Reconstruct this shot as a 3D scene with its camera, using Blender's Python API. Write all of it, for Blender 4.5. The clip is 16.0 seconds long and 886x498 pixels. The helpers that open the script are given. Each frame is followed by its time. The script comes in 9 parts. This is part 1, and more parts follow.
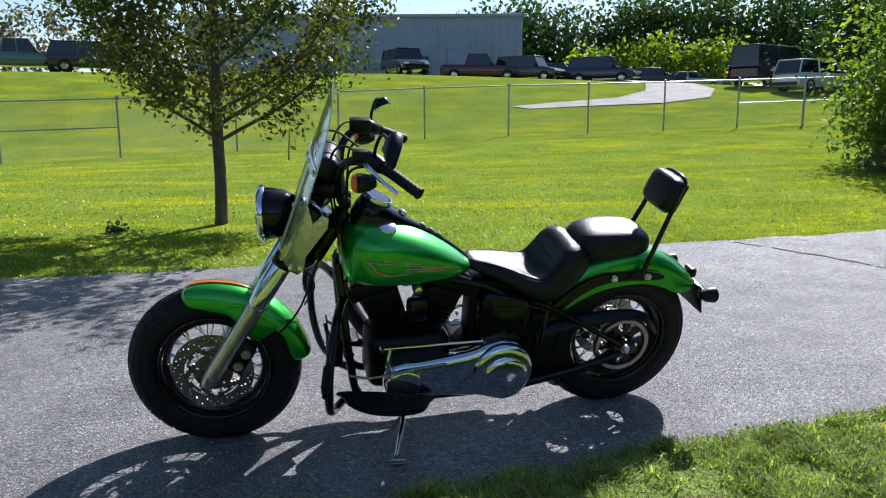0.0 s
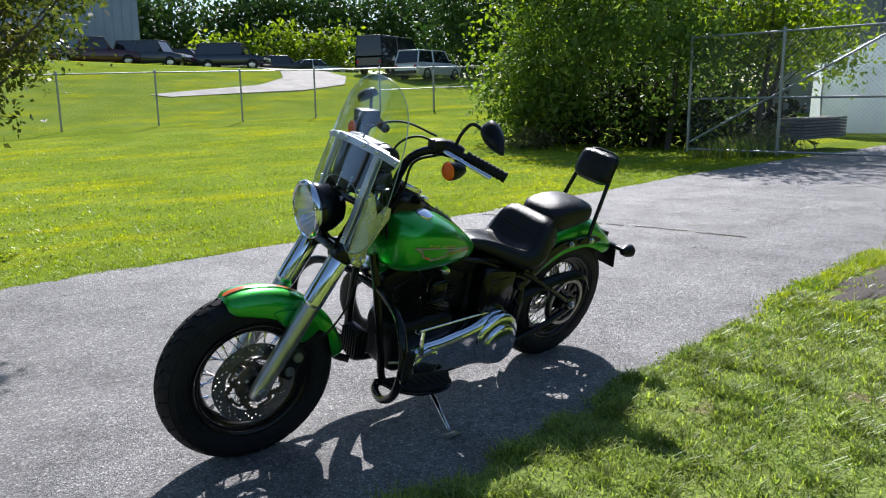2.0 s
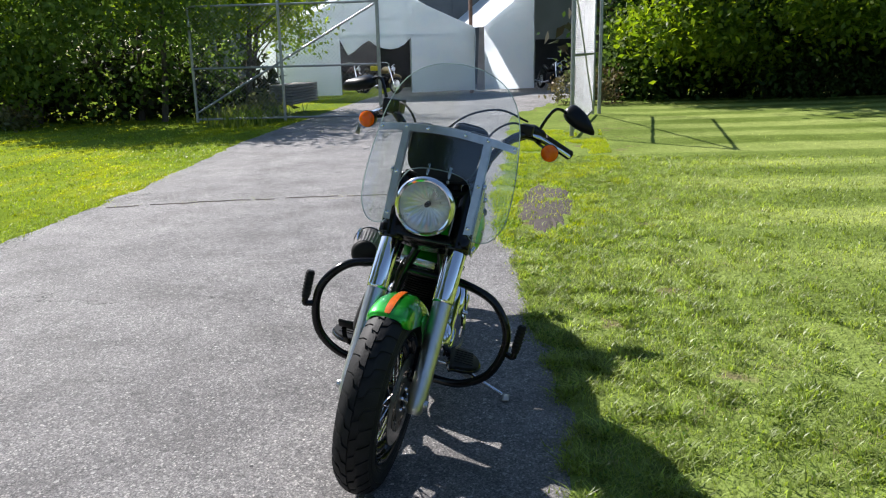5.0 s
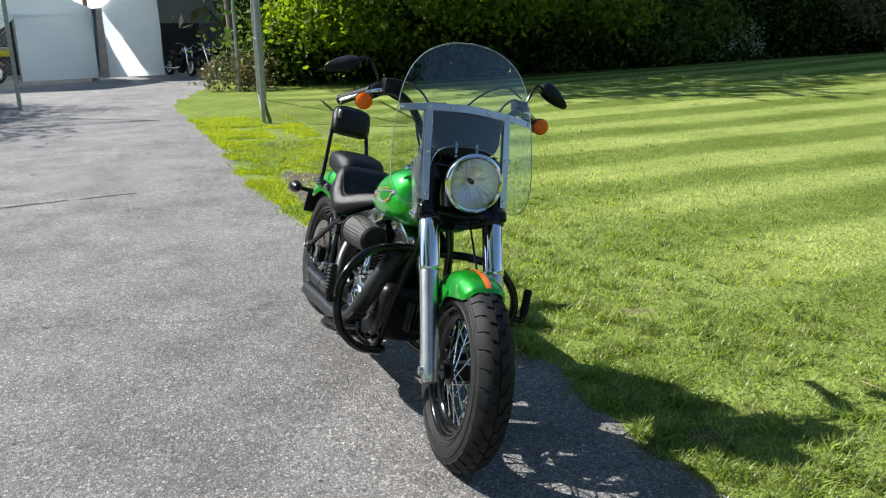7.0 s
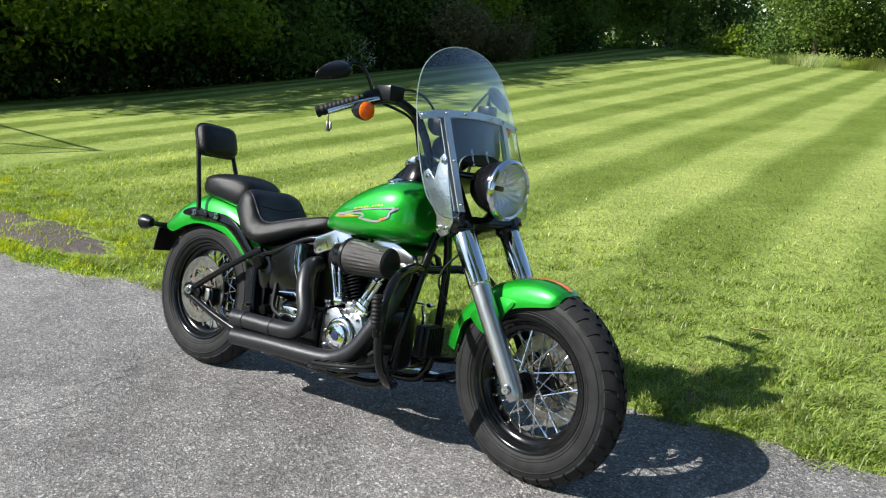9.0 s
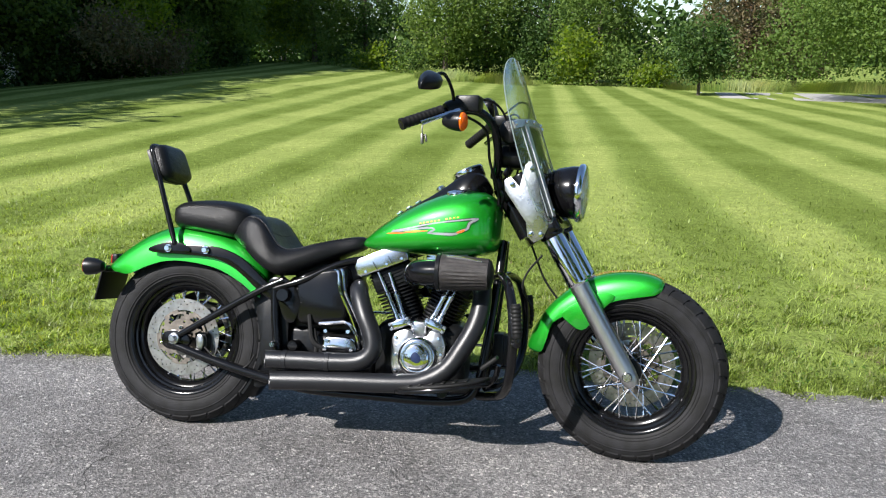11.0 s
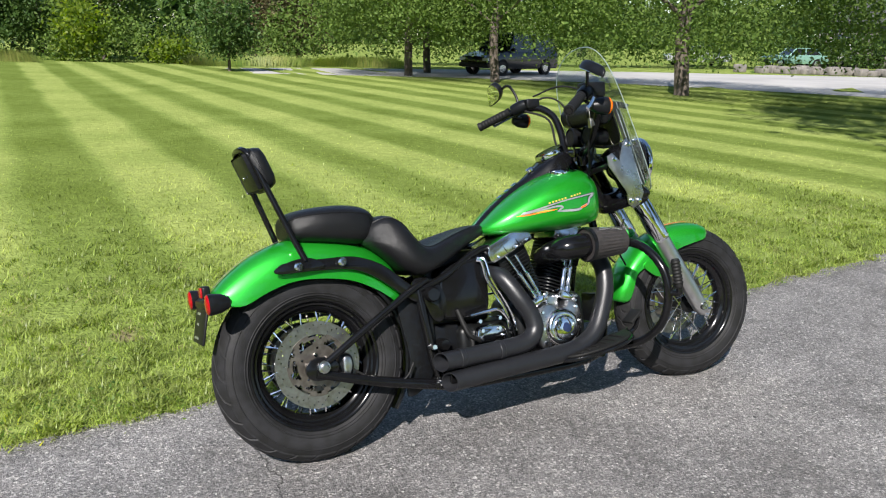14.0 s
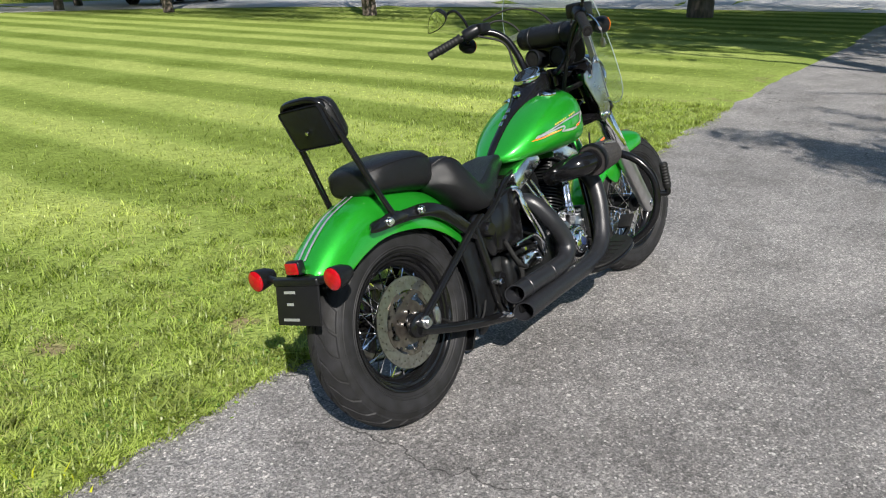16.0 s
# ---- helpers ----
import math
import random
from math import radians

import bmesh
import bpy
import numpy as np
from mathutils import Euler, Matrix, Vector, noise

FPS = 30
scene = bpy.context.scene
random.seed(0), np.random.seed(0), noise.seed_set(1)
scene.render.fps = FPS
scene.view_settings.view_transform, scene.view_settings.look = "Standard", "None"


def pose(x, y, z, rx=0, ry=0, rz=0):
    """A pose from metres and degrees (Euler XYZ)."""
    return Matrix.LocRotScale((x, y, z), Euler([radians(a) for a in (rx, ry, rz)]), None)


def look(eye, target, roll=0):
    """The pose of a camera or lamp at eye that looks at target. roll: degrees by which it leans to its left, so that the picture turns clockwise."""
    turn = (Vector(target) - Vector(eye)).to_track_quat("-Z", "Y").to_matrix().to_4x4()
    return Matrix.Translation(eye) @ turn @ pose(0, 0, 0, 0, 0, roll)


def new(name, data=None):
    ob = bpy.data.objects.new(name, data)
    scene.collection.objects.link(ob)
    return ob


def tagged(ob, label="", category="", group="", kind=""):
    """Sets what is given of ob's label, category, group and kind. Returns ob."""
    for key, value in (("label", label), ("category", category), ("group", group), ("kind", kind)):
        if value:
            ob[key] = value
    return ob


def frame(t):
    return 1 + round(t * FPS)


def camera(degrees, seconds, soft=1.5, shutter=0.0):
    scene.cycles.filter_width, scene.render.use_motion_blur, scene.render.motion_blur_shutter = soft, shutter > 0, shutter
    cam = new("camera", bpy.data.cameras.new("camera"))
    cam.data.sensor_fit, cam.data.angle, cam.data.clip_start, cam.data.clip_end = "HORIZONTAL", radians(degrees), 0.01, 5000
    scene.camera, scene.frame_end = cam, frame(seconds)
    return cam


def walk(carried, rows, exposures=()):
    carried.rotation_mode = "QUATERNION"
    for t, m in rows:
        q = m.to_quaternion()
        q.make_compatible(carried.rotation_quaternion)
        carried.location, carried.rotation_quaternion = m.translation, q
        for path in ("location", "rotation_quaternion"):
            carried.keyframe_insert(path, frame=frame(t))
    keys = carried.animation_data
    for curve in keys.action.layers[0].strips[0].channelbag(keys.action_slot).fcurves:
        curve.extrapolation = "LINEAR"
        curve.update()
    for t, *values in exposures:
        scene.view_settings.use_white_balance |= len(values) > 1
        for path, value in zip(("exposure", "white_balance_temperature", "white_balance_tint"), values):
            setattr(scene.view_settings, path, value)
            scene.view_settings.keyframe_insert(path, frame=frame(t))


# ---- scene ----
cam = camera(59.7, 16.0, soft=1.15)
PATH = [
    (0, (-0.5135, -3.1516, 1.2967), (-0.1140, -1.2226, 0.9513), -0.22),
    (0.5, (-0.9468, -3.1051, 1.3068), (-0.3275, -1.2364, 0.9537), -0.28),
    (1, (-1.2674, -2.9774, 1.2932), (-0.4321, -1.1969, 0.9295), -0.43),
    (1.5, (-1.5845, -2.8139, 1.3091), (-0.5391, -1.1504, 0.9351), -0.58),
    (2, (-1.9706, -2.6499, 1.3213), (-0.7231, -1.1348, 0.9360), -0.78),
    (2.5, (-2.2924, -2.3836, 1.3195), (-0.8641, -1.0421, 0.9192), -1.22),
    (3, (-2.5171, -2.0282, 1.3217), (-0.9312, -0.8806, 0.9121), -1.54),
    (3.5, (-2.7908, -1.6756, 1.3746), (-1.0808, -0.7297, 0.9491), -1.79),
    (4, (-2.9630, -1.3707, 1.3808), (-1.1569, -0.6359, 0.9356), -1.81),
    (4.5, (-3.0751, -1.0254, 1.4244), (-1.1990, -0.5150, 0.9554), -1.68),
    (5, (-3.1795, -0.6355, 1.4481), (-1.2608, -0.3624, 0.9540), -1.36),
    (5.2, (-3.1992, -0.5027, 1.4699), (-1.2718, -0.3304, 0.9643), -1.26),
    (7.3, (-2.9735, 1.0469, 1.4516), (-1.2327, 0.2256, 0.9085), -0.68),
    (7.5, (-2.9032, 1.1636, 1.4537), (-1.2065, 0.2540, 0.9119), -0.64),
    (8, (-2.6670, 1.5033, 1.4361), (-1.1030, 0.3779, 0.9000), -0.38),
    (8.5, (-2.3846, 1.7512, 1.4083), (-0.9810, 0.4259, 0.8854), -0.28),
    (9, (-2.0589, 1.9674, 1.4246), (-0.8441, 0.4651, 0.9076), -0.25),
    (9.5, (-1.7456, 2.2332, 1.4317), (-0.7379, 0.5818, 0.9243), -0.22),
    (9.7, (-1.6248, 2.3121, 1.4334), (-0.7023, 0.6103, 0.9302), -0.24),
    (11.8, (-0.0935, 2.6846, 1.3959), (0.0042, 0.7450, 0.9183), 0.89),
    (12, (0.0472, 2.6962, 1.4063), (0.0632, 0.7544, 0.9278), 0.96),
    (12.5, (0.4654, 2.7582, 1.4238), (0.2707, 0.8273, 0.9405), 1.15),
    (13, (0.7929, 2.6903, 1.3940), (0.3963, 0.7910, 0.9091), 1.18),
    (13.5, (1.1627, 2.5323, 1.4126), (0.5435, 0.6989, 0.9074), 1.45),
    (14, (1.5570, 2.4406, 1.4244), (0.7405, 0.6914, 0.9014), 1.27),
    (14.5, (1.8585, 2.2891, 1.4229), (0.8593, 0.6462, 0.8729), 0.77),
    (15, (2.1294, 2.0636, 1.4315), (0.9624, 0.5499, 0.8426), 0.26),
    (15.5, (2.4253, 1.8408, 1.4378), (1.1117, 0.4744, 0.7995), -0.14),
    (16, (2.5560, 1.5895, 1.4251), (1.1226, 0.3788, 0.7324), -0.44),
]
walk(cam, [(t, look(eye, target, roll)) for t, eye, target, roll in PATH], ((0, 0.74, 6000, 12), (3, 0.85, 6300, 10), (5, 0.91, 6450, 10), (8, 1.02, 6550, 4), (12, 0.92, 6450, 9), (16, 0.95, 6750, 7)))

# ---- light ----
SUN_AZ, SUN_EL = radians(52), radians(41)          # azimuth from +x towards +y
world = bpy.data.worlds.new("world")
scene.world = world
world.use_nodes = True
wn = world.node_tree.nodes
sky = wn.new("ShaderNodeTexSky")
sky.sky_type, sky.sun_disc = "NISHITA", False
sky.sun_elevation, sky.sun_rotation = SUN_EL, radians(90) - SUN_AZ
sky.air_density, sky.dust_density, sky.ozone_density = 1.0, 0.4, 2.5
wn["Background"].inputs["Strength"].default_value = 0.086
world.node_tree.links.new(sky.outputs[0], wn["Background"].inputs["Color"])
sun = new("sun", bpy.data.lights.new("sun", "SUN"))
sun.data.energy, sun.data.angle, sun.data.color = 5.0, radians(0.53), (1.0, 0.95, 0.92)
sun_dir = Vector((math.cos(SUN_AZ) * math.cos(SUN_EL), math.sin(SUN_AZ) * math.cos(SUN_EL), math.sin(SUN_EL)))
sun.matrix_world = look(sun_dir * 60, (0, 0, 0))


# ---- materials ----
def material(name, color, rough=0.5, metal=0.0, color2=None, scale=20.0, detail=4.0, bump=0.0, bump_scale=None, coat=0.0,
             random_tint=0.0, island=False, spec=0.5, stretch=None, translucent=0.0, rough_var=0.0, world_space=False):
    m = bpy.data.materials.new(name)
    m.use_nodes = True
    n, l = m.node_tree.nodes, m.node_tree.links
    b = n["Principled BSDF"]
    b.inputs["Roughness"].default_value, b.inputs["Metallic"].default_value = rough, metal
    b.inputs["Coat Weight"].default_value, b.inputs["Coat Roughness"].default_value = coat, 0.04
    b.inputs["Specular IOR Level"].default_value = spec
    tc = n.new("ShaderNodeTexCoord")
    if world_space:
        vec = n.new("ShaderNodeNewGeometry").outputs["Position"]
    else:
        vec = tc.outputs["Object"]
    if stretch:
        mp = n.new("ShaderNodeMapping")
        mp.inputs["Scale"].default_value = stretch
        l.new(vec, mp.inputs["Vector"])
        vec = mp.outputs[0]
    noise_tex = n.new("ShaderNodeTexNoise")
    noise_tex.inputs["Scale"].default_value, noise_tex.inputs["Detail"].default_value = scale, detail
    l.new(vec, noise_tex.inputs["Vector"])
    ramp = n.new("ShaderNodeValToRGB")
    c2 = color2 or tuple(c * 0.8 for c in color)
    ramp.color_ramp.elements[0].position, ramp.color_ramp.elements[1].position = 0.35, 0.65
    ramp.color_ramp.elements[0].color, ramp.color_ramp.elements[1].color = (*c2, 1), (*color, 1)
    l.new(noise_tex.outputs["Fac"], ramp.inputs["Fac"])
    col = ramp.outputs["Color"]
    if random_tint:
        src = n.new("ShaderNodeNewGeometry").outputs["Random Per Island"] if island else n.new("ShaderNodeObjectInfo").outputs["Random"]
        hsv = n.new("ShaderNodeHueSaturation")
        mr = n.new("ShaderNodeMapRange")
        mr.inputs["To Min"].default_value, mr.inputs["To Max"].default_value = 1 - random_tint, 1 + random_tint
        l.new(src, mr.inputs["Value"])
        l.new(mr.outputs[0], hsv.inputs["Value"])
        mh = n.new("ShaderNodeMapRange")
        mh.inputs["To Min"].default_value, mh.inputs["To Max"].default_value = 0.5 + random_tint * 0.06, 0.5 - random_tint * 0.06
        l.new(src, mh.inputs["Value"])
        l.new(mh.outputs[0], hsv.inputs["Hue"])
        l.new(col, hsv.inputs["Color"])
        col = hsv.outputs["Color"]
    l.new(col, b.inputs["Base Color"])
    if rough_var:
        rr = n.new("ShaderNodeMapRange")
        rr.inputs["To Min"].default_value, rr.inputs["To Max"].default_value = max(0.02, rough - rough_var), rough + rough_var
        n2 = n.new("ShaderNodeTexNoise")
        n2.inputs["Scale"].default_value, n2.inputs["Detail"].default_value = scale * 0.37, 5
        l.new(vec, n2.inputs["Vector"])
        l.new(n2.outputs["Fac"], rr.inputs["Value"])
        l.new(rr.outputs[0], b.inputs["Roughness"])
    if bump:
        bt = n.new("ShaderNodeTexNoise")
        bt.inputs["Scale"].default_value, bt.inputs["Detail"].default_value = bump_scale or scale * 3, 3
        l.new(vec, bt.inputs["Vector"])
        bp = n.new("ShaderNodeBump")
        bp.inputs["Strength"].default_value, bp.inputs["Distance"].default_value = bump, 0.01
        l.new(bt.outputs["Fac"], bp.inputs["Height"])
        l.new(bp.outputs[0], b.inputs["Normal"])
    if translucent:
        tr = n.new("ShaderNodeBsdfTranslucent")
        mix = n.new("ShaderNodeMixShader")
        mix.inputs[0].default_value = translucent
        br = n.new("ShaderNodeHueSaturation")
        br.inputs["Value"].default_value, br.inputs["Saturation"].default_value = 1.5, 1.15
        l.new(col, br.inputs["Color"])
        l.new(br.outputs[0], tr.inputs["Color"])
        l.new(b.outputs[0], mix.inputs[1])
        l.new(tr.outputs[0], mix.inputs[2])
        l.new(mix.outputs[0], n["Material Output"].inputs["Surface"])
    return m


def thin_glass(name, tint, base=0.035, edge=0.75):
    """A clear thin sheet: seen straight through, glossier at a slant."""
    m = bpy.data.materials.new(name)
    m.use_nodes = True
    n, l = m.node_tree.nodes, m.node_tree.links
    n.remove(n["Principled BSDF"])
    tr, gl, mix = n.new("ShaderNodeBsdfTransparent"), n.new("ShaderNodeBsdfGlossy"), n.new("ShaderNodeMixShader")
    tr.inputs["Color"].default_value = (*tint, 1)
    gl.inputs["Roughness"].default_value = 0.02
    lw = n.new("ShaderNodeLayerWeight")
    lw.inputs["Blend"].default_value = 0.5
    pw = n.new("ShaderNodeMath")
    pw.operation = "POWER"
    pw.inputs[1].default_value = 3.2
    l.new(lw.outputs["Facing"], pw.inputs[0])
    mr = n.new("ShaderNodeMapRange")
    mr.inputs["To Min"].default_value, mr.inputs["To Max"].default_value = base, edge
    l.new(pw.outputs[0], mr.inputs["Value"])
    l.new(mr.outputs[0], mix.inputs[0])
    l.new(tr.outputs[0], mix.inputs[1])
    l.new(gl.outputs[0], mix.inputs[2])
    l.new(mix.outputs[0], n["Material Output"].inputs["Surface"])
    return m


def grass_material(name, blades):
    """Lawn colour: two greens in mown bands on the near-side lawn, patchy elsewhere, with straw and clover flecks."""
    m = bpy.data.materials.new(name)
    m.use_nodes = True
    n, l = m.node_tree.nodes, m.node_tree.links
    b = n["Principled BSDF"]
    b.inputs["Roughness"].default_value, b.inputs["Specular IOR Level"].default_value = (0.40, 0.5) if blades else (0.9, 0.0)
    pos = n.new("ShaderNodeNewGeometry").outputs["Position"]
    sep = n.new("ShaderNodeSeparateXYZ")
    l.new(pos, sep.inputs[0])

    def math_node(op, a, c):
        q = n.new("ShaderNodeMath")
        q.operation = op
        for i, v in enumerate((a, c)):
            if isinstance(v, (int, float)):
                q.inputs[i].default_value = v
            else:
                l.new(v, q.inputs[i])
        return q.outputs[0]

    wob = n.new("ShaderNodeTexNoise")
    wob.inputs["Scale"].default_value, wob.inputs["Detail"].default_value = 0.33, 3
    l.new(pos, wob.inputs["Vector"])
    xs = math_node("ADD", sep.outputs["X"], math_node("MULTIPLY", sep.outputs["Y"], 0.086))
    xs = math_node("ADD", xs, math_node("MULTIPLY", wob.outputs["Fac"], 0.42))
    band = math_node("SINE", math_node("MULTIPLY", math_node("ADD", xs, -0.247), 2 * math.pi / BAND), 0)
    band = math_node("ADD", band, math_node("MULTIPLY", math_node("SINE", math_node("MULTIPLY", xs, 2 * math.pi / 2.57), 0), 0.38))
    clamp = n.new("ShaderNodeMapRange")
    clamp.inputs["From Min"].default_value, clamp.inputs["From Max"].default_value = -0.50, 0.50
    clamp.inputs["To Min"].default_value, clamp.inputs["To Max"].default_value = -1.0, 1.0
    l.new(band, clamp.inputs["Value"])
    band = clamp.outputs[0]
    side = n.new("ShaderNodeMapRange")
    side.inputs["From Min"].default_value, side.inputs["From Max"].default_value = -1.6, -3.2
    side.inputs["To Min"].default_value, side.inputs["To Max"].default_value = 0.0, 1.0
    l.new(sep.outputs["Y"], side.inputs["Value"])
    sharp = math_node("MULTIPLY", math_node("MULTIPLY", band, 1.0), side.outputs[0])
    patch = n.new("ShaderNodeTexNoise")
    patch.inputs["Scale"].default_value, patch.inputs["Detail"].default_value = 0.7, 6
    l.new(pos, patch.inputs["Vector"])
    fac = math_node("ADD", math_node("MULTIPLY", sharp, 0.265), math_node("ADD", math_node("MULTIPLY", patch.outputs["Fac"], 0.8), 0.1))
    cl = n.new("ShaderNodeMapRange")
    l.new(fac, cl.inputs["Value"])
    ramp = n.new("ShaderNodeValToRGB")
    e = ramp.color_ramp.elements
    e[0].position, e[0].color = 0.0, (0.084, 0.122, 0.022, 1)
    e[1].position, e[1].color = 1.0, (0.282, 0.332, 0.100, 1)
    mid = e.new(0.5)
    mid.color = (0.164, 0.220, 0.055, 1)
    l.new(cl.outputs[0], ramp.inputs["Fac"])
    fine = n.new("ShaderNodeTexNoise")
    fine.inputs["Scale"].default_value, fine.inputs["Detail"].default_value = 38, 6
    l.new(pos, fine.inputs["Vector"])
    hsv = n.new("ShaderNodeHueSaturation")
    hsv.inputs["Hue"].default_value = 0.486 if blades else 0.496
    mr = n.new("ShaderNodeMapRange")
    mr.inputs["From Min"].default_value, mr.inputs["From Max"].default_value = 0.3, 0.7
    mr.inputs["To Min"].default_value, mr.inputs["To Max"].default_value = 0.84, 1.13
    l.new(n.new("ShaderNodeNewGeometry").outputs["Random Per Island"] if blades else fine.outputs["Fac"], mr.inputs["Value"])
    if blades:
        mr.inputs["From Min"].default_value, mr.inputs["From Max"].default_value = 0.0, 1.0
        mr.inputs["To Min"].default_value, mr.inputs["To Max"].default_value = 0.85, 2.1
    tuft = n.new("ShaderNodeTexNoise")
    tuft.inputs["Scale"].default_value, tuft.inputs["Detail"].default_value, tuft.inputs["Roughness"].default_value = 9, 4, 0.7
    l.new(pos, tuft.inputs["Vector"])
    tv = n.new("ShaderNodeMapRange")
    tv.inputs["From Min"].default_value, tv.inputs["From Max"].default_value = 0.32, 0.68
    tv.inputs["To Min"].default_value, tv.inputs["To Max"].default_value = (0.70, 1.34) if blades else (0.80, 1.18)
    l.new(tuft.outputs["Fac"], tv.inputs["Value"])
    l.new(math_node("MULTIPLY", mr.outputs[0], tv.outputs[0]), hsv.inputs["Value"])
    # the back lawn's saturation is raised, standing in for light through its grass
    backlit_sat = n.new("ShaderNodeMapRange")
    backlit_sat.inputs["From Min"].default_value, backlit_sat.inputs["From Max"].default_value = 2.0, 4.0
    backlit_sat.inputs["To Min"].default_value, backlit_sat.inputs["To Max"].default_value = 1.0, 1.16
    l.new(sep.outputs["Y"], backlit_sat.inputs["Value"])
    l.new(backlit_sat.outputs[0], hsv.inputs["Saturation"])
    # with yellower streaks across it
    flat = n.new("ShaderNodeCombineXYZ")
    l.new(math_node("MULTIPLY", sep.outputs["X"], 0.30), flat.inputs[0])
    l.new(math_node("MULTIPLY", sep.outputs["Y"], 0.85), flat.inputs[1])
    streak = n.new("ShaderNodeTexNoise")
    streak.inputs["Scale"].default_value, streak.inputs["Detail"].default_value, streak.inputs["Roughness"].default_value = 0.9, 7, 0.68
    l.new(flat.outputs[0], streak.inputs["Vector"])
    sk = n.new("ShaderNodeMapRange")
    sk.inputs["From Min"].default_value, sk.inputs["From Max"].default_value, sk.inputs["To Max"].default_value = 0.50, 0.66, 0.75
    l.new(streak.outputs["Fac"], sk.inputs["Value"])
    behind = n.new("ShaderNodeMapRange")
    behind.inputs["From Min"].default_value, behind.inputs["From Max"].default_value = 3.0, 5.0
    l.new(sep.outputs["Y"], behind.inputs["Value"])
    yel = n.new("ShaderNodeMix")
    yel.data_type = "RGBA"
    l.new(math_node("MULTIPLY", sk.outputs[0], behind.outputs[0]), yel.inputs[0])
    l.new(ramp.outputs[0], yel.inputs[6])
    yel.inputs[7].default_value = (0.335, 0.345, 0.052, 1)
    l.new(yel.outputs[2], hsv.inputs["Color"])
    # bare soil showing through along the drive and at the worn spots
    soil = n.new("ShaderNodeTexNoise")
    soil.inputs["Scale"].default_value, soil.inputs["Detail"].default_value = 2.6, 6
    l.new(pos, soil.inputs["Vector"])
    worn = n.new("ShaderNodeMapRange")
    worn.inputs["From Min"].default_value, worn.inputs["From Max"].default_value = 0.61, 0.68
    l.new(soil.outputs["Fac"], worn.inputs["Value"])
    near = n.new("ShaderNodeMapRange")
    near.inputs["From Min"].default_value, near.inputs["From Max"].default_value = -2.4, -1.2
    l.new(sep.outputs["Y"], near.inputs["Value"])
    strip = math_node("MULTIPLY", near.outputs[0], math_node("LESS_THAN", sep.outputs["Y"], 2.0))
    mix = n.new("ShaderNodeMix")
    mix.data_type = "RGBA"
    l.new(math_node("MULTIPLY", math_node("MULTIPLY", worn.outputs[0], strip), 0.0 if blades else 0.85), mix.inputs[0])
    l.new(hsv.outputs[0], mix.inputs[6])
    mix.inputs[7].default_value = (0.17, 0.125, 0.085, 1)
    l.new(mix.outputs[2], b.inputs["Base Color"])
    if blades:
        tr = n.new("ShaderNodeBsdfTranslucent")
        ms = n.new("ShaderNodeMixShader")
        ms.inputs[0].default_value = 0.55
        warm = n.new("ShaderNodeHueSaturation")
        warm.inputs["Saturation"].default_value, warm.inputs["Value"].default_value = 1.2, 1.35
        l.new(mix.outputs[2], warm.inputs["Color"])
        l.new(warm.outputs[0], tr.inputs["Color"])
        l.new(b.outputs[0], ms.inputs[1])
        l.new(tr.outputs[0], ms.inputs[2])
        l.new(ms.outputs[0], n["Material Output"].inputs["Surface"])
    else:
        bp = n.new("ShaderNodeBump")
        bp.inputs["Strength"].default_value, bp.inputs["Distance"].default_value = 1.0, 0.024
        fb = n.new("ShaderNodeTexNoise")
        fb.inputs["Scale"].default_value, fb.inputs["Detail"].default_value = 36, 6
        l.new(pos, fb.inputs["Vector"])
        l.new(fb.outputs["Fac"], bp.inputs["Height"])
        l.new(bp.outputs[0], b.inputs["Normal"])
    return m


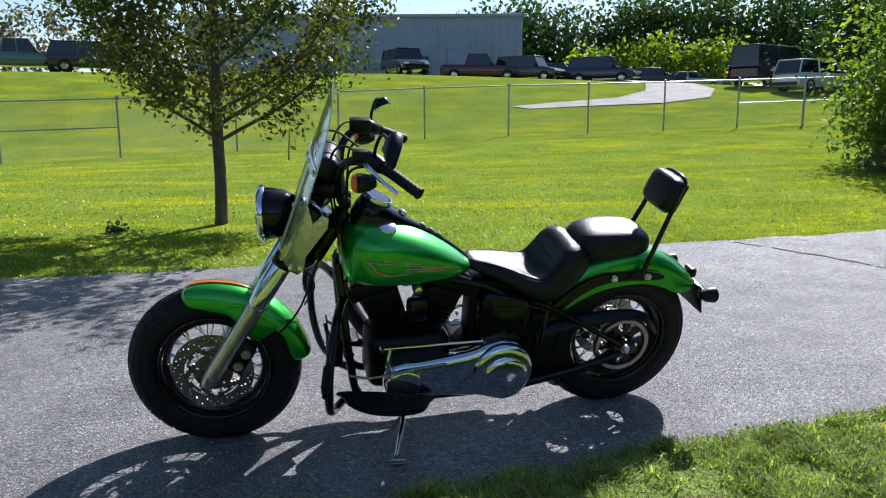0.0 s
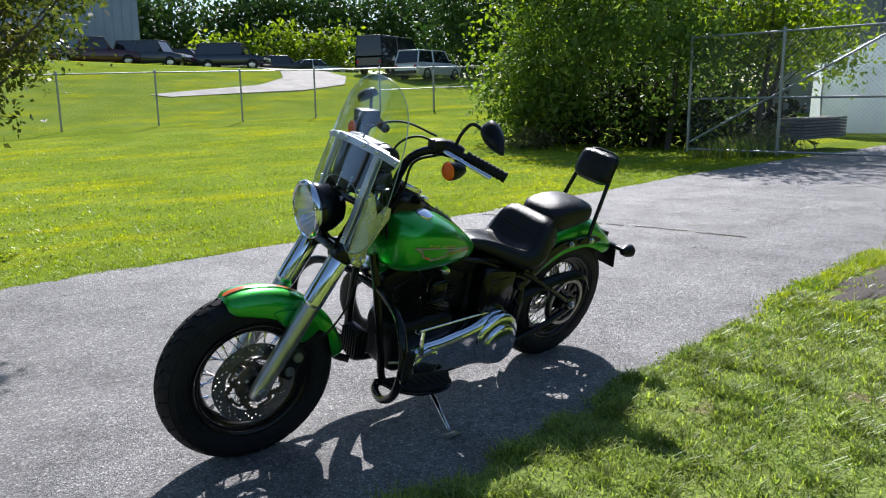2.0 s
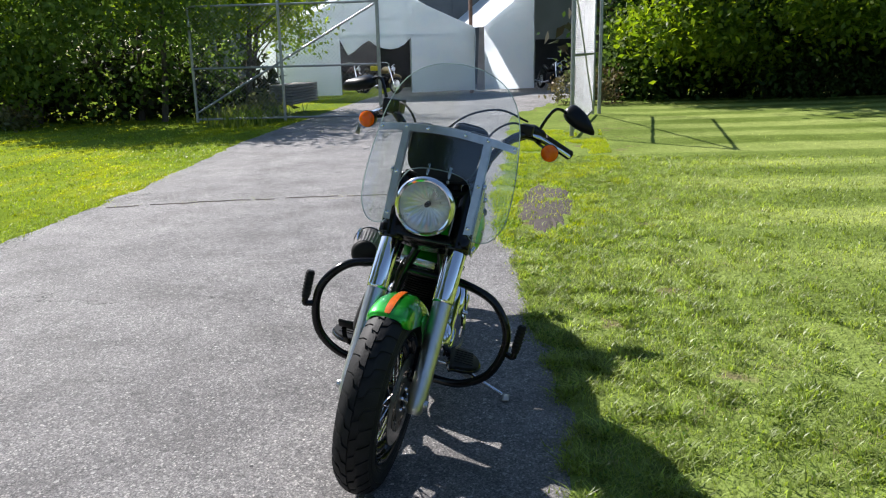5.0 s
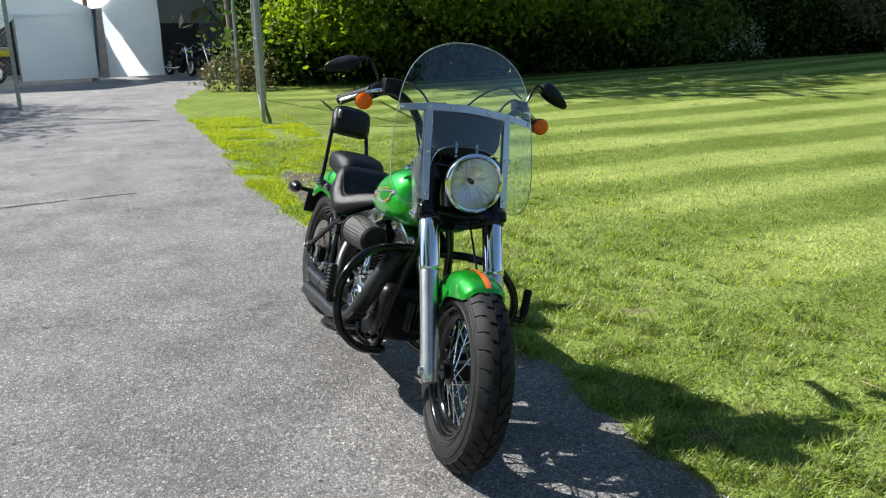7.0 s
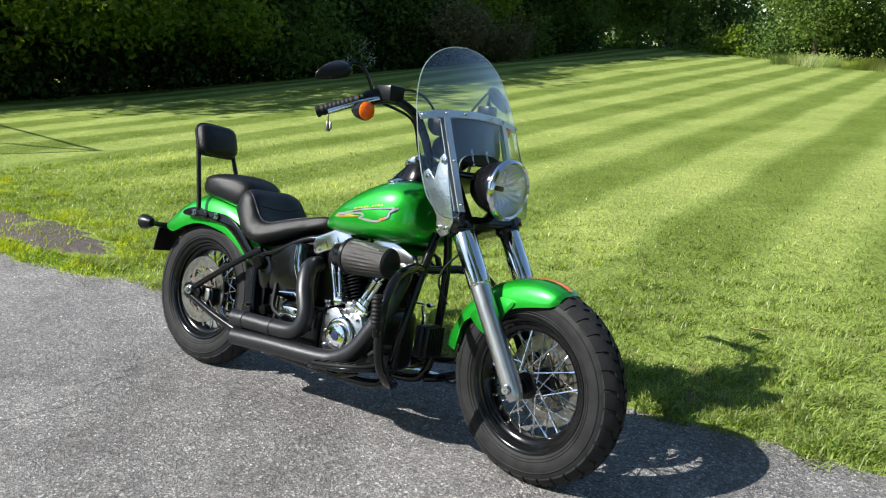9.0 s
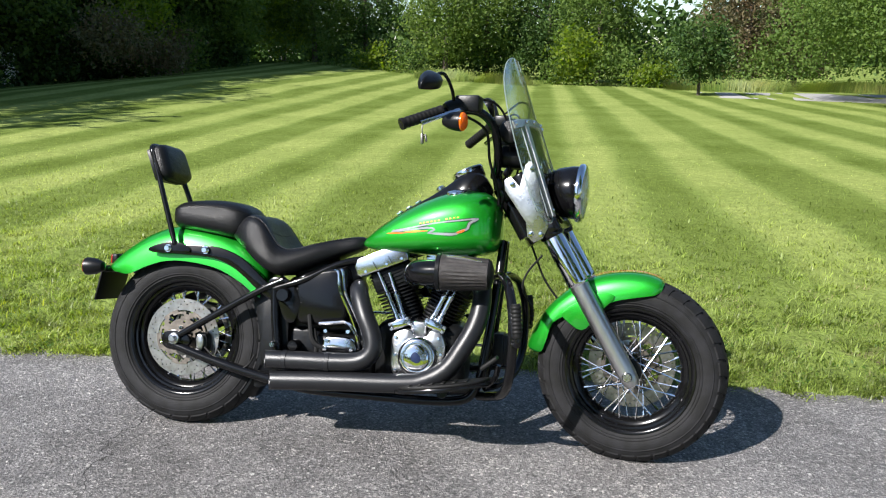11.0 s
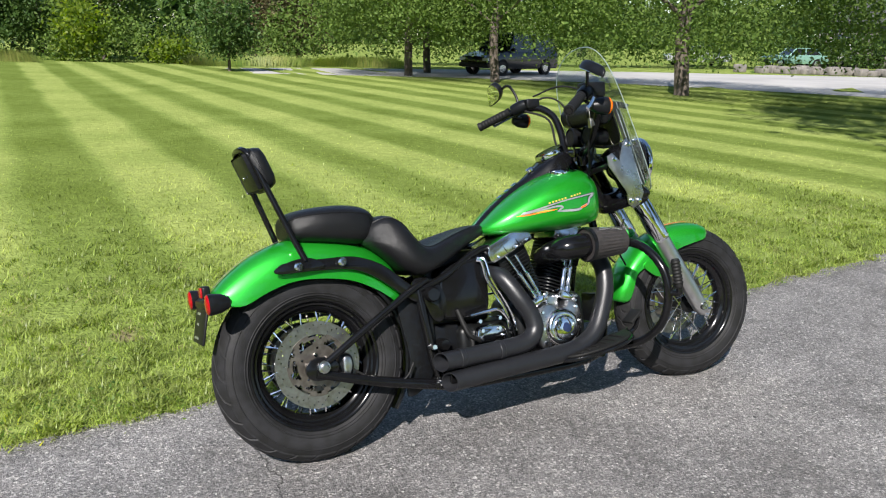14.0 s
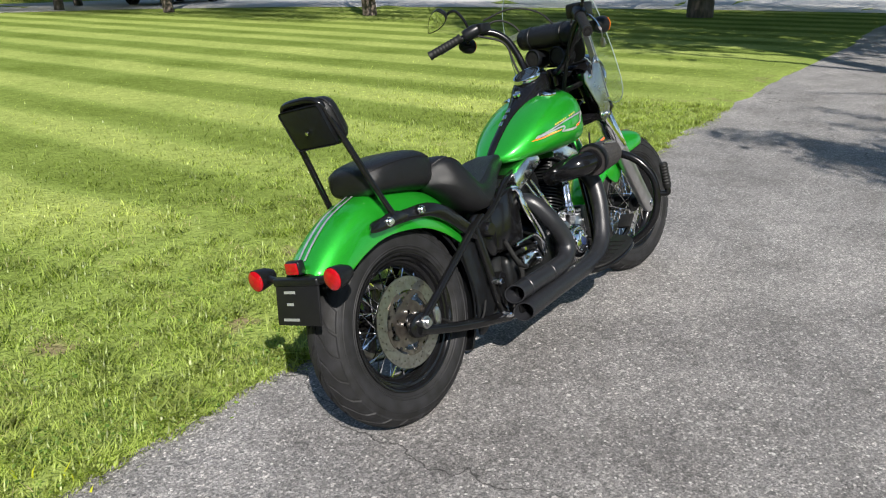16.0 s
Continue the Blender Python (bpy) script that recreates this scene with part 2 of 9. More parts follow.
def asphalt_material(name):
    """Weathered asphalt: grey binder, pale stone chips, darker tar spots, fine cracks."""
    m = bpy.data.materials.new(name)
    m.use_nodes = True
    n, l = m.node_tree.nodes, m.node_tree.links
    b = n["Principled BSDF"]
    b.inputs["Roughness"].default_value, b.inputs["Specular IOR Level"].default_value = 0.66, 0.5
    pos = n.new("ShaderNodeNewGeometry").outputs["Position"]

    def noise_node(scale, detail, rough=0.6):
        q = n.new("ShaderNodeTexNoise")
        q.inputs["Scale"].default_value, q.inputs["Detail"].default_value, q.inputs["Roughness"].default_value = scale, detail, rough
        l.new(pos, q.inputs["Vector"])
        return q.outputs["Fac"]

    def ramp_node(fac, *stops):
        q = n.new("ShaderNodeValToRGB")
        e = q.color_ramp.elements
        while len(e) < len(stops):
            e.new(0.5)
        for i, (p, c) in enumerate(stops):
            e[i].position, e[i].color = p, (*c, 1)
        l.new(fac, q.inputs["Fac"])
        return q.outputs["Color"]

    def mix_node(kind, fac, a, c):
        q = n.new("ShaderNodeMix")
        q.data_type, q.blend_type = "RGBA", kind
        for i, v in ((0, fac), (6, a), (7, c)):
            if isinstance(v, (int, float)):
                q.inputs[i].default_value = v
            elif isinstance(v, tuple):
                q.inputs[i].default_value = (*v, 1)
            else:
                l.new(v, q.inputs[i])
        return q.outputs[2]

    base = ramp_node(noise_node(0.55, 7, 0.65), (0.3, (0.178, 0.172, 0.172)), (0.52, (0.232, 0.225, 0.223)), (0.72, (0.285, 0.276, 0.272)))
    cell = n.new("ShaderNodeTexVoronoi")
    cell.inputs["Scale"].default_value = 125
    l.new(pos, cell.inputs["Vector"])
    cs = n.new("ShaderNodeSeparateColor")
    l.new(cell.outputs["Color"], cs.inputs[0])
    stones = ramp_node(cs.outputs[0], (0.0, (0.58, 0.58, 0.58)), (0.55, (0.91, 0.91, 0.91)), (0.86, (1.16, 1.15, 1.14)), (1.0, (1.95, 1.93, 1.90)))
    grit = ramp_node(noise_node(120, 4, 0.75), (0.34, (0.46, 0.46, 0.46)), (0.5, (0.94, 0.94, 0.94)), (0.60, (1.24, 1.23, 1.22)), (0.68, (1.6, 1.59, 1.57)))
    mid = ramp_node(noise_node(30, 5, 0.7), (0.34, (0.70, 0.70, 0.70)), (0.5, (1.03, 1.03, 1.03)), (0.64, (1.24, 1.23, 1.22)))
    col = mix_node("MULTIPLY", 1.0, mix_node("MULTIPLY", 1.0, base, stones), grit)
    col = mix_node("MULTIPLY", 1.0, col, mid)
    mottle = ramp_node(noise_node(9, 4, 0.65), (0.34, (0.90, 0.90, 0.90)), (0.5, (1.02, 1.02, 1.02)), (0.64, (1.09, 1.09, 1.085)))
    col = mix_node("MULTIPLY", 1.0, col, mottle)
    worn = ramp_node(noise_node(1.9, 4, 0.6), (0.34, (0.80, 0.79, 0.78)), (0.5, (1.06, 1.055, 1.05)), (0.66, (1.26, 1.25, 1.24)))
    col = mix_node("MULTIPLY", 1.0, col, worn)
    vor = n.new("ShaderNodeTexVoronoi")
    vor.inputs["Scale"].default_value = 68
    l.new(pos, vor.inputs["Vector"])
    sepc = n.new("ShaderNodeSeparateColor")
    l.new(vor.outputs["Color"], sepc.inputs[0])
    chip = n.new("ShaderNodeMath")
    chip.operation = "GREATER_THAN"
    chip.inputs[1].default_value = 0.91
    l.new(sepc.outputs[0], chip.inputs[0])
    small = n.new("ShaderNodeMath")
    small.operation = "LESS_THAN"
    small.inputs[1].default_value = 0.33
    l.new(vor.outputs["Distance"], small.inputs[0])
    both = n.new("ShaderNodeMath")
    both.operation = "MULTIPLY"
    l.new(chip.outputs[0], both.inputs[0])
    l.new(small.outputs[0], both.inputs[1])
    stone = ramp_node(sepc.outputs[1], (0.0, (0.20, 0.19, 0.18)), (0.5, (0.36, 0.35, 0.335)), (1.0, (0.62, 0.605, 0.58)))
    col = mix_node("MIX", both.outputs[0], col, stone)
    # a few larger pale stones
    big = n.new("ShaderNodeTexVoronoi")
    big.inputs["Scale"].default_value = 30
    l.new(pos, big.inputs["Vector"])
    bs = n.new("ShaderNodeSeparateColor")
    l.new(big.outputs["Color"], bs.inputs[0])
    few, core, spot = n.new("ShaderNodeMath"), n.new("ShaderNodeMath"), n.new("ShaderNodeMath")
    few.operation, core.operation, spot.operation = "GREATER_THAN", "LESS_THAN", "MULTIPLY"
    few.inputs[1].default_value, core.inputs[1].default_value = 0.93, 0.24
    l.new(bs.outputs[0], few.inputs[0])
    l.new(big.outputs["Distance"], core.inputs[0])
    l.new(few.outputs[0], spot.inputs[0])
    l.new(core.outputs[0], spot.inputs[1])
    col = mix_node("MIX", spot.outputs[0], col, ramp_node(bs.outputs[1], (0.0, (0.05, 0.05, 0.05)), (0.4, (0.30, 0.29, 0.28)), (1.0, (0.60, 0.58, 0.56))))
    # long thin cracks
    cr = n.new("ShaderNodeTexVoronoi")
    cr.feature = "DISTANCE_TO_EDGE"
    cr.inputs["Scale"].default_value = 0.16
    warp = n.new("ShaderNodeTexNoise")
    warp.inputs["Scale"].default_value, warp.inputs["Detail"].default_value = 2.2, 5
    l.new(pos, warp.inputs["Vector"])
    add = n.new("ShaderNodeVectorMath")
    add.operation = "MULTIPLY_ADD"
    add.inputs[1].default_value = (0.9, 0.9, 0.9)
    l.new(warp.outputs["Color"], add.inputs[0])
    l.new(pos, add.inputs[2])
    l.new(add.outputs[0], cr.inputs["Vector"])
    line = n.new("ShaderNodeMapRange")
    line.inputs["From Min"].default_value, line.inputs["From Max"].default_value = 0.0010, 0.0002
    l.new(cr.outputs["Distance"], line.inputs["Value"])
    col = mix_node("MIX", line.outputs[0], col, (0.035, 0.034, 0.032))
    l.new(col, b.inputs["Base Color"])
    bp = n.new("ShaderNodeBump")
    bp.inputs["Strength"].default_value, bp.inputs["Distance"].default_value = 1.0, 0.025
    l.new(noise_node(62, 4, 0.8), bp.inputs["Height"])
    l.new(bp.outputs[0], b.inputs["Normal"])
    return m


BAND = 1.55                                         # metres from one dark mown band to the next
GRASS, BLADE, ASPHALT = grass_material("lawn grass", False), grass_material("grass blade", True), asphalt_material("asphalt")
GREEN = material("green metallic paint", (0.022, 0.43, 0.030), 0.36, 0.72, (0.014, 0.34, 0.020), 420, coat=1.0)
BLACK = material("black gloss paint", (0.005, 0.005, 0.006), 0.16, 0.0, (0.004, 0.004, 0.004), 30, coat=0.08, rough_var=0.08, spec=0.3)
SATIN = material("satin black", (0.006, 0.007, 0.009), 0.34, 0.0, (0.005, 0.005, 0.005), 60, bump=0.05, rough_var=0.1, spec=0.25)
PIPE = material("black ceramic exhaust coating", (0.0125, 0.0130, 0.0155), 0.36, 0.10, (0.010, 0.0105, 0.0125), 45, bump=0.10, bump_scale=300, rough_var=0.08, spec=0.5)
LEATHER = material("black vinyl upholstery", (0.0060, 0.0063, 0.0075), 0.36, 0.0, (0.005, 0.005, 0.0055), 40, bump=0.25, bump_scale=420, rough_var=0.08, spec=0.32)
RUBBER = material("tyre rubber", (0.0165, 0.0165, 0.0182), 0.62, 0.0, (0.010, 0.010, 0.010), 25, bump=0.15, bump_scale=200, rough_var=0.1, spec=0.22)
GRIPRUB = material("black rubber", (0.008, 0.008, 0.008), 0.6, 0.0, None, 60, spec=0.25)
CHROME = material("chrome", (0.80, 0.81, 0.83), 0.08, 1.0, (0.74, 0.75, 0.78), 12, rough_var=0.05)
ALLOY = material("cast aluminium", (0.58, 0.58, 0.59), 0.28, 1.0, (0.46, 0.46, 0.47), 30, bump=0.08, rough_var=0.1)
ROCKER = material("polished silver casting", (0.72, 0.73, 0.74), 0.20, 1.0, (0.62, 0.63, 0.65), 18, rough_var=0.08)
POLISH = material("polished alloy casting", (0.71, 0.71, 0.72), 0.15, 1.0, (0.60, 0.60, 0.61), 22, bump=0.10, bump_scale=30, rough_var=0.08)
FILTERMAT = material("oiled filter gauze", (0.034, 0.029, 0.028), 0.55, 0.0, (0.018, 0.016, 0.016), 60, bump=0.3, bump_scale=500)
BADGE = material("dark blue badge", (0.015, 0.025, 0.07), 0.25, 0.0, None, 30)
STRAP = material("brushed windshield strap", (0.66, 0.67, 0.69), 0.36, 0.85, (0.56, 0.57, 0.59), 30, rough_var=0.08)
SLIDER = material("brushed fork slider", (0.60, 0.60, 0.61), 0.32, 1.0, (0.5, 0.5, 0.51), 40, stretch=(1, 1, 0.05), rough_var=0.08)
STEEL = material("brake steel", (0.40, 0.39, 0.37), 0.34, 1.0, (0.30, 0.28, 0.26), 60, rough_var=0.1)
BRONZE = material("oxidised disc carrier", (0.25, 0.22, 0.19), 0.45, 1.0, (0.16, 0.14, 0.12), 50)
FINS = material("black engine fins", (0.006, 0.007, 0.008), 0.38, 0.0, (0.004, 0.004, 0.004), 50, spec=0.22)
AMBER = material("amber lens", (1.0, 0.25, 0.012), 0.12, 0.0, (0.92, 0.19, 0.008), 90, coat=0.4, translucent=0.35)
RED = material("red lens", (0.40, 0.004, 0.010), 0.10, 0.0, (0.30, 0.003, 0.008), 90, coat=0.5, translucent=0.15)
ORANGE = material("orange pinstripe", (0.80, 0.16, 0.02), 0.25, 0.0, None, 50, coat=0.8)
YELLOW = material("gold lettering", (0.58, 0.46, 0.07), 0.3, 0.2, None, 50, coat=0.6)
SILVERP = material("silver decal", (0.34, 0.35, 0.36), 0.28, 0.4, None, 50, coat=0.6)
DARKDEC = material("dark green decal edge", (0.008, 0.05, 0.012), 0.3, 0.0, None, 50, coat=0.6)
CLEAR = thin_glass("clear windshield plastic", (0.92, 0.95, 0.955), 0.065, 0.85)
LENS = thin_glass("headlamp lens", (0.97, 0.98, 0.99), 0.04, 0.5)
REFLECT = material("bright lamp reflector", (0.86, 0.87, 0.88), 0.30, 1.0, (0.80, 0.81, 0.82), 60, bump=0.15, bump_scale=90, rough_var=0.08)
MIRROR = material("mirror glass", (0.9, 0.9, 0.9), 0.01, 1.0, (0.88, 0.88, 0.88), 4)
# pale tint that paints the bright light line on the windshield's edge
EDGE = material("pale edge highlight", (0.40, 0.47, 0.46), 0.15, 0.0, None, 20, coat=0.5, translucent=0.5)
PLATEMAT = material("dark plate cover", (0.008, 0.008, 0.009), 0.45, 0.0, None, 20, spec=0.2)
GALV = material("galvanised steel", (0.38, 0.39, 0.40), 0.45, 0.85, (0.30, 0.31, 0.32), 12, rough_var=0.1)
BARK = material("tree bark", (0.13, 0.105, 0.085), 0.9, 0.0, (0.065, 0.052, 0.042), 14, 6, bump=0.9, bump_scale=24, stretch=(1, 1, 0.25))
LEAF_A = material("mid green leaf", (0.125, 0.190, 0.046), 0.55, 0.0, (0.085, 0.136, 0.030), 3, random_tint=0.2, island=True, translucent=0.36, spec=0.12)
LEAF_B = material("dark green leaf", (0.066, 0.118, 0.028), 0.55, 0.0, (0.040, 0.078, 0.019), 2, random_tint=0.3, island=True, translucent=0.24, spec=0.2)
# two paler leaves; on wood edge and thicket they stand in for sunlight
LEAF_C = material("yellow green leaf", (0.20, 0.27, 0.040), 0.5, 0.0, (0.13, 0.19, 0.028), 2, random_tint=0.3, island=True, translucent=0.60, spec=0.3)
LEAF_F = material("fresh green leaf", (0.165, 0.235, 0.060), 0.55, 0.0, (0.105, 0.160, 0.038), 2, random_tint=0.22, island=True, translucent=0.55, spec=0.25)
FLOWER = material("pale flower", (0.55, 0.55, 0.48), 0.7, 0.0, (0.40, 0.42, 0.30), 6, random_tint=0.2, island=True)
# darkened leaf: the shade inside foliage is put into its colour
LEAF_G = material("leaf darkened as shade", (0.040, 0.056, 0.026), 0.7, 0.0, (0.050, 0.042, 0.028), 2, random_tint=0.3, island=True, translucent=0.06, spec=0.1)
LEAF_E = material("bronze green leaf", (0.074, 0.105, 0.024), 0.45, 0.0, (0.075, 0.075, 0.020), 1.5, random_tint=0.35, island=True, translucent=0.48, spec=0.3)
LEAF_D = material("grey olive leaf", (0.150, 0.160, 0.075), 0.55, 0.0, (0.13, 0.085, 0.045), 0.6, random_tint=0.3, island=True, translucent=0.3, spec=0.3)
TUFT = material("yellow green tuft", (0.40, 0.44, 0.035), 0.5, 0.0, (0.26, 0.34, 0.03), 1.5, random_tint=0.25, island=True, translucent=0.5, spec=0.25)
CLOVER = material("broad leaved clover", (0.150, 0.235, 0.050), 0.5, 0.0, (0.095, 0.165, 0.032), 6, random_tint=0.3, island=True, translucent=0.45, spec=0.25)
STRAW = material("dry straw", (0.42, 0.37, 0.19), 0.6, 0.0, (0.30, 0.26, 0.13), 6, random_tint=0.3, island=True, translucent=0.3)
REED = material("tall grass", (0.15, 0.23, 0.04), 0.6, 0.0, (0.22, 0.23, 0.07), 0.5, random_tint=0.3, island=True, translucent=0.4)
TARP = material("white tarpaulin", (0.82, 0.84, 0.86), 0.45, 0.0, (0.75, 0.77, 0.79), 1.2, 5, bump=0.3, bump_scale=2.5, translucent=0.5)
TARPTAN = material("stained tarpaulin", (0.62, 0.52, 0.48), 0.6, 0.0, (0.50, 0.40, 0.37), 2.5, 5, bump=0.3, bump_scale=6)
# near-black cloth colour that paints the shade inside tent and shelter
TARPDARK = material("tent inside shade", (0.016, 0.016, 0.018), 0.8, 0.0, (0.010, 0.010, 0.011), 3)
SIDING = material("blue grey metal siding", (0.27, 0.31, 0.37), 0.55, 0.1, (0.24, 0.28, 0.34), 0.8, 5)
SHEDWALL = material("grey building wall", (0.20, 0.21, 0.23), 0.7, 0.0, (0.16, 0.17, 0.19), 0.9, 5)
CONCRETE = material("pale concrete road", (0.40, 0.385, 0.37), 0.8, 0.0, (0.30, 0.29, 0.28), 0.35, 7, bump=0.3, bump_scale=30, world_space=True)
GRAVEL = material("gravel lane", (0.36, 0.33, 0.29), 0.9, 0.0, (0.25, 0.23, 0.20), 1.2, 6, bump=0.4, bump_scale=20, world_space=True)
DIRT = material("bare soil", (0.078, 0.060, 0.052), 0.95, 0.0, (0.06, 0.05, 0.042), 14, 8, bump=0.9, bump_scale=60, world_space=True)
STONE = material("stone wall", (0.22, 0.20, 0.18), 0.85, 0.0, (0.12, 0.11, 0.10), 3, 5, bump=0.6, bump_scale=6)
ROOF = material("dark roof shingle", (0.10, 0.10, 0.11), 0.85, 0.0, (0.07, 0.07, 0.075), 6)
CARGLASS = material("car window glass", (0.012, 0.014, 0.016), 0.04, 0.0, None, 3, spec=0.8)
WOODGREY = material("weathered boards", (0.24, 0.23, 0.21), 0.85, 0.0, (0.16, 0.15, 0.14), 9, stretch=(0.1, 1, 1))
YELLOWTAG = material("yellow plastic", (0.75, 0.62, 0.03), 0.5, 0.0, None, 30)
DEADLEAF = material("dry leaf", (0.58, 0.45, 0.27), 0.8, 0.0, (0.46, 0.33, 0.18), 30)
PINK = material("pink bark", (0.34, 0.20, 0.15), 0.9, 0.0, (0.2, 0.12, 0.09), 8)


# ---- building helpers ----
def finish(bm, angle=38):
    bmesh.ops.recalc_face_normals(bm, faces=bm.faces)
    lim = radians(angle)
    for e in bm.edges:
        e.smooth = len(e.link_faces) == 2 and e.calc_face_angle(0) < lim
    for f in bm.faces:
        f.smooth = True


def part(name, bm, mat, parent=None, label="", m=None, angle=38):
    finish(bm, angle)
    me = bpy.data.meshes.new(name)
    bm.to_mesh(me)
    bm.free()
    me.materials.append(mat)
    ob = new(name, me)
    if parent is not None:
        ob.parent = parent
    if m is not None:
        ob.matrix_basis = m
    if label:
        ob["label"] = label
    return ob


def thing(name, label, category, m=None, group="", kind=""):
    ob = new(name)
    ob.empty_display_size = 0.1
    if m is not None:
        ob.matrix_basis = m
    return tagged(ob, label, category, group, kind)


def smooth_path(pts, sub=6, closed=False):
    pts = [Vector(p) for p in pts]
    if len(pts) < 3:
        return pts
    out, n = [], len(pts)
    for i in range(n if closed else n - 1):
        p1, p2 = pts[i], pts[(i + 1) % n]
        p0 = pts[i - 1] if (i > 0 or closed) else p1 * 2 - p2
        p3 = pts[(i + 2) % n] if (i + 2 < n or closed) else p2 * 2 - p1
        for k in range(sub):
            t = k / sub
            out.append(0.5 * ((2 * p1) + (p2 - p0) * t + (2 * p0 - 5 * p1 + 4 * p2 - p3) * t * t + (3 * p1 - p0 - 3 * p2 + p3) * t ** 3))
    if not closed:
        out.append(pts[-1])
    return out


def skin(bm, rings, caps=True, closed=False, loop=True):
    vs = [[bm.verts.new(p) for p in r] for r in rings]
    m = len(vs[0])
    for i in range(len(vs) if closed else len(vs) - 1):
        a, b = vs[i], vs[(i + 1) % len(vs)]
        for j in range(m if loop else m - 1):
            k = (j + 1) % m
            bm.faces.new((a[j], a[k], b[k], b[j]))
    if caps and not closed:
        bm.faces.new(vs[0])
        bm.faces.new(vs[-1])
    return vs


def tube(bm, pts, r, n=12, sub=6, closed=False, caps=True, squash=1.0):
    path = smooth_path(pts, sub, closed)
    rings, up = [], None
    cnt = len(path)
    for i, p in enumerate(path):
        a = path[i - 1] if (i > 0 or closed) else p
        b = path[(i + 1) % cnt] if (i < cnt - 1 or closed) else p
        d = (b - a).normalized()
        if up is None:
            up = d.orthogonal().normalized()
        up = (up - d * up.dot(d)).normalized()
        side = d.cross(up)
        rad = r if isinstance(r, (int, float)) else float(np.interp(i / max(1, cnt - 1), np.linspace(0, 1, len(r)), r))
        rings.append([p + (up * math.cos(t) + side * math.sin(t) * squash) * rad for t in (2 * math.pi * k / n for k in range(n))])
    skin(bm, rings, caps, closed)
    return bm


def rod(bm, a, b, r, n=12, r2=None):
    return tube(bm, [a, b], [r, r if r2 is None else r2], n)


def turn(bm, profile, centre, axis="Y", n=40, closed=False):
    """A body of revolution: profile of (radius, along) about an axis through centre."""
    c = Vector(centre)
    if isinstance(axis, str):
        axis = {"X": Vector((1, 0, 0)), "Y": Vector((0, 1, 0)), "Z": Vector((0, 0, 1))}[axis]
    axis = Vector(axis).normalized()
    u = axis.orthogonal().normalized()
    v = axis.cross(u)
    rings = [[c + axis * a + (u * math.cos(2 * math.pi * k / n) + v * math.sin(2 * math.pi * k / n)) * max(r, 1e-4) for k in range(n)] for r, a in profile]
    skin(bm, rings, caps=not closed, closed=closed)
    return bm


def block(bm, lo, hi, bevel=0.0, seg=2, m=None):
    g = bmesh.ops.create_cube(bm, size=1)["verts"]
    lo, hi = Vector(lo), Vector(hi)
    for v in g:
        v.co = Vector([(lo[i] + hi[i]) / 2 + v.co[i] * (hi[i] - lo[i]) for i in range(3)])
    if bevel:
        es = {e for v in g for e in v.link_edges}
        r = bmesh.ops.bevel(bm, geom=list(es), offset=bevel, segments=seg, affect="EDGES", profile=0.5)
        g = list({v for v in r["verts"]} | {v for v in g if v.is_valid})
    if m is not None:
        bmesh.ops.transform(bm, matrix=m, verts=[v for v in g if v.is_valid])
    return bm


def slab(bm, outline, y0, y1, bevel=0.0, plane="xz", segs=2):
    """An outline of (x, z) pulled from y0 to y1 (plane xz), or of (x, y) pulled in z (plane xy), or (y, z) pulled in x (yz)."""
    def place(a, b, c):
        return {"xz": (a, c, b), "xy": (a, b, c), "yz": (c, a, b)}[plane]
    lo = [bm.verts.new(place(a, b, y0)) for a, b in outline]
    hi = [bm.verts.new(place(a, b, y1)) for a, b in outline]
    n = len(lo)
    f = [bm.faces.new(lo), bm.faces.new(hi)]
    for i in range(n):
        f.append(bm.faces.new((lo[i], lo[(i + 1) % n], hi[(i + 1) % n], hi[i])))
    if bevel:
        es = list({e for q in f[:2] for e in q.edges})
        bmesh.ops.recalc_face_normals(bm, faces=f)
        bmesh.ops.bevel(bm, geom=es, offset=bevel, segments=segs, affect="EDGES", profile=0.5)
    return bm


def curve2(pts, sub=5, closed=True):
    return [(p.x, p.y) for p in smooth_path([(a, b, 0) for a, b in pts], sub, closed)]


def BM():
    return bmesh.new()


def interp(x, xs, ys):
    return float(np.interp(x, xs, ys))


# ---- ground ----
NEAR_X = [-40, -16.5, -13.5, -8, -3.8, -1.7, -0.85, 0.0, 0.95, 2.0, 3.2, 5.0, 7.7, 14.5, 19, 30]
NEAR_Y = [-4.4, -2.4, -1.97, -1.55, -1.08, -0.74, -0.70, -0.66, -0.49, -0.40, -0.15, 0.0, -0.03, 0.35, -0.6, -2.5]
FAR_X = [-40, -16, -8, -2.8, -0.8, 2.4, 5.0, 10.0, 20.0, 30]
FAR_Y = [1.2, 2.6, 3.1, 3.45, 3.56, 3.78, 4.0, 4.7, 5.3, 5.6]


def smooth01(v):
    v = min(1.0, max(0.0, v))
    return v * v * (3 - 2 * v)


def lie(x, y):
    """The lie of the land: level round the drive, rising behind the wire fence to the car park, with a low swell in the big lawn."""
    h = 0.0
    fence_h = 0.15 + 0.0316 * (x + 0.0)
    fence_h = max(-0.3, min(1.6, fence_h))
    h += fence_h * smooth01((y - 9) / 14)
    h += (3.75 - fence_h - 0.03 * max(0.0, x - 5)) * smooth01((y - 22) / 22) * (1.0 if x < 60 else 0.9)
    h += 1.15 * math.exp(-((x - 19) / 11) ** 2 - ((y + 44) / 15) ** 2)
    h += 0.5 * math.exp(-((x - 14) / 6) ** 2 - ((y + 22) / 12) ** 2)
    return h


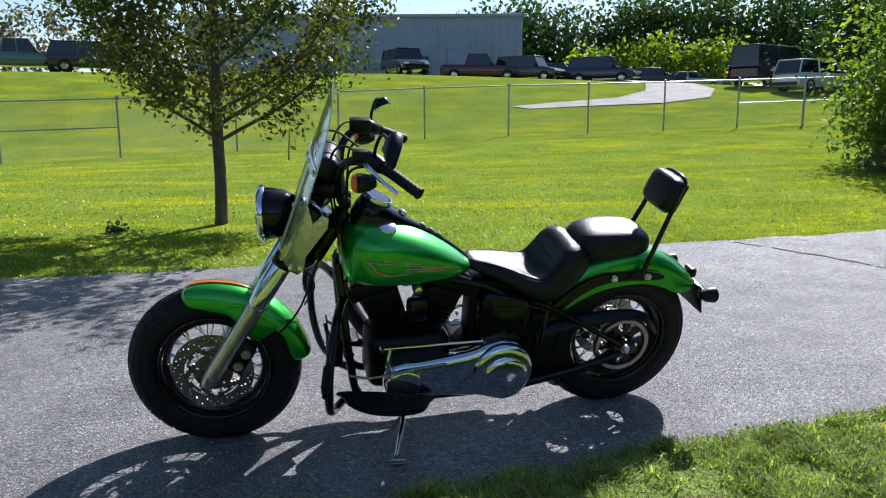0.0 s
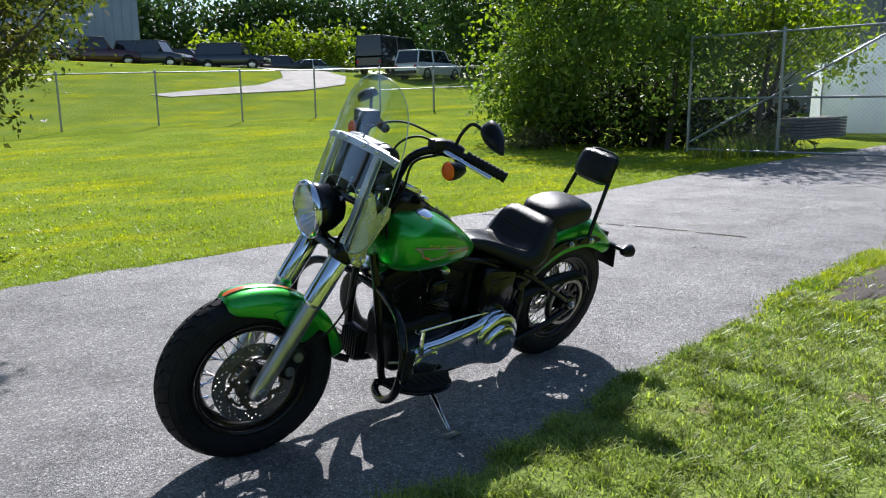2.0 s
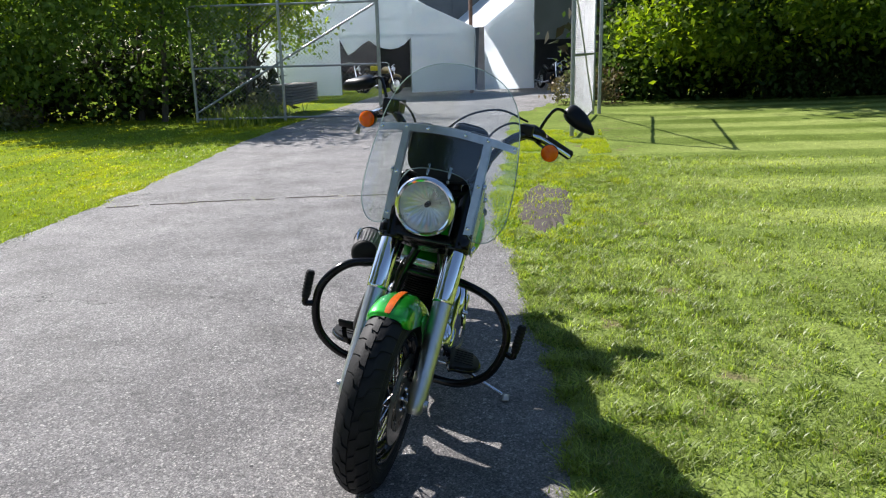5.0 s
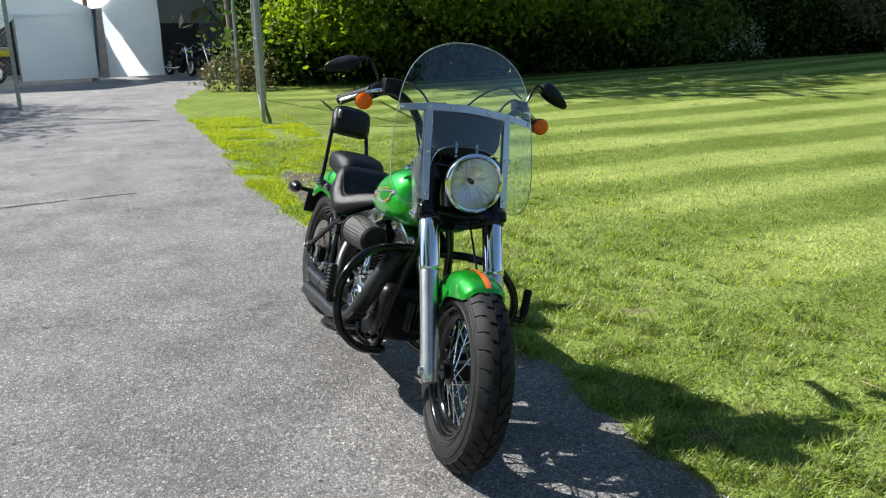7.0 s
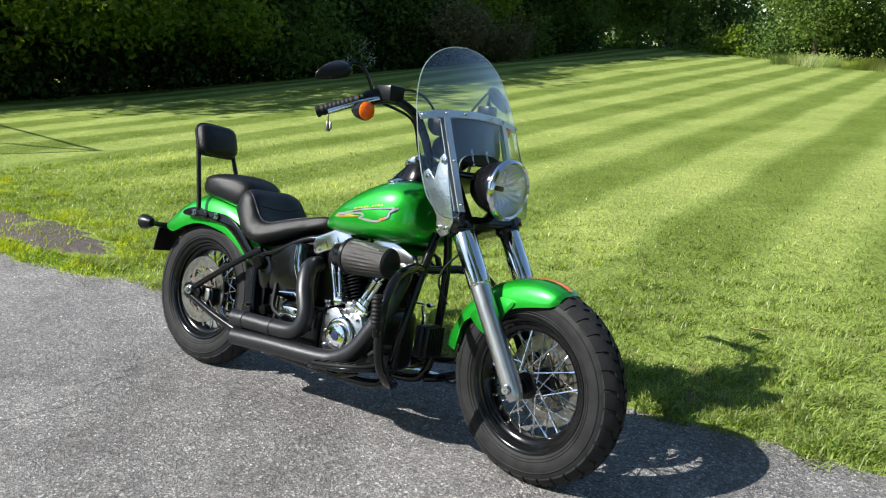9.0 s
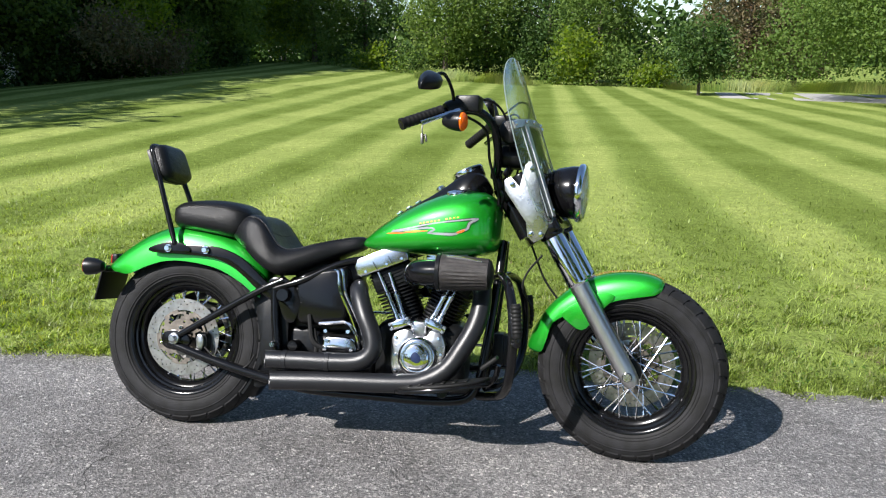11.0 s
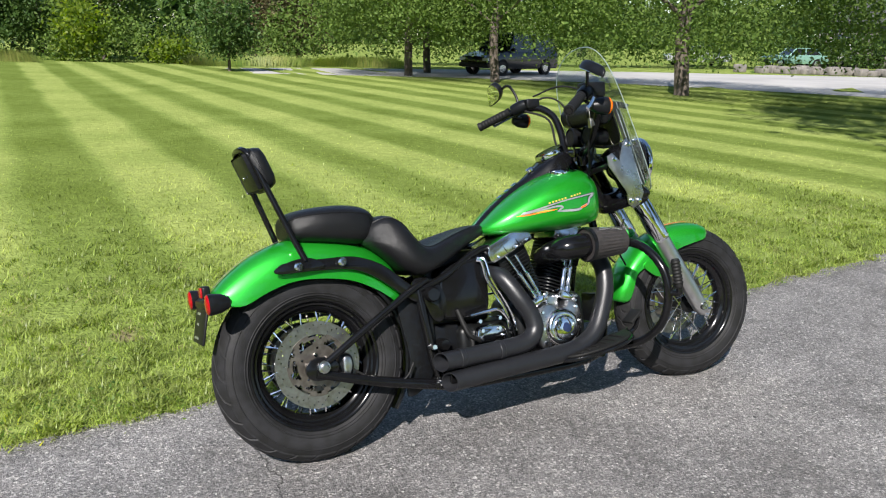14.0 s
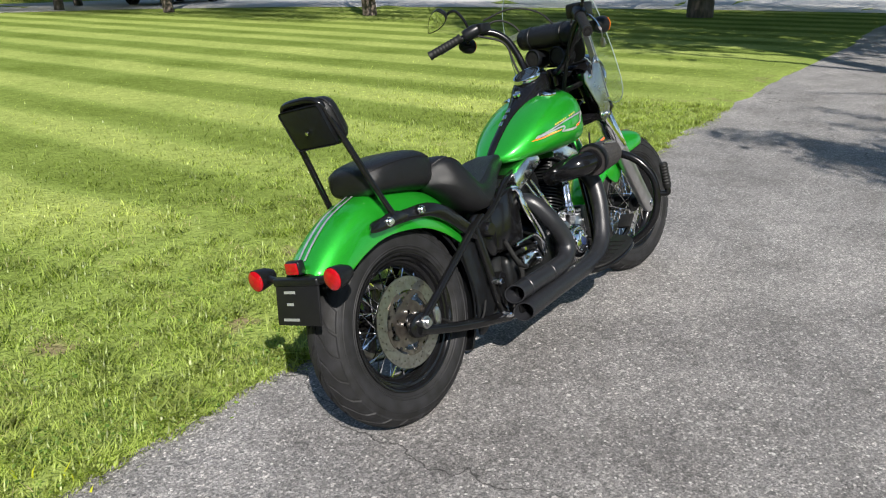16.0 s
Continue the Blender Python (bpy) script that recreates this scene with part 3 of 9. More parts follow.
def in_drive(x, y):
    """How far inside the drive a place lies (negative outside)."""
    lo, hi = interp(x, NEAR_X, NEAR_Y), interp(x, FAR_X, FAR_Y)
    ragged = 0.05 * noise.noise((x * 2.3, y * 2.3, 0)) + 0.035 * noise.noise((x * 9, y * 9, 3))
    d = min(y - lo, hi - y) + ragged
    return min(d, x + 18.5, 34 - x)


def ground_z(x, y):
    d = in_drive(x, y)
    edge = 0.022 * smooth01((0.02 - d) / 0.10) - 0.018
    bumps = 0.012 * noise.noise((x * 1.7, y * 1.7, 7)) + 0.006 * noise.noise((x * 6, y * 6, 2))
    return lie(x, y) + edge + (bumps + 0.004 if d < 0 else 0.0)


def axis_steps(fine_lo, fine_hi, step, far_lo, far_hi):
    a = list(np.arange(fine_lo, fine_hi + 1e-6, step))
    s = step
    while a[-1] < far_hi:
        s = s * 1.16
        a.append(a[-1] + s)
    s = step
    while a[0] > far_lo:
        s = s * 1.16
        a.insert(0, a[0] - s)
    return a


gx, gy = axis_steps(-6, 8, 0.09, -420, 420), axis_steps(-4.2, 5.0, 0.09, -420, 420)
verts = [(x, y, ground_z(x, y)) for y in gy for x in gx]
nx = len(gx)
faces = [(j * nx + i, j * nx + i + 1, (j + 1) * nx + i + 1, (j + 1) * nx + i) for j in range(len(gy) - 1) for i in range(nx - 1)]
me = bpy.data.meshes.new("ground")
me.from_pydata(verts, [], faces)
me.polygons.foreach_set("use_smooth", [True] * len(faces))
me.materials.append(GRASS)
ground = tagged(new("ground", me), "mown green lawn with darker and lighter mowing bands, rising behind the fence", "lawn", kind="structure")


def sheet(name, mat, label, category, lo_x, lo_y, hi_x, hi_y, x0, x1, steps, lift, across=6):
    bm = BM()
    rows = []
    for i in range(steps + 1):
        x = x0 + (x1 - x0) * i / steps
        a, b = interp(x, lo_x, lo_y), interp(x, hi_x, hi_y)
        rows.append([(x, a + (b - a) * k / across, lie(x, a + (b - a) * k / across) + lift) for k in range(across + 1)])
    skin(bm, rows, caps=False, loop=False)
    return tagged(part(name, bm, mat), label, category, kind="structure")


drive = sheet("road_drive", ASPHALT, "weathered grey asphalt drive with pale stone chips and fine cracks", "driveway",
              NEAR_X, [y - 0.16 for y in NEAR_Y], FAR_X, [y + 0.16 for y in FAR_Y], -22, 34, 110, 0.0)
# cross joint in the drive with grass growing in it
bm = BM()
rows = []
for k in range(60):
    y = 1.0 + 2.85 * k / 59
    x = 3.9 + 0.85 * (1 - (y / 3.9) ** 2) + 0.06 * noise.noise((0, y * 1.5, 3)) + 0.03 * noise.noise((0, y * 6, 8))
    w = 0.016 + 0.016 * noise.noise((5, y * 4, 1))
    rows.append([(x - w, y, 0.003), (x, y, 0.009), (x + w, y, 0.003)])
for k in range(59):
    if noise.noise((3, k * 0.23, 6)) > -0.3:
        skin(bm, rows[k:k + 2], caps=False, loop=False)
bmesh.ops.remove_doubles(bm, verts=bm.verts, dist=0.0005)
tagged(part("drive_joint", bm, DIRT), "crumbling soil-filled joint across the asphalt drive", "joint", kind="structure")

# grass strip worn to soil beside the drive
bm = BM()
ring, rng = [], np.random.default_rng(5)
for k in range(90):
    t = 2 * math.pi * k / 90
    r = 1 + 0.40 * noise.noise((math.cos(t) * 1.6, math.sin(t) * 1.6, 1.5)) + 0.22 * noise.noise((math.cos(t) * 5, math.sin(t) * 5, 4.5)) + 0.16 * noise.noise((math.cos(t) * 14, math.sin(t) * 14, 2.5))
    ring.append((4.12 + 1.30 * r * math.cos(t), -0.60 + 0.29 * r * math.sin(t) + 0.04 * math.cos(t)))
cv = bm.verts.new((4.12, -0.60, 0.016))
inner = [bm.verts.new((4.12 + (x - 4.12) * 0.8, -0.60 + (y + 0.60) * 0.8, 0.016)) for x, y in ring]
outer = [bm.verts.new((x, y, -0.012)) for x, y in ring]
for k in range(90):
    bm.faces.new((cv, inner[k], inner[(k + 1) % 90]))
    bm.faces.new((inner[k], outer[k], outer[(k + 1) % 90], inner[(k + 1) % 90]))
tagged(part("bare_patch", bm, DIRT), "bare brown soil patch worn into the grass beside the drive", "soil", kind="structure")

# public road beyond the big lawn, and the verge behind it
bm = BM()
rows = []
for px, py, qx, qy in ((4.5, -31.2, 4.0, -32.6), (-1, -29.6, -1.5, -33.0), (-6, -28.0, -8, -34.0), (-12, -25.3, -16, -33.0), (-16.5, -21.2, -25, -31.0), (-20.0, -15.0, -36, -26.0),
                       (-22.5, -8.0, -44, -20.0), (-24, 0.0, -48, -10.0), (-25, 12, -50, 4), (-26, 30, -52, 30)):
    rows.append([(px + (qx - px) * k / 5, py + (qy - py) * k / 5, 0.012) for k in range(6)])
skin(bm, rows, caps=False, loop=False)
tagged(part("road", bm, CONCRETE), "wide pale grey road lying partly in tree shade beyond the lawn", "road", kind="structure")

# gravel lane winding up to the car park behind the wire fence
bm = BM()
rows = []
for x, y, w in ((10, 30.5, 0.6), (13, 31.2, 1.0), (16.5, 32.0, 1.5), (19.5, 34.0, 2.2), (21.5, 37.5, 2.6), (22, 41, 3.0), (22, 46, 3.4), (24, 52, 4.5)):
    rows.append([(x + (k / 4 - 0.5) * w * 1.1, y - (k / 4 - 0.5) * w, lie(x + (k / 4 - 0.5) * w * 1.1, y - (k / 4 - 0.5) * w) + 0.05) for k in range(5)])
skin(bm, rows, caps=False, loop=False)
tagged(part("road_lane", bm, GRAVEL), "pale gravel lane curving up the grassy slope", "lane", kind="structure")


# ---- plants ----
def quads_mesh(name, mat, centre, size, normal_bias=0.3, seed=1, aspect=0.55, droop=0.0):
    """Leaves: a bent pair of triangles each, turned at random."""
    g = np.random.default_rng(seed)
    n = len(centre)
    d = g.normal(size=(n, 3))
    d[:, 2] -= droop
    d /= np.linalg.norm(d, axis=1)[:, None]
    w = g.normal(size=(n, 3))
    w[:, 2] *= 1 - normal_bias
    w -= d * (w * d).sum(1)[:, None]
    w /= np.linalg.norm(w, axis=1)[:, None]
    s = (np.asarray(size) * (0.6 + 0.8 * g.random(n)))[:, None]
    up = np.cross(d, w)
    a, c = centre - d * s * 0.5, centre + d * s * 0.5
    b, e = centre + w * s * aspect * 0.5 + up * s * 0.09, centre - w * s * aspect * 0.5 + up * s * 0.09
    v = np.stack([a, b, c, e], 1).reshape(-1, 3)
    me = bpy.data.meshes.new(name)
    me.vertices.add(len(v))
    me.vertices.foreach_set("co", v.ravel())
    me.loops.add(4 * n)
    me.loops.foreach_set("vertex_index", np.arange(4 * n))
    me.polygons.add(n)
    me.polygons.foreach_set("loop_start", np.arange(n) * 4)
    me.update(calc_edges=True)
    me.materials.append(mat)
    return me


def clumps(g, n_clump, per, centre, radii, spread, shell=0.55, low=-0.75):
    """Leaf places in uneven clumps inside an ellipsoid."""
    out = []
    for _ in range(n_clump):
        while True:
            p = g.uniform(-1, 1, 3)
            r = np.linalg.norm(p)
            if shell < r < 1 and p[2] > low:
                break
        c = np.array(centre) + p * radii
        out.append(c + g.normal(size=(per, 3)) * spread * g.uniform(0.6, 1.35))
    return np.concatenate(out)


def limb_set(bm, g, base, top, r0, limbs, reach, up=0.55, twigs=3, n=10):
    """A tapered trunk with limbs that fork into twigs."""
    base, top = Vector(base), Vector(top)
    wob = [base.lerp(top, t) + Vector((g.normal() * 0.02, g.normal() * 0.02, 0)) * (top - base).length * (0.5 if 0 < t < 1 else 0) for t in (0, 0.25, 0.5, 0.75, 1)]
    tube(bm, [base - Vector((0, 0, 0.1))] + wob, [r0 * 1.45, r0 * 1.12, r0, r0 * 0.8, r0 * 0.5, r0 * 0.15], n, 3)
    for i in range(limbs):
        t = 0.3 + 0.6 * i / limbs
        s = base.lerp(top, t)
        a = i * 2.4 + g.uniform(-0.4, 0.4)
        L = reach * (1.1 - 0.6 * t) * g.uniform(0.8, 1.15)
        e = s + Vector((math.cos(a) * L, math.sin(a) * L, L * up * g.uniform(0.8, 1.3)))
        mid = s.lerp(e, 0.5) + Vector((0, 0, L * 0.08))
        tube(bm, [s, mid, e], [r0 * 0.42 * (1.15 - t), r0 * 0.26 * (1.15 - t), r0 * 0.06], 7, 4)
        for k in range(twigs):
            q = mid.lerp(e, k / twigs)
            b = a + g.uniform(-1.1, 1.1)
            f = q + Vector((math.cos(b), math.sin(b), g.uniform(0.1, 0.9))) * L * 0.4
            tube(bm, [q, q.lerp(f, 0.5) + Vector((0, 0, 0.03)), f], [r0 * 0.14, r0 * 0.09, r0 * 0.03], 5, 2)


def tree(label, x, y, height, trunk_h, crown_r, crown_h, trunk_r, mat, leaf, n_clump, per, seed, spread=0.32, group="", low=-0.85, limbs=12, crown_z=None):
    g = np.random.default_rng(seed)
    t = thing("tree", label, "tree", pose(x, y, lie(x, y) - 0.02), group)
    bm = BM()
    limb_set(bm, g, (0, 0, 0), (g.normal() * 0.1, g.normal() * 0.1, height * 0.9), trunk_r, limbs, crown_r * 0.85)
    part("trunk", bm, BARK, t)
    cz = crown_z if crown_z is not None else trunk_h + crown_h
    pts = clumps(g, n_clump, per, (0, 0, cz), (crown_r, crown_r, crown_h), spread, low=low)
    pts = pts[pts[:, 2] > trunk_h * 0.9]
    c = new("crown", quads_mesh("crown", mat, pts, leaf, seed=seed))
    c.parent = t
    return t


def thicket(name, label, mat, spots, leaf, per, seed, spread, category="thicket"):
    """An uncountable mass of leaves round given spots (x, y, z, rx, ry, rz, clumps)."""
    g = np.random.default_rng(seed)
    pts = np.concatenate([clumps(g, int(c), per, (x, y, z), (rx, ry, rz), spread, shell=0.35) for x, y, z, rx, ry, rz, c in spots])
    pts = pts[pts[:, 2] > -0.02]
    return tagged(new(name, quads_mesh(name, mat, pts, leaf, seed=seed)), label, category, kind="stuff")


# the young tree on the far lawn
def vase_tree(label, x, y, seed, height, mat, leaf):
    """A young tree whose limbs all rise steeply from a short trunk, with leaves set along them."""
    g = np.random.default_rng(seed)
    t = thing("tree", label, "tree", pose(x, y, lie(x, y) - 0.02))
    bm = BM()
    tube(bm, [(0, 0, -0.1), (0.0, 0, 0.12), (0.01, 0, 0.6), (0.0, 0.01, 1.25), (0.03, 0.0, 2.6), (0.0, 0.05, 4.4), (0.05, 0, height * 0.9)], [0.105, 0.078, 0.070, 0.066, 0.048, 0.030, 0.008], 12, 4)
    leaves = []
    for k in range(46):
        z0 = 1.0 + 3.8 * (min(k, 34) / 34) ** 1.25
        a = k * 2.399 + g.uniform(-0.3, 0.3)
        el = radians(g.uniform(20, 40) + 7 * z0)
        L = (2.75 - 0.22 * z0) * g.uniform(0.8, 1.15)
        if k >= 34:                                       # fuller upper side towards the drive
            z0, a, el, L = g.uniform(3.8, 4.8), radians(g.uniform(-85, 5)), radians(g.uniform(28, 46)), g.uniform(1.5, 2.5)
        d = Vector((math.cos(a) * math.cos(el), math.sin(a) * math.cos(el), math.sin(el)))
        s = Vector((0, 0, z0))
        e = s + d * L
        m = s.lerp(e, 0.45) + Vector((math.cos(a), math.sin(a), -0.6)) * 0.10 * L
        r = 0.026 * (1.1 - z0 / 8)
        tube(bm, [s, m, e], [r, r * 0.6, 0.003], 7, 4)
        for q in range(9):
            f = 0.16 + 0.84 * q / 8
            p = s.lerp(m, f / 0.45) if f < 0.45 else m.lerp(e, (f - 0.45) / 0.55)
            b = a + g.uniform(-1.5, 1.5)
            w = p + Vector((math.cos(b), math.sin(b), g.uniform(-0.15, 0.8))) * g.uniform(0.25, 0.62)
            tube(bm, [p, p.lerp(w, 0.5) + Vector((0, 0, 0.03)), w], [0.006, 0.0045, 0.002], 5, 2)
            for h in (0.35, 0.7, 1.0):
                c = np.array(p.lerp(w, h))
                leaves.append(c + g.normal(size=(int(g.integers(30, 52)), 3)) * 0.105)
    part("trunk", bm, BARK, t)
    pts = np.concatenate(leaves)
    c = new("crown", quads_mesh("crown", mat, pts, leaf, seed=seed))
    c.parent = t
    return t


vase_tree("young broadleaf tree with a loose green crown on the lawn", -1.24, 6.3, 13, 6.9, LEAF_E, 0.072)
bm = BM()
limb_set(bm, np.random.default_rng(14), (0, 0, 0), (0.06, 0.0, 1.0), 0.02, 7, 0.35, up=1.4)
part("trunk", bm, PINK, thing("sapling", "small bare reddish sapling standing on the lawn", "sapling", pose(-0.33, 17.9, lie(-0.33, 17.9) - 0.01)))
thicket("lawn_weed", "small dark weed standing in the mown lawn", LEAF_B, [(-2.35, 5.9, 0.06, 0.07, 0.07, 0.07, 6)], 0.07, 12, 49, 0.04, "weed")
# trees along the public road
ROW = ((-10.4, -26.8, 6.5, 0.7, 4.0, 3.0, 21), (-11.9, -22.3, 7.0, 0.75, 4.6, 3.3, 22), (-14.4, -15.5, 7.8, 0.9, 5.2, 3.6, 23),
       (-18.8, -7.2, 9.0, 1.5, 7.0, 4.2, 24), (-21.6, -2.8, 9.0, 1.7, 7.0, 4.0, 25), (-12.4, -29.5, 6.0, 1.2, 3.2, 2.6, 26))
for x, y, h, th, cr, ch, sd in ROW:
    tree("broadleaf roadside tree with low spreading branches beside the lawn", x, y, h, th, cr, ch, 0.15 if y < -20 else (0.2 if y < -10 else 0.32), LEAF_A, 0.115, 430, 92, sd, 0.44, "roadside trees", limbs=14, crown_z=3.3, low=-0.5)
# tall trees on the other side of the drive, whose shade lies over the far lawn
for x, y, h, cr, ch, cz, sd in ((-9.6, 6.2, 12.5, 4.4, 3.4, 9.3, 33), (-5.2, 5.2, 17.0, 4.2, 3.2, 13.8, 34), (-14.5, 5.5, 12.0, 4.4, 3.2, 8.6, 35)):
    tree("tall broadleaf tree standing beside the drive", x, y, h, 5.0, cr, ch, 0.26, LEAF_A, 0.26, 230, 46, sd, 0.5, "trees beside the drive", limbs=14, crown_z=cz, low=-1.0)
for x, y, sd in ((-54.0, -31.0, 36), (-57.0, -23.5, 37)):
    tree("tall tree shading the house behind the road", x, y, 11.0, 4.0, 4.6, 3.2, 0.25, LEAF_A, 0.4, 120, 34, sd, 0.6, "trees by the house", limbs=10, crown_z=7.2, low=-1.0)
thicket("house_shrubs", "clipped dark green shrubs along the front of the house", LEAF_B, [(-56.4 - 0.469 * q, -32.0 + 0.883 * q, 1.0, 0.8, 0.8, 1.0 + 0.35 * (k % 3), 26) for k, q in enumerate((-15, -13.2, -11.6, -10, -8.2, -6.8, -5.0, -3.4, -1.2, 0.6, 2.6))], 0.22, 36, 58, 0.34, "shrubs")
tree("small dark bushy tree at the edge of the road", -4.0, -30.2, 3.2, 0.5, 1.1, 1.25, 0.06, LEAF_B, 0.15, 110, 40, 31, 0.22)
# dense wood edge beside the lawn
HEDGE = [(18.2, -4.0), (17.4, -7.2), (17.4, -10.5), (17.8, -14.0), (18.2, -18.0), (18.4, -22.5), (18.2, -27.0), (18.0, -31.5), (17.8, -35.5), (19.8, -39)]
spots = []
for i, (x, y) in enumerate(HEDGE):
    spots += [(x + 2.0, y, 0.9, 1.4, 2.2, 1.3, 120)]
    if i < 2:
        spots += [(x + 1.9, y, 2.6, 1.4, 2.4, 1.2, 110), (x + 3.3, y, 4.4, 1.6, 2.6, 1.7, 90)]
    else:
        spots += [(x + 2.0, y, 3.0, 1.7, 2.6, 1.8, 110)]
thicket("wood_edge_tops", "tall leafy crowns rising over the wood edge", LEAF_A, [(x + 1.4, y + 0.4, 5.8, 2.0, 2.4, 1.9, 110) for x, y in HEDGE[2:]] + [(x + 1.8, y, 8.4, 2.0, 2.4, 1.9, 80) for x, y in HEDGE[2:]], 0.40, 30, 57, 0.42)
for x, y, h, cr, sd in ((19.8, -1.9, 12.0, 3.7, 38), (20.6, -7.6, 12.5, 3.8, 39)):
    tree("tall tree rising out of the corner of the wood", x, y, h, 5.0, cr, 3.0, 0.2, LEAF_B, 0.30, 150, 36, sd, 0.5, "tall trees in the wood", limbs=12, crown_z=9.2, low=-1.0)
thicket("wood_edge", "dense dark green wood edge of trees and undergrowth beside the lawn", LEAF_B, spots, 0.19, 42, 41, 0.42)
# sprays mostly in shade: their sunlight is put into the leaf colour
thicket("wood_edge_sprays", "yellow green sprays of leaves on the wood edge, coloured as if sunlit", LEAF_C, [(x - 0.3 + 0.4 * ((i * 7) % 3), y + 0.9 * ((i * 5) % 4) - 1.2, 1.5 + 0.35 * ((i * 3) % 4), 0.8, 1.3, 0.6, 50) for i, (x, y) in enumerate(HEDGE[:4])] + [(16.3, -7.8, 2.3, 0.8, 2.0, 0.7, 130), (17.2, -3.8, 2.0, 1.0, 1.5, 0.8, 70), (16.7, -11.6, 2.2, 0.8, 1.2, 0.6, 50), (18.6, -41.5, 3.6, 1.6, 1.6, 2.8, 110), (17.4, -25.0, 3.0, 0.9, 2.0, 0.9, 50)], 0.18, 36, 42, 0.30)
thicket("wood_edge_boughs", "mid green leafy boughs hanging out of the wood edge", LEAF_A, [(x + 0.6 + 0.5 * (i % 3), y + 1.4 - 0.8 * (i % 4), 1.2 + 0.8 * ((i * 5) % 3), 1.0, 1.4, 0.8, 40) for i, (x, y) in enumerate(HEDGE)], 0.16, 36, 48, 0.32)
# lit side of the wood given by a paler leaf
thicket("wood_edge_fringe", "paler leafy fringe on the far end of the wood edge, coloured as if sunlit", LEAF_F, [(x + 0.1 + 0.4 * (i % 2), y + 1.6 - 0.7 * (i % 3), 1.6 + 1.5 * (i % 3), 0.9, 1.5, 1.1, 34) for i, (x, y) in enumerate(HEDGE[4:] * 2)] + [(18.0, -34.0, 4.4, 1.2, 2.0, 1.2, 40), (17.8, -30.0, 5.0, 1.2, 2.0, 1.2, 40)], 0.20, 22, 62, 0.34)
thicket("wood_edge_flowers", "pale flowering bush at the foot of the wood edge", FLOWER, [(16.3, -16.5, 1.0, 0.5, 0.7, 0.6, 12)], 0.05, 22, 54, 0.14, "bush")
thicket("wood_edge_dry", "hanging olive brown boughs on the wood edge", LEAF_D, [(16.6, -22.5, 2.0, 0.9, 1.6, 1.0, 70), (16.8, -26.0, 1.6, 0.8, 1.2, 0.9, 50)], 0.13, 40, 55, 0.28)
# large dark leaves fill the inside, painting the shade there
thicket("wood_edge_core", "darkened leaves painted as the shade inside the wood edge", LEAF_G, [(x + 2.9, y, 1.5, 1.2, 2.4, 1.7, 90) for x, y in HEDGE] + [(x + 3.0, y, 4.0, 1.4, 2.4, 1.8, 60) for x, y in HEDGE], 0.42, 22, 60, 0.42)
for i, (x, y) in enumerate(HEDGE):
    bm = BM()
    limb_set(bm, np.random.default_rng(50 + i), (0, 0, 0), (0.2, 0.1, 3.4 if i < 4 else 7.5), 0.07 if i < 4 else 0.16, 10, 1.2 if i < 4 else 2.4)
    t = thing("tree", "dark tree trunk standing inside the wood edge", "tree", pose(x + 2.4, y, lie(x + 2.4, y) - 0.02), "wood edge trunks")
    part("trunk", bm, BARK, t)
# big vine-covered thicket by the gate
THICKET = [(13.2, 12.0, 1.3, 1.2, 1.5, 1.4, 46), (13.3, 11.2, 3.3, 1.1, 1.7, 1.5, 40), (13.8, 10.0, 1.5, 1.0, 1.6, 1.5, 44), (14.0, 9.6, 3.9, 1.0, 1.7, 1.4, 26), (15.2, 8.0, 1.0, 1.2, 1.4, 1.1, 34)]
thicket("thicket", "big vine-covered green thicket by the gate", LEAF_A, THICKET, 0.15, 46, 43, 0.28)
# sun on these sprays is partly put into their paler leaf colour
thicket("thicket_sprays", "yellow green vine sprays on the thicket, coloured as if sunlit", LEAF_C, [(12.8, 12.0, 2.4, 1.0, 1.5, 2.0, 95), (12.9, 10.8, 4.2, 1.2, 1.4, 1.2, 110), (13.8, 8.8, 4.2, 1.2, 1.6, 1.2, 130), (15.5, 7.2, 3.6, 1.4, 1.3, 1.0, 70), (17.2, 6.2, 3.7, 1.4, 1.2, 1.0, 40), (12.6, 11.6, 1.0, 0.7, 1.0, 0.8, 30), (15.4, 7.0, 2.6, 0.8, 0.9, 0.7, 60), (16.5, 6.6, 2.7, 0.9, 0.9, 0.9, 90), (17.8, 6.2, 2.5, 0.9, 0.8, 0.9, 80), (14.2, 8.6, 2.7, 0.7, 0.9, 0.5, 40)], 0.14, 16, 44, 0.26)
# dark leaf filling: shade low in the thicket given as leaf colour
thicket("thicket_core", "darkened leaves painted as the shade inside the thicket", LEAF_G, [(14.2, 11.6, 0.7, 0.9, 1.2, 0.8, 40), (14.8, 10.2, 0.8, 0.9, 1.3, 0.9, 46), (15.6, 8.8, 0.7, 0.9, 1.2, 0.7, 40), (16.2, 7.4, 0.5, 0.9, 0.9, 0.5, 26)], 0.28, 20, 59, 0.30)
for i, (x, y) in enumerate(((13.6, 11.2), (14.6, 9.2), (15.4, 7.6), (16.0, 6.9), (14.2, 8.4), (15.2, 6.7))):
    bm = BM()
    limb_set(bm, np.random.default_rng(70 + i), (0, 0, 0), (0.3, -0.2, 4.2), 0.07, 8, 1.5)
    part("trunk", bm, BARK, thing("tree", "thin bare trunk rising through the vine thicket", "tree", pose(x, y, lie(x, y) - 0.02), "thicket trunks"))
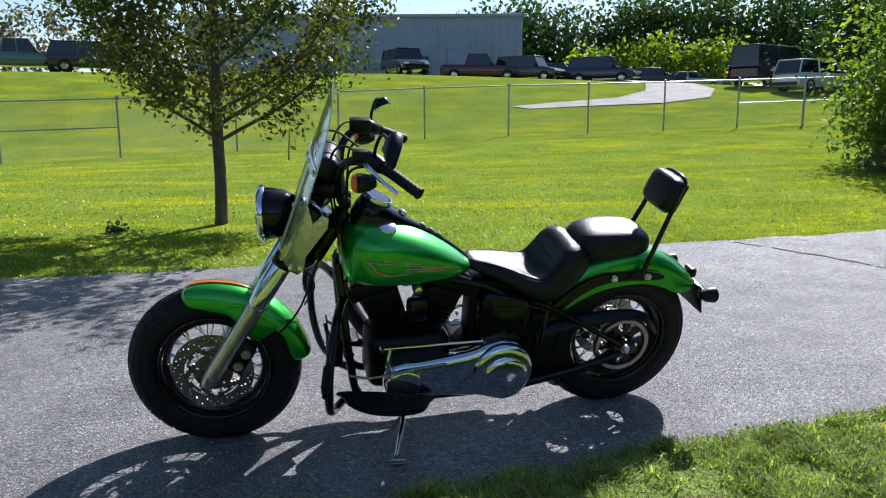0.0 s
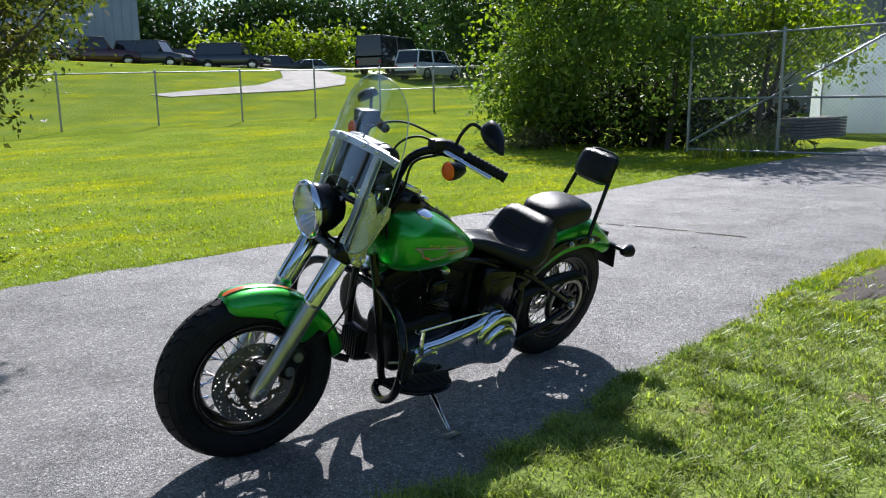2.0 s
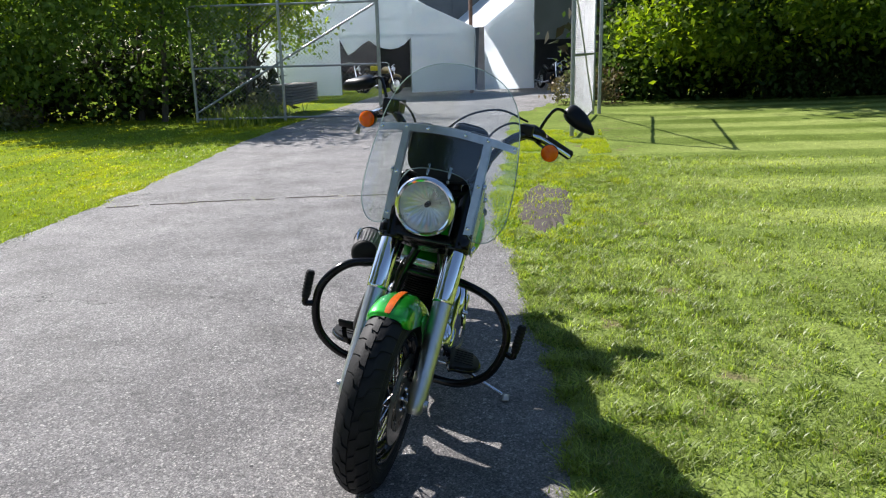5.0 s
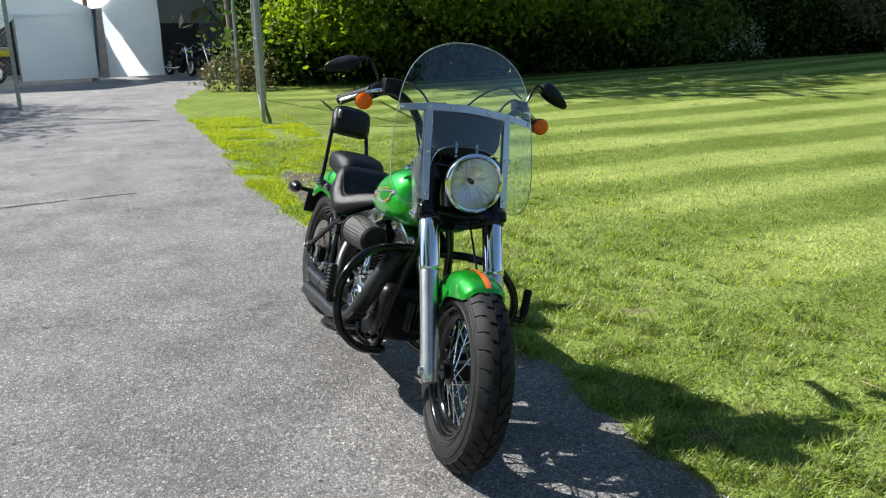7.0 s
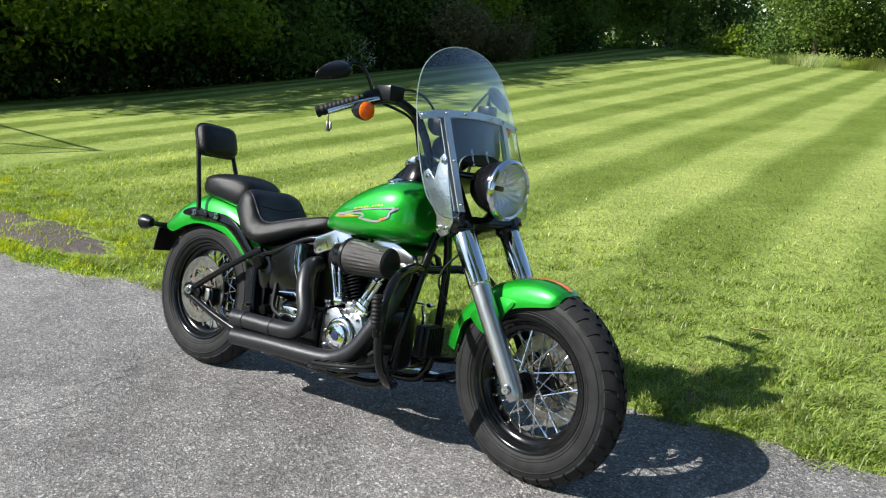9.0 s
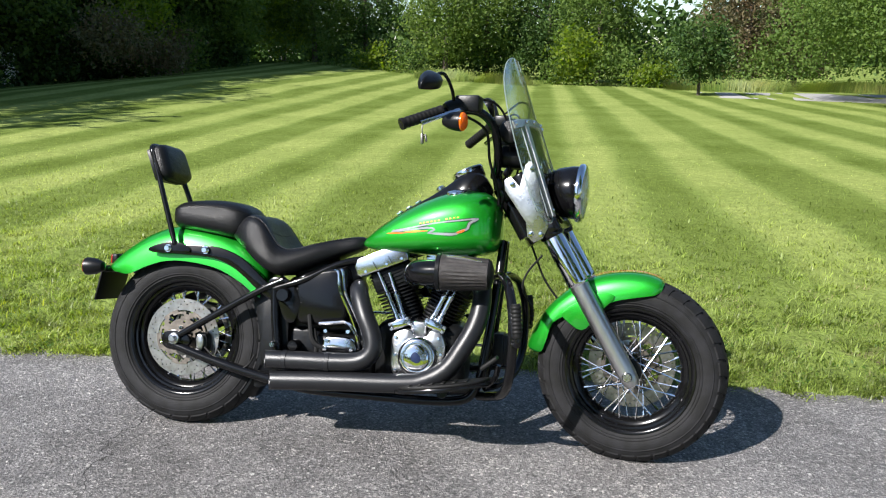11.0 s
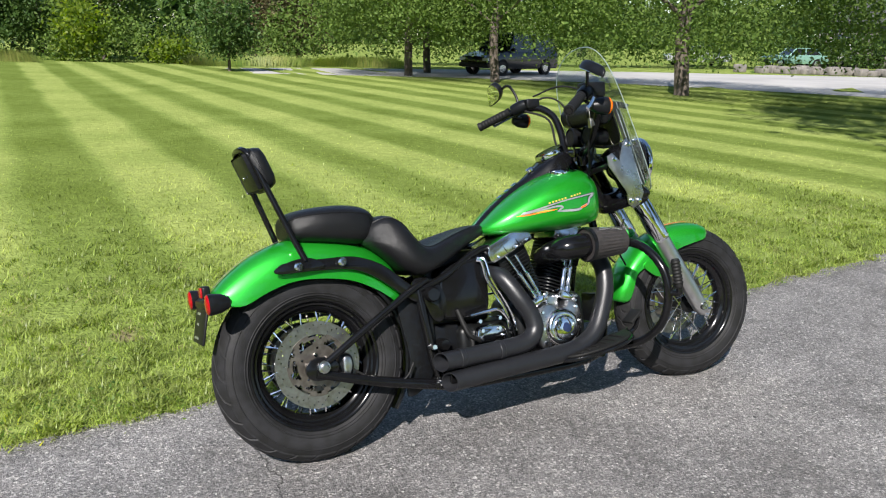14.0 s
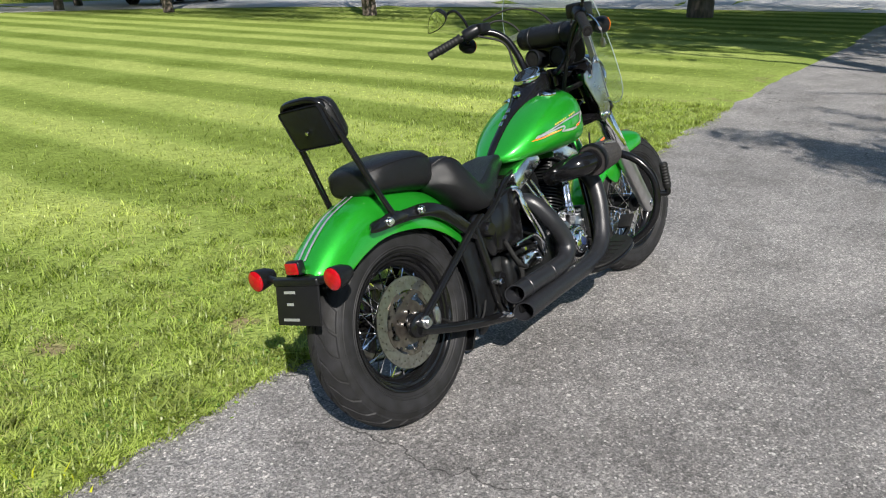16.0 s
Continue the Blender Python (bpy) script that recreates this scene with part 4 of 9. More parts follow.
# paler boughs, coloured to lighten the thicket's shaded face
thicket("thicket_boughs", "mid green leafy boughs on the face of the thicket", LEAF_F, [(12.7, 12.3, 1.6, 0.9, 1.2, 1.5, 60), (12.9, 11.0, 3.6, 1.0, 1.3, 1.3, 70), (13.8, 9.2, 3.2, 1.0, 1.3, 1.6, 70), (15.0, 7.4, 2.4, 0.9, 1.2, 1.3, 50), (14.6, 8.4, 5.2, 1.4, 1.5, 1.0, 60), (12.7, 9.6, 2.6, 0.7, 1.0, 1.2, 70), (12.5, 7.6, 2.5, 0.45, 0.8, 0.9, 60), (13.4, 6.7, 2.3, 0.5, 0.5, 0.6, 30), (12.6, 10.6, 1.2, 0.6, 1.2, 0.8, 40)], 0.16, 14, 53, 0.28)
thicket("weeds", "pale weeds at the foot of the thicket", LEAF_D, [(12.2, 11.0, 0.2, 0.5, 0.6, 0.3, 26), (14.2, 6.0, 0.2, 0.7, 0.5, 0.35, 26), (18.0, -1.6, 0.4, 0.7, 1.0, 0.5, 40)], 0.12, 30, 45, 0.14, "weeds")
# wood behind the car park
spots = []
g0 = np.random.default_rng(8)
for i in range(13):
    x, y = 22 + 7.5 * i, 66 - 2.4 * i + g0.normal() * 1.5
    h = 9 + g0.normal() * 1.2 + (2.5 if i > 4 else 0)
    for lv in range(3):
        spots.append((x + g0.normal(), y, 3.0 + h * (0.2 + 0.28 * lv), 4.4, 3.4, h * 0.24, 52))
    tree("tall dark tree behind the car park", x + 3, y + 1.5, h + 1, 2.5, 3.6, h * 0.38, 0.25, LEAF_B, 0.5, 44, 26, 300 + i, 0.75, "trees behind the car park")
thicket("far_wood", "dense green wood behind the parked cars", LEAF_B, spots, 0.5, 30, 46, 0.85, "wood")
FIELD = [(34 + 1.6 * i, 40 - 3.0 * i) for i in range(10)]
thicket("field_wood", "dark wood standing behind the fenced field and the thicket", LEAF_B, [(x, y, lie(x, y) + 2.0, 2.2, 2.2, 2.6, 44) for x, y in FIELD] + [(x + 1, y, lie(x, y) + 6.4, 2.4, 2.4, 2.8, 36) for x, y in FIELD], 0.42, 30, 63, 0.7, "wood")
thicket("far_wood_light", "lighter green bushes in front of the far wood", LEAF_C, [(24 + 2.6 * i, 58 - i, 4.4 + 0.5 * (i % 3), 2.2, 1.8, 1.8, 26) for i in range(5)], 0.4, 30, 47, 0.6, "bushes")
thicket("bush_by_truck", "dark bushes on the crest beside the old truck", LEAF_D, [(-17, 56, 6.0, 3.4, 2, 2.6, 60), (-9.5, 52, 5.2, 2.2, 1.6, 1.6, 60), (-24, 58, 6.5, 4, 2, 3, 60)], 0.35, 30, 48, 0.5, "bushes")
thicket("horizon_wood", "hazy wooded ridge on the horizon", LEAF_B, [(120 - 22 * i, -190 + 3 * (i % 3), 5, 15, 6, 7 + 2 * (i % 2), 60) for i in range(16)], 2.2, 26, 52, 3.0, "wood")
# tree line beyond the big lawn
g0 = np.random.default_rng(9)
for i in range(17):
    x = 34 - 2.75 * i + g0.normal() * 0.5
    if abs(x + 3.0) < 2.3 or abs(x - 11.8) < 1.9:
        continue
    y = -43.0 - 0.10 * x + g0.normal() * 1.0
    h = 6.6 + g0.normal() * 0.9 - (0.5 if x < -2 else 0)
    mat = (LEAF_A, LEAF_F, LEAF_A, LEAF_B)[i % 4] if not -11 < x < -5.5 else LEAF_D
    tree("broadleaf tree in the line beyond the mown lawn", x, y, h, 0.5, 2.3, h * (0.42 + 0.06 * (i % 2)), 0.15, mat, 0.18, 230, 54, 400 + i, 0.38, "tree line", low=-1.0, limbs=7)
thicket("shrubs", "mixed green shrubs below the tree line", LEAF_A, [(34 - 2.3 * i, -39.5 + 0.06 * i, 0.8, 1.4, 1.0, 1.0 + 0.5 * (i % 3), 26) for i in range(19) if not 4 < 34 - 2.3 * i < 9], 0.17, 44, 49, 0.30, "shrubs")
thicket("shrubs_shade", "dark low growth behind the tall grass", LEAF_B, [(17 - 1.7 * i, -44.5 + 0.5 * (i % 2), 1.0, 1.5, 1.0, 1.3 + 0.3 * (i % 3), 30) for i in range(15)], 0.20, 40, 61, 0.32, "shrubs")
thicket("shrubs_bright", "bright yellow green shrub below the tree line", LEAF_C, [(1.4, -38.5, 1.3, 1.3, 1.0, 1.4, 50), (-2.5, -38, 0.7, 1.0, 0.8, 0.7, 20), (12, -39, 1.0, 1.2, 0.8, 1.0, 24)], 0.22, 34, 50, 0.3, "shrubs")
thicket("wood_behind_road", "dark shady wood behind the road and the parked cars", LEAF_B, [(-36, -38, 4.4, 3.0, 3.0, 2.8, 70), (-40.5, -34, 4.6, 3.0, 3.0, 2.9, 70), (-44.5, -30, 4.6, 3.0, 3.0, 2.9, 70), (-49, -25.5, 4.8, 3.2, 3.2, 3.0, 70), (-52, -20, 4.8, 3.2, 3.2, 3.0, 70)], 0.3, 34, 56, 0.5, "wood")
thicket("roadside_shrubs", "mixed green growth along the far side of the road", LEAF_A, [(-10 - 3.4 * i, -39.5 + 0.5 * i, 2.6, 2.4, 1.6, 2.8, 60) for i in range(9)], 0.22, 44, 51, 0.45, "shrubs")


def blades_mesh(name, mat, xy, height, width, seed, lean=0.5):
    g = np.random.default_rng(seed)
    n = len(xy)
    z = np.array([ground_z(a, b) for a, b in xy])
    root = np.column_stack([xy, z - 0.006])
    a = g.uniform(0, 2 * math.pi, n)
    h = height * g.uniform(0.45, 1.25, n)
    dirs = np.column_stack([np.cos(a), np.sin(a), np.zeros(n)])
    side = np.column_stack([-np.sin(a), np.cos(a), np.zeros(n)]) * (width * g.uniform(0.6, 1.3, n))[:, None]
    bend = (lean * g.uniform(0.2, 1.3, n) * h)[:, None]
    mid = root + dirs * bend * 0.3 + np.column_stack([np.zeros((n, 2)), h * 0.6])
    tip = root + dirs * bend + np.column_stack([np.zeros((n, 2)), h])
    v = np.stack([root - side, root + side, mid + side * 0.75, mid - side * 0.75, tip], 1).reshape(-1, 3)
    k = np.arange(n)[:, None] * 5
    loops = np.concatenate([k + np.array([0, 1, 2, 3]), k + np.array([3, 2, 4])], 1).ravel()
    me = bpy.data.meshes.new(name)
    me.vertices.add(5 * n)
    me.vertices.foreach_set("co", v.ravel())
    me.loops.add(7 * n)
    me.loops.foreach_set("vertex_index", loops)
    me.polygons.add(2 * n)
    starts = (np.arange(n)[:, None] * 7 + np.array([0, 4])).ravel()
    me.polygons.foreach_set("loop_start", starts)
    me.update(calc_edges=True)
    me.materials.append(mat)
    return me


def scatter(n, x0, x1, y0, y1, seed, dense_y=None, edge=-0.0, tuft=0.0, fade=0.0, grain=1.9):
    """Places on the lawn, thinner away from the drive and in the worn patch."""
    g = np.random.default_rng(seed)
    out = []
    while len(out) < n:
        x, y = g.uniform(x0, x1), g.uniform(y0, y1)
        if fade and g.random() < (abs(y) - fade) / (max(abs(y0), abs(y1)) - fade):
            continue
        if dense_y is not None:
            y = dense_y - abs(g.exponential(1.0)) if y0 < 0 else dense_y + abs(g.exponential(1.3))
        if in_drive(x, y) > edge + 0.03 * g.normal():
            continue
        if ((x - 4.12) / 1.2) ** 2 + ((y + 0.60) / 0.26) ** 2 < 1.15 + 0.8 * noise.noise((x * 2.4, y * 2.4, 3)) and g.random() < 0.965:
            continue
        if noise.noise((x * 3.1, y * 3.1, 9)) < -0.22 and g.random() < 0.75 and y > -2.6:
            continue
        if tuft and noise.noise((x * grain, y * grain, 21)) < tuft:
            continue
        out.append((x, y))
    return np.array(out)


tagged(new("lawn_blades", blades_mesh("lawn_blades", BLADE, scatter(100000, -5.5, 7.5, -4.5, -0.2, 61, dense_y=-0.35), 0.031, 0.0026, 61, 1.6)),
       "short bright green grass blades along the drive", "grass", kind="stuff")
tagged(new("lawn_blades_far_side", blades_mesh("lawn_blades_far_side", BLADE, scatter(45000, -6, 12, 3.3, 9, 62, dense_y=3.5), 0.030, 0.0034, 62, 1.5)),
       "short green grass blades on the far side of the drive", "grass", kind="stuff")
tagged(new("lawn_open", blades_mesh("lawn_open", BLADE, scatter(22000, -10, 10, -11, -1.5, 65, fade=2.5), 0.018, 0.0036, 65, 2.2)),
       "mown grass blades on the wide lawn", "grass", kind="stuff")
tagged(new("lawn_long_blades", blades_mesh("lawn_long_blades", BLADE, scatter(23000, -5.5, 7.5, -4.5, -0.2, 69, dense_y=-0.35), 0.046, 0.0024, 69, 1.1)),
       "longer pale grass strands in the lawn edge", "grass", kind="stuff")
tagged(new("lawn_clumps", blades_mesh("lawn_clumps", BLADE, scatter(42000, -5.5, 7.5, -4.5, -0.2, 71, dense_y=-0.35, tuft=0.16, grain=6.0), 0.046, 0.0042, 71, 1.5)),
       "small upright clumps of coarser grass in the lawn", "grass", kind="stuff")
xy = scatter(15000, -5.5, 7.5, -1.6, 0.0, 72, tuft=-0.02, grain=2.6)
xy = xy[np.random.default_rng(73).random(len(xy)) < np.clip(1.35 + xy[:, 1], 0.12, 1)]
pts = np.column_stack([xy, [ground_z(a, b) for a, b in xy]])
pts[:, 2] += np.random.default_rng(74).uniform(0.008, 0.034, len(pts))
tagged(new("lawn_clover", quads_mesh("lawn_clover", CLOVER, pts, 0.017, seed=72)), "low clover and broad leaved weeds along the drive", "weeds", kind="stuff")
tagged(new("lawn_straw", blades_mesh("lawn_straw", STRAW, scatter(9000, -5.5, 7.5, -2.6, -0.1, 75, tuft=0.08, grain=3.2), 0.020, 0.0016, 75, 3.2)),
       "dry straw lying in thin spots of the lawn", "straw", kind="stuff")
tagged(new("lawn_back", blades_mesh("lawn_back", BLADE, scatter(41000, -14, 16, 4.5, 23, 68, fade=6.0), 0.030, 0.010, 68, 1.3)),
       "sunlit mown grass blades behind the drive", "grass", kind="stuff")
xy = scatter(17000, 1.6, 11, -0.85, 0.35, 76, tuft=-0.05, grain=2.2)
xy = xy[np.random.default_rng(77).random(len(xy)) < np.clip((xy[:, 0] - 1.6) / 2.6, 0, 1) ** 1.5]
tagged(new("edge_strip", blades_mesh("edge_strip", TUFT, xy, 0.042, 0.0050, 76, 1.3)),
       "bright yellow green strip of grass along the edge of the drive", "grass", kind="stuff")
xy = scatter(26000, 1.6, 11, -1.5, 0.6, 63, tuft=0.06)
xy = xy[np.random.default_rng(78).random(len(xy)) < np.clip((xy[:, 0] - 1.6) / 2.6, 0, 1) ** 1.5]
tagged(new("edge_tufts", blades_mesh("edge_tufts", TUFT, xy, 0.048, 0.0036, 63, 1.3)),
       "longer yellow green grass tufts beside the worn patch", "grass", kind="stuff")
g0 = np.random.default_rng(64)
jy = g0.uniform(1.0, 3.9, 3600)
jp = np.column_stack([3.9 + 0.85 * (1 - (jy / 3.9) ** 2) + 0.085 * g0.normal(size=3600), jy])
jp = jp[np.array([noise.noise((a * 3.0, b * 3.0, 5)) > 0.06 for a, b in jp])]
tagged(new("joint_grass", blades_mesh("joint_grass", TUFT, jp, 0.026, 0.0034, 64, 1.4)), "thin grass growing in the joint across the drive", "grass", kind="stuff")
g0 = np.random.default_rng(70)
ta, tr_ = g0.uniform(0, 2 * math.pi, 7000), 0.86 + np.abs(g0.normal(size=7000)) * 0.28
tp_ = np.column_stack([4.12 + 1.3 * tr_ * np.cos(ta), -0.60 + 0.33 * tr_ * np.sin(ta)])
tp_ = tp_[np.array([noise.noise((a * 3.3, b * 3.3, 31)) > -0.05 and in_drive(a, b) < 0 for a, b in tp_])]
tagged(new("patch_tufts", blades_mesh("patch_tufts", TUFT, tp_[::2], 0.034, 0.004, 70, 1.4)), "bright yellow green tufts round the bare patch", "grass", kind="stuff")
g0 = np.random.default_rng(66)
rp = np.column_stack([np.concatenate([g0.uniform(-14, -3, 8400), g0.uniform(3, 9, 3000)]), -36.6 + g0.normal(size=11400) * 0.8])
tagged(new("tall_grass", blades_mesh("tall_grass", REED, rp, 0.46, 0.013, 66, 0.6)), "tall unmown grass and reeds below the tree line", "tall grass", kind="stuff")
g0 = np.random.default_rng(67)
bp = np.column_stack([13.8 + g0.normal(size=900) * 0.6, 6.1 + g0.normal(size=900) * 0.35])
tagged(new("gate_weeds", blades_mesh("gate_weeds", REED, bp, 0.4, 0.012, 67, 0.7)), "weeds round the gate post", "weeds", kind="stuff")


# ---- fences, gates, tents, buildings ----
def wire_panel(name, parent, a, b, h0, h1, cell, r=0.0016):
    """Woven diamond wire between two uprights, from height h0 to h1, as thin strands."""
    a, b = Vector(a), Vector(b)
    L = (b - a).length
    along = (b - a).normalized()
    side = along.cross(Vector((0, 0, 1))).normalized()
    v, f = [], []
    h = h1 - h0

    def strand(s0, z0, s1, z1, off):
        p, q = a + along * s0 + Vector((0, 0, z0)) + side * off, a + along * s1 + Vector((0, 0, z1)) + side * off
        d = (q - p).normalized()
        u = d.cross(side).normalized() * r
        w = side * r
        k = len(v)
        for o in (u, w * 1.0, -u, -w):
            v.extend([p + o, q + o])
        for i in range(4):
            j = (i + 1) % 4
            f.append((k + 2 * i, k + 2 * i + 1, k + 2 * j + 1, k + 2 * j))
    s = -h
    while s < L:
        for sign, off in ((1, 0.002), (-1, -0.002)):
            s0, s1 = s, s + h
            z0, z1 = (h0, h1) if sign > 0 else (h1, h0)
            t0, t1 = max(0, -s0 / h), min(1, (L - s0) / h)
            if t1 > t0:
                strand(s0 + h * t0, z0 + (z1 - z0) * t0, s0 + h * t1, z0 + (z1 - z0) * t1, off)
        s += cell
    me = bpy.data.meshes.new(name)
    me.from_pydata([tuple(x) for x in v], [], f)
    me.materials.append(GALV)
    ob = new(name, me)
    ob.parent = parent
    return ob


fence = thing("fence", "galvanised chain link fence with round posts across the lawn", "fence")
posts = [(-11.6, 21.3), (-8.5, 21.5), (-5.3, 21.9), (-1.9, 22.6), (1.4, 23.4), (4.5, 24.2), (7.6, 24.2), (10.5, 23.8), (13.3, 23.4), (16.3, 23.4), (19.0, 23.3), (21.8, 23.2), (24.5, 23.1)]
for i, (x, y) in enumerate(posts):
    z = lie(x, y)
    bm = BM()
    rod(bm, (x, y, z - 0.2), (x, y, z + (1.9 if x == 19.0 else 1.84)), 0.045 if x == 19.0 else 0.032, 10)
    turn(bm, [(0.0, 0.06), (0.03, 0.045), (0.045, 0.0), (0.045, -0.02)], (x, y, z + 1.84), "Z", 10)
    part("post", bm, GALV, fence)
    if i:
        px, py = posts[i - 1]
        pz = lie(px, py)
        bm = BM()
        rod(bm, (px, py, pz + 1.80), (x, y, z + 1.80), 0.022, 8)
        part("rail", bm, GALV, fence)
        if x in (-5.3, 19.0, 21.8):
            bm = BM()
            rod(bm, (px, py, pz + 0.95), (x, y, z + 0.95), 0.02, 8)
            part("rail", bm, GALV, fence)
        wire_panel("wire_mesh", fence, (px, py, pz), (x, y, z), 0.05, 1.78, 0.11, 0.0022)

gate = thing("gate", "open chain link gate leaf with a galvanised pipe frame", "gate")
A, B = Vector((12.75, 6.9, 0.1)), Vector((13.15, 2.95, 0.12))
C = A.lerp(B, 0.48)
for p in (A, C, B):
    bm = BM()
    rod(bm, p, p + Vector((0, 0, 2.42)), 0.038 if p is B else 0.03, 10)
    turn(bm, [(0.0, 0.05), (0.03, 0.03), (0.04, 0.0)], p + Vector((0, 0, 2.42)), "Z", 10)
    part("post", bm, GALV, gate)
for h in (0.06, 1.12, 2.38):
    bm = BM()
    rod(bm, A + Vector((0, 0, h)), B + Vector((0, 0, h)), 0.022, 8)
    part("rail", bm, GALV, gate)
bm = BM()
rod(bm, A + Vector((0, 0, 0.19)), B + Vector((0, 0, 2.36)), 0.022, 8)
part("brace", bm, GALV, gate)
wire_panel("wire_mesh", gate, A, B, 0.08, 2.36, 0.085, 0.0018)
bm = BM()
block(bm, (13.12, 2.98, 1.1), (13.2, 3.14, 1.2), 0.02)
part("latch", bm, YELLOWTAG, gate, "yellow plastic latch tag")

gate2 = thing("gate", "chain link gate leaf standing open at the grass edge", "gate")
A, B = Vector((9.9, -0.98, 0.05)), Vector((14.4, -1.55, 0.05))
for p in (A, B):
    bm = BM()
    rod(bm, p, p + Vector((0, 0, 2.5)), 0.035, 10)
    part("post", bm, GALV, gate2)
for h in (0.08, 1.3, 2.46):
    bm = BM()
    rod(bm, A + Vector((0, 0, h)), B + Vector((0, 0, h)), 0.022, 8)
    part("rail", bm, GALV, gate2)
bm = BM()
rod(bm, A + Vector((0, 0, 2.44)), B + Vector((0, 0, 0.1)), 0.022, 8)
part("brace", bm, GALV, gate2)
wire_panel("wire_mesh", gate2, A, B, 0.08, 2.44, 0.075, 0.0018)
for x, y in ((14.6, -1.7), (17.4, -1.5)):
    bm = BM()
    rod(bm, (x, y, -0.1), (x, y, 2.5), 0.04, 10)
    tagged(part("fence_post", bm, GALV), "galvanised steel fence post beside the wood edge", "post")


def quad_sheet(bm, a, b, c, d, n=10, m=8, sag=0.0, seed=0, amp=0.03):
    """A slightly wrinkled cloth between four corners, with thickness."""
    a, b, c, d = map(Vector, (a, b, c, d))
    nor = (b - a).cross(d - a).normalized()
    rows_f, rows_b = [], []
    for j in range(m + 1):
        v = j / m
        r = []
        for i in range(n + 1):
            u = i / n
            p = a.lerp(b, u).lerp(d.lerp(c, u), v)
            w = noise.noise((p.x * 0.9 + seed, p.y * 0.9, p.z * 0.9)) * amp * 2 + noise.noise((p.x * 3 + seed, p.y * 3, p.z * 2.5)) * amp * 0.7
            r.append(p + nor * w - Vector((0, 0, sag * 4 * u * (1 - u) * v)))
        rows_f.append(r)
        rows_b.append([p - nor * 0.012 for p in r])
    skin(bm, [f + k[::-1] for f, k in zip(rows_f, rows_b)])
    return bm


tent = thing("tent", "white tarpaulin gable tent with an open doorway on the gravel", "tent")
# front: left foot, door, right foot
TL, TR = Vector((21.6, 8.15, 0.12)), Vector((24.8, 2.05, 0.12))
along = (TR - TL).normalized()
back = Vector((0.88, 0.46, 0)).normalized() * 7.0
W = (TR - TL).length
EAVE, PEAK = 2.15, 3.6


def tp(s, h, depth=0.0):
    return TL + along * (W * s) + Vector((0, 0, h)) + back * depth


bm = BM()
quad_sheet(bm, tp(0, 0), tp(0.30, 0), tp(0.30, 1.95), tp(0, 1.95), 8, 8, seed=1)
part("front_flap", bm, TARP, tent)
bm = BM()
quad_sheet(bm, tp(0.66, 0), tp(1, 0), tp(1, 1.95), tp(0.66, 1.95), 9, 8, seed=2)
part("front_flap", bm, TARP, tent)
part("gable", quad_sheet(BM(), tp(0, 1.90), tp(0.5, 1.90), tp(0.5, PEAK), tp(0, EAVE), 10, 6, seed=3, amp=0.02), TARP, tent)
part("gable", quad_sheet(BM(), tp(0.5, 1.90), tp(1, 1.90), tp(1, EAVE), tp(0.5, PEAK), 10, 6, seed=4, amp=0.02), TARP, tent)
part("roof", quad_sheet(BM(), tp(0.5, PEAK), tp(0, EAVE), tp(0, EAVE, 1), tp(0.5, PEAK, 1), 8, 8, seed=5), TARP, tent)
bm = BM()
quad_sheet(bm, tp(1, EAVE), tp(0.5, PEAK), tp(0.5, PEAK, 1), tp(1, EAVE, 1), 8, 8, seed=6)
part("roof", bm, TARP, tent)
part("side_wall", quad_sheet(BM(), tp(0, 0), tp(0, 0, 1), tp(0, EAVE, 1), tp(0, EAVE), 8, 6, seed=7), TARP, tent)
bm = BM()
quad_sheet(bm, tp(1, 0, 1), tp(1, 0), tp(1, EAVE), tp(1, EAVE, 1), 8, 6, seed=8)
part("side_wall", bm, TARP, tent)
# dark sheet part way back, added as the shade in the doorway
bm = BM()
quad_sheet(bm, tp(0.02, 0, 0.62), tp(0.98, 0, 0.62), tp(0.98, EAVE, 0.62), tp(0.02, EAVE, 0.62), 8, 4, seed=9)
part("shade_sheet", bm, TARPDARK, tent)
for s, h in ((0, EAVE), (0.30, 1.95), (0.66, 1.95), (1, EAVE)):
    bm = BM()
    rod(bm, tp(s, 0, 0.01), tp(s, h, 0.01), 0.025, 8)
    part("pole", bm, GALV, tent)
bm = BM()
hem = (1.80, 1.30, 1.42, 1.62, 1.76, 1.58, 1.50, 1.46, 1.50, 1.62, 1.84)      # the torn lower edge
front = [[tp(0.30 + 0.036 * k, h + (1.95 - h) * v, -0.004 - 0.006 * math.sin(1.7 * k) * (1 - v)) for v in (0, 0.33, 0.66, 1)] for k, h in enumerate(hem)]
skin(bm, [c + [p + back * 0.0025 for p in c[::-1]] for c in front])
part("door_valance", bm, TARP, tent)

tent2 = thing("tent", "second white tarpaulin shelter with a sloping roof edge beside the tent", "tent")
P0, P1 = Vector((25.1, 1.75, 0.1)), Vector((25.95, 0.02, 0.1))
bm = BM()
quad_sheet(bm, P0, P1, P1 + Vector((0, 0, 3.6)), P0 + Vector((0, 0, 2.2)), 8, 10, seed=11, amp=0.06)
part("front_flap", bm, TARP, tent2)
bm = BM()
quad_sheet(bm, P0 + Vector((0, 0, 2.2)), P1 + Vector((0, 0, 3.6)), P1 + Vector((7, 2.5, 3.6)), P0 + Vector((7, 2.5, 2.2)), 6, 8, seed=12)
part("roof", bm, TARP, tent2)
bm = BM()
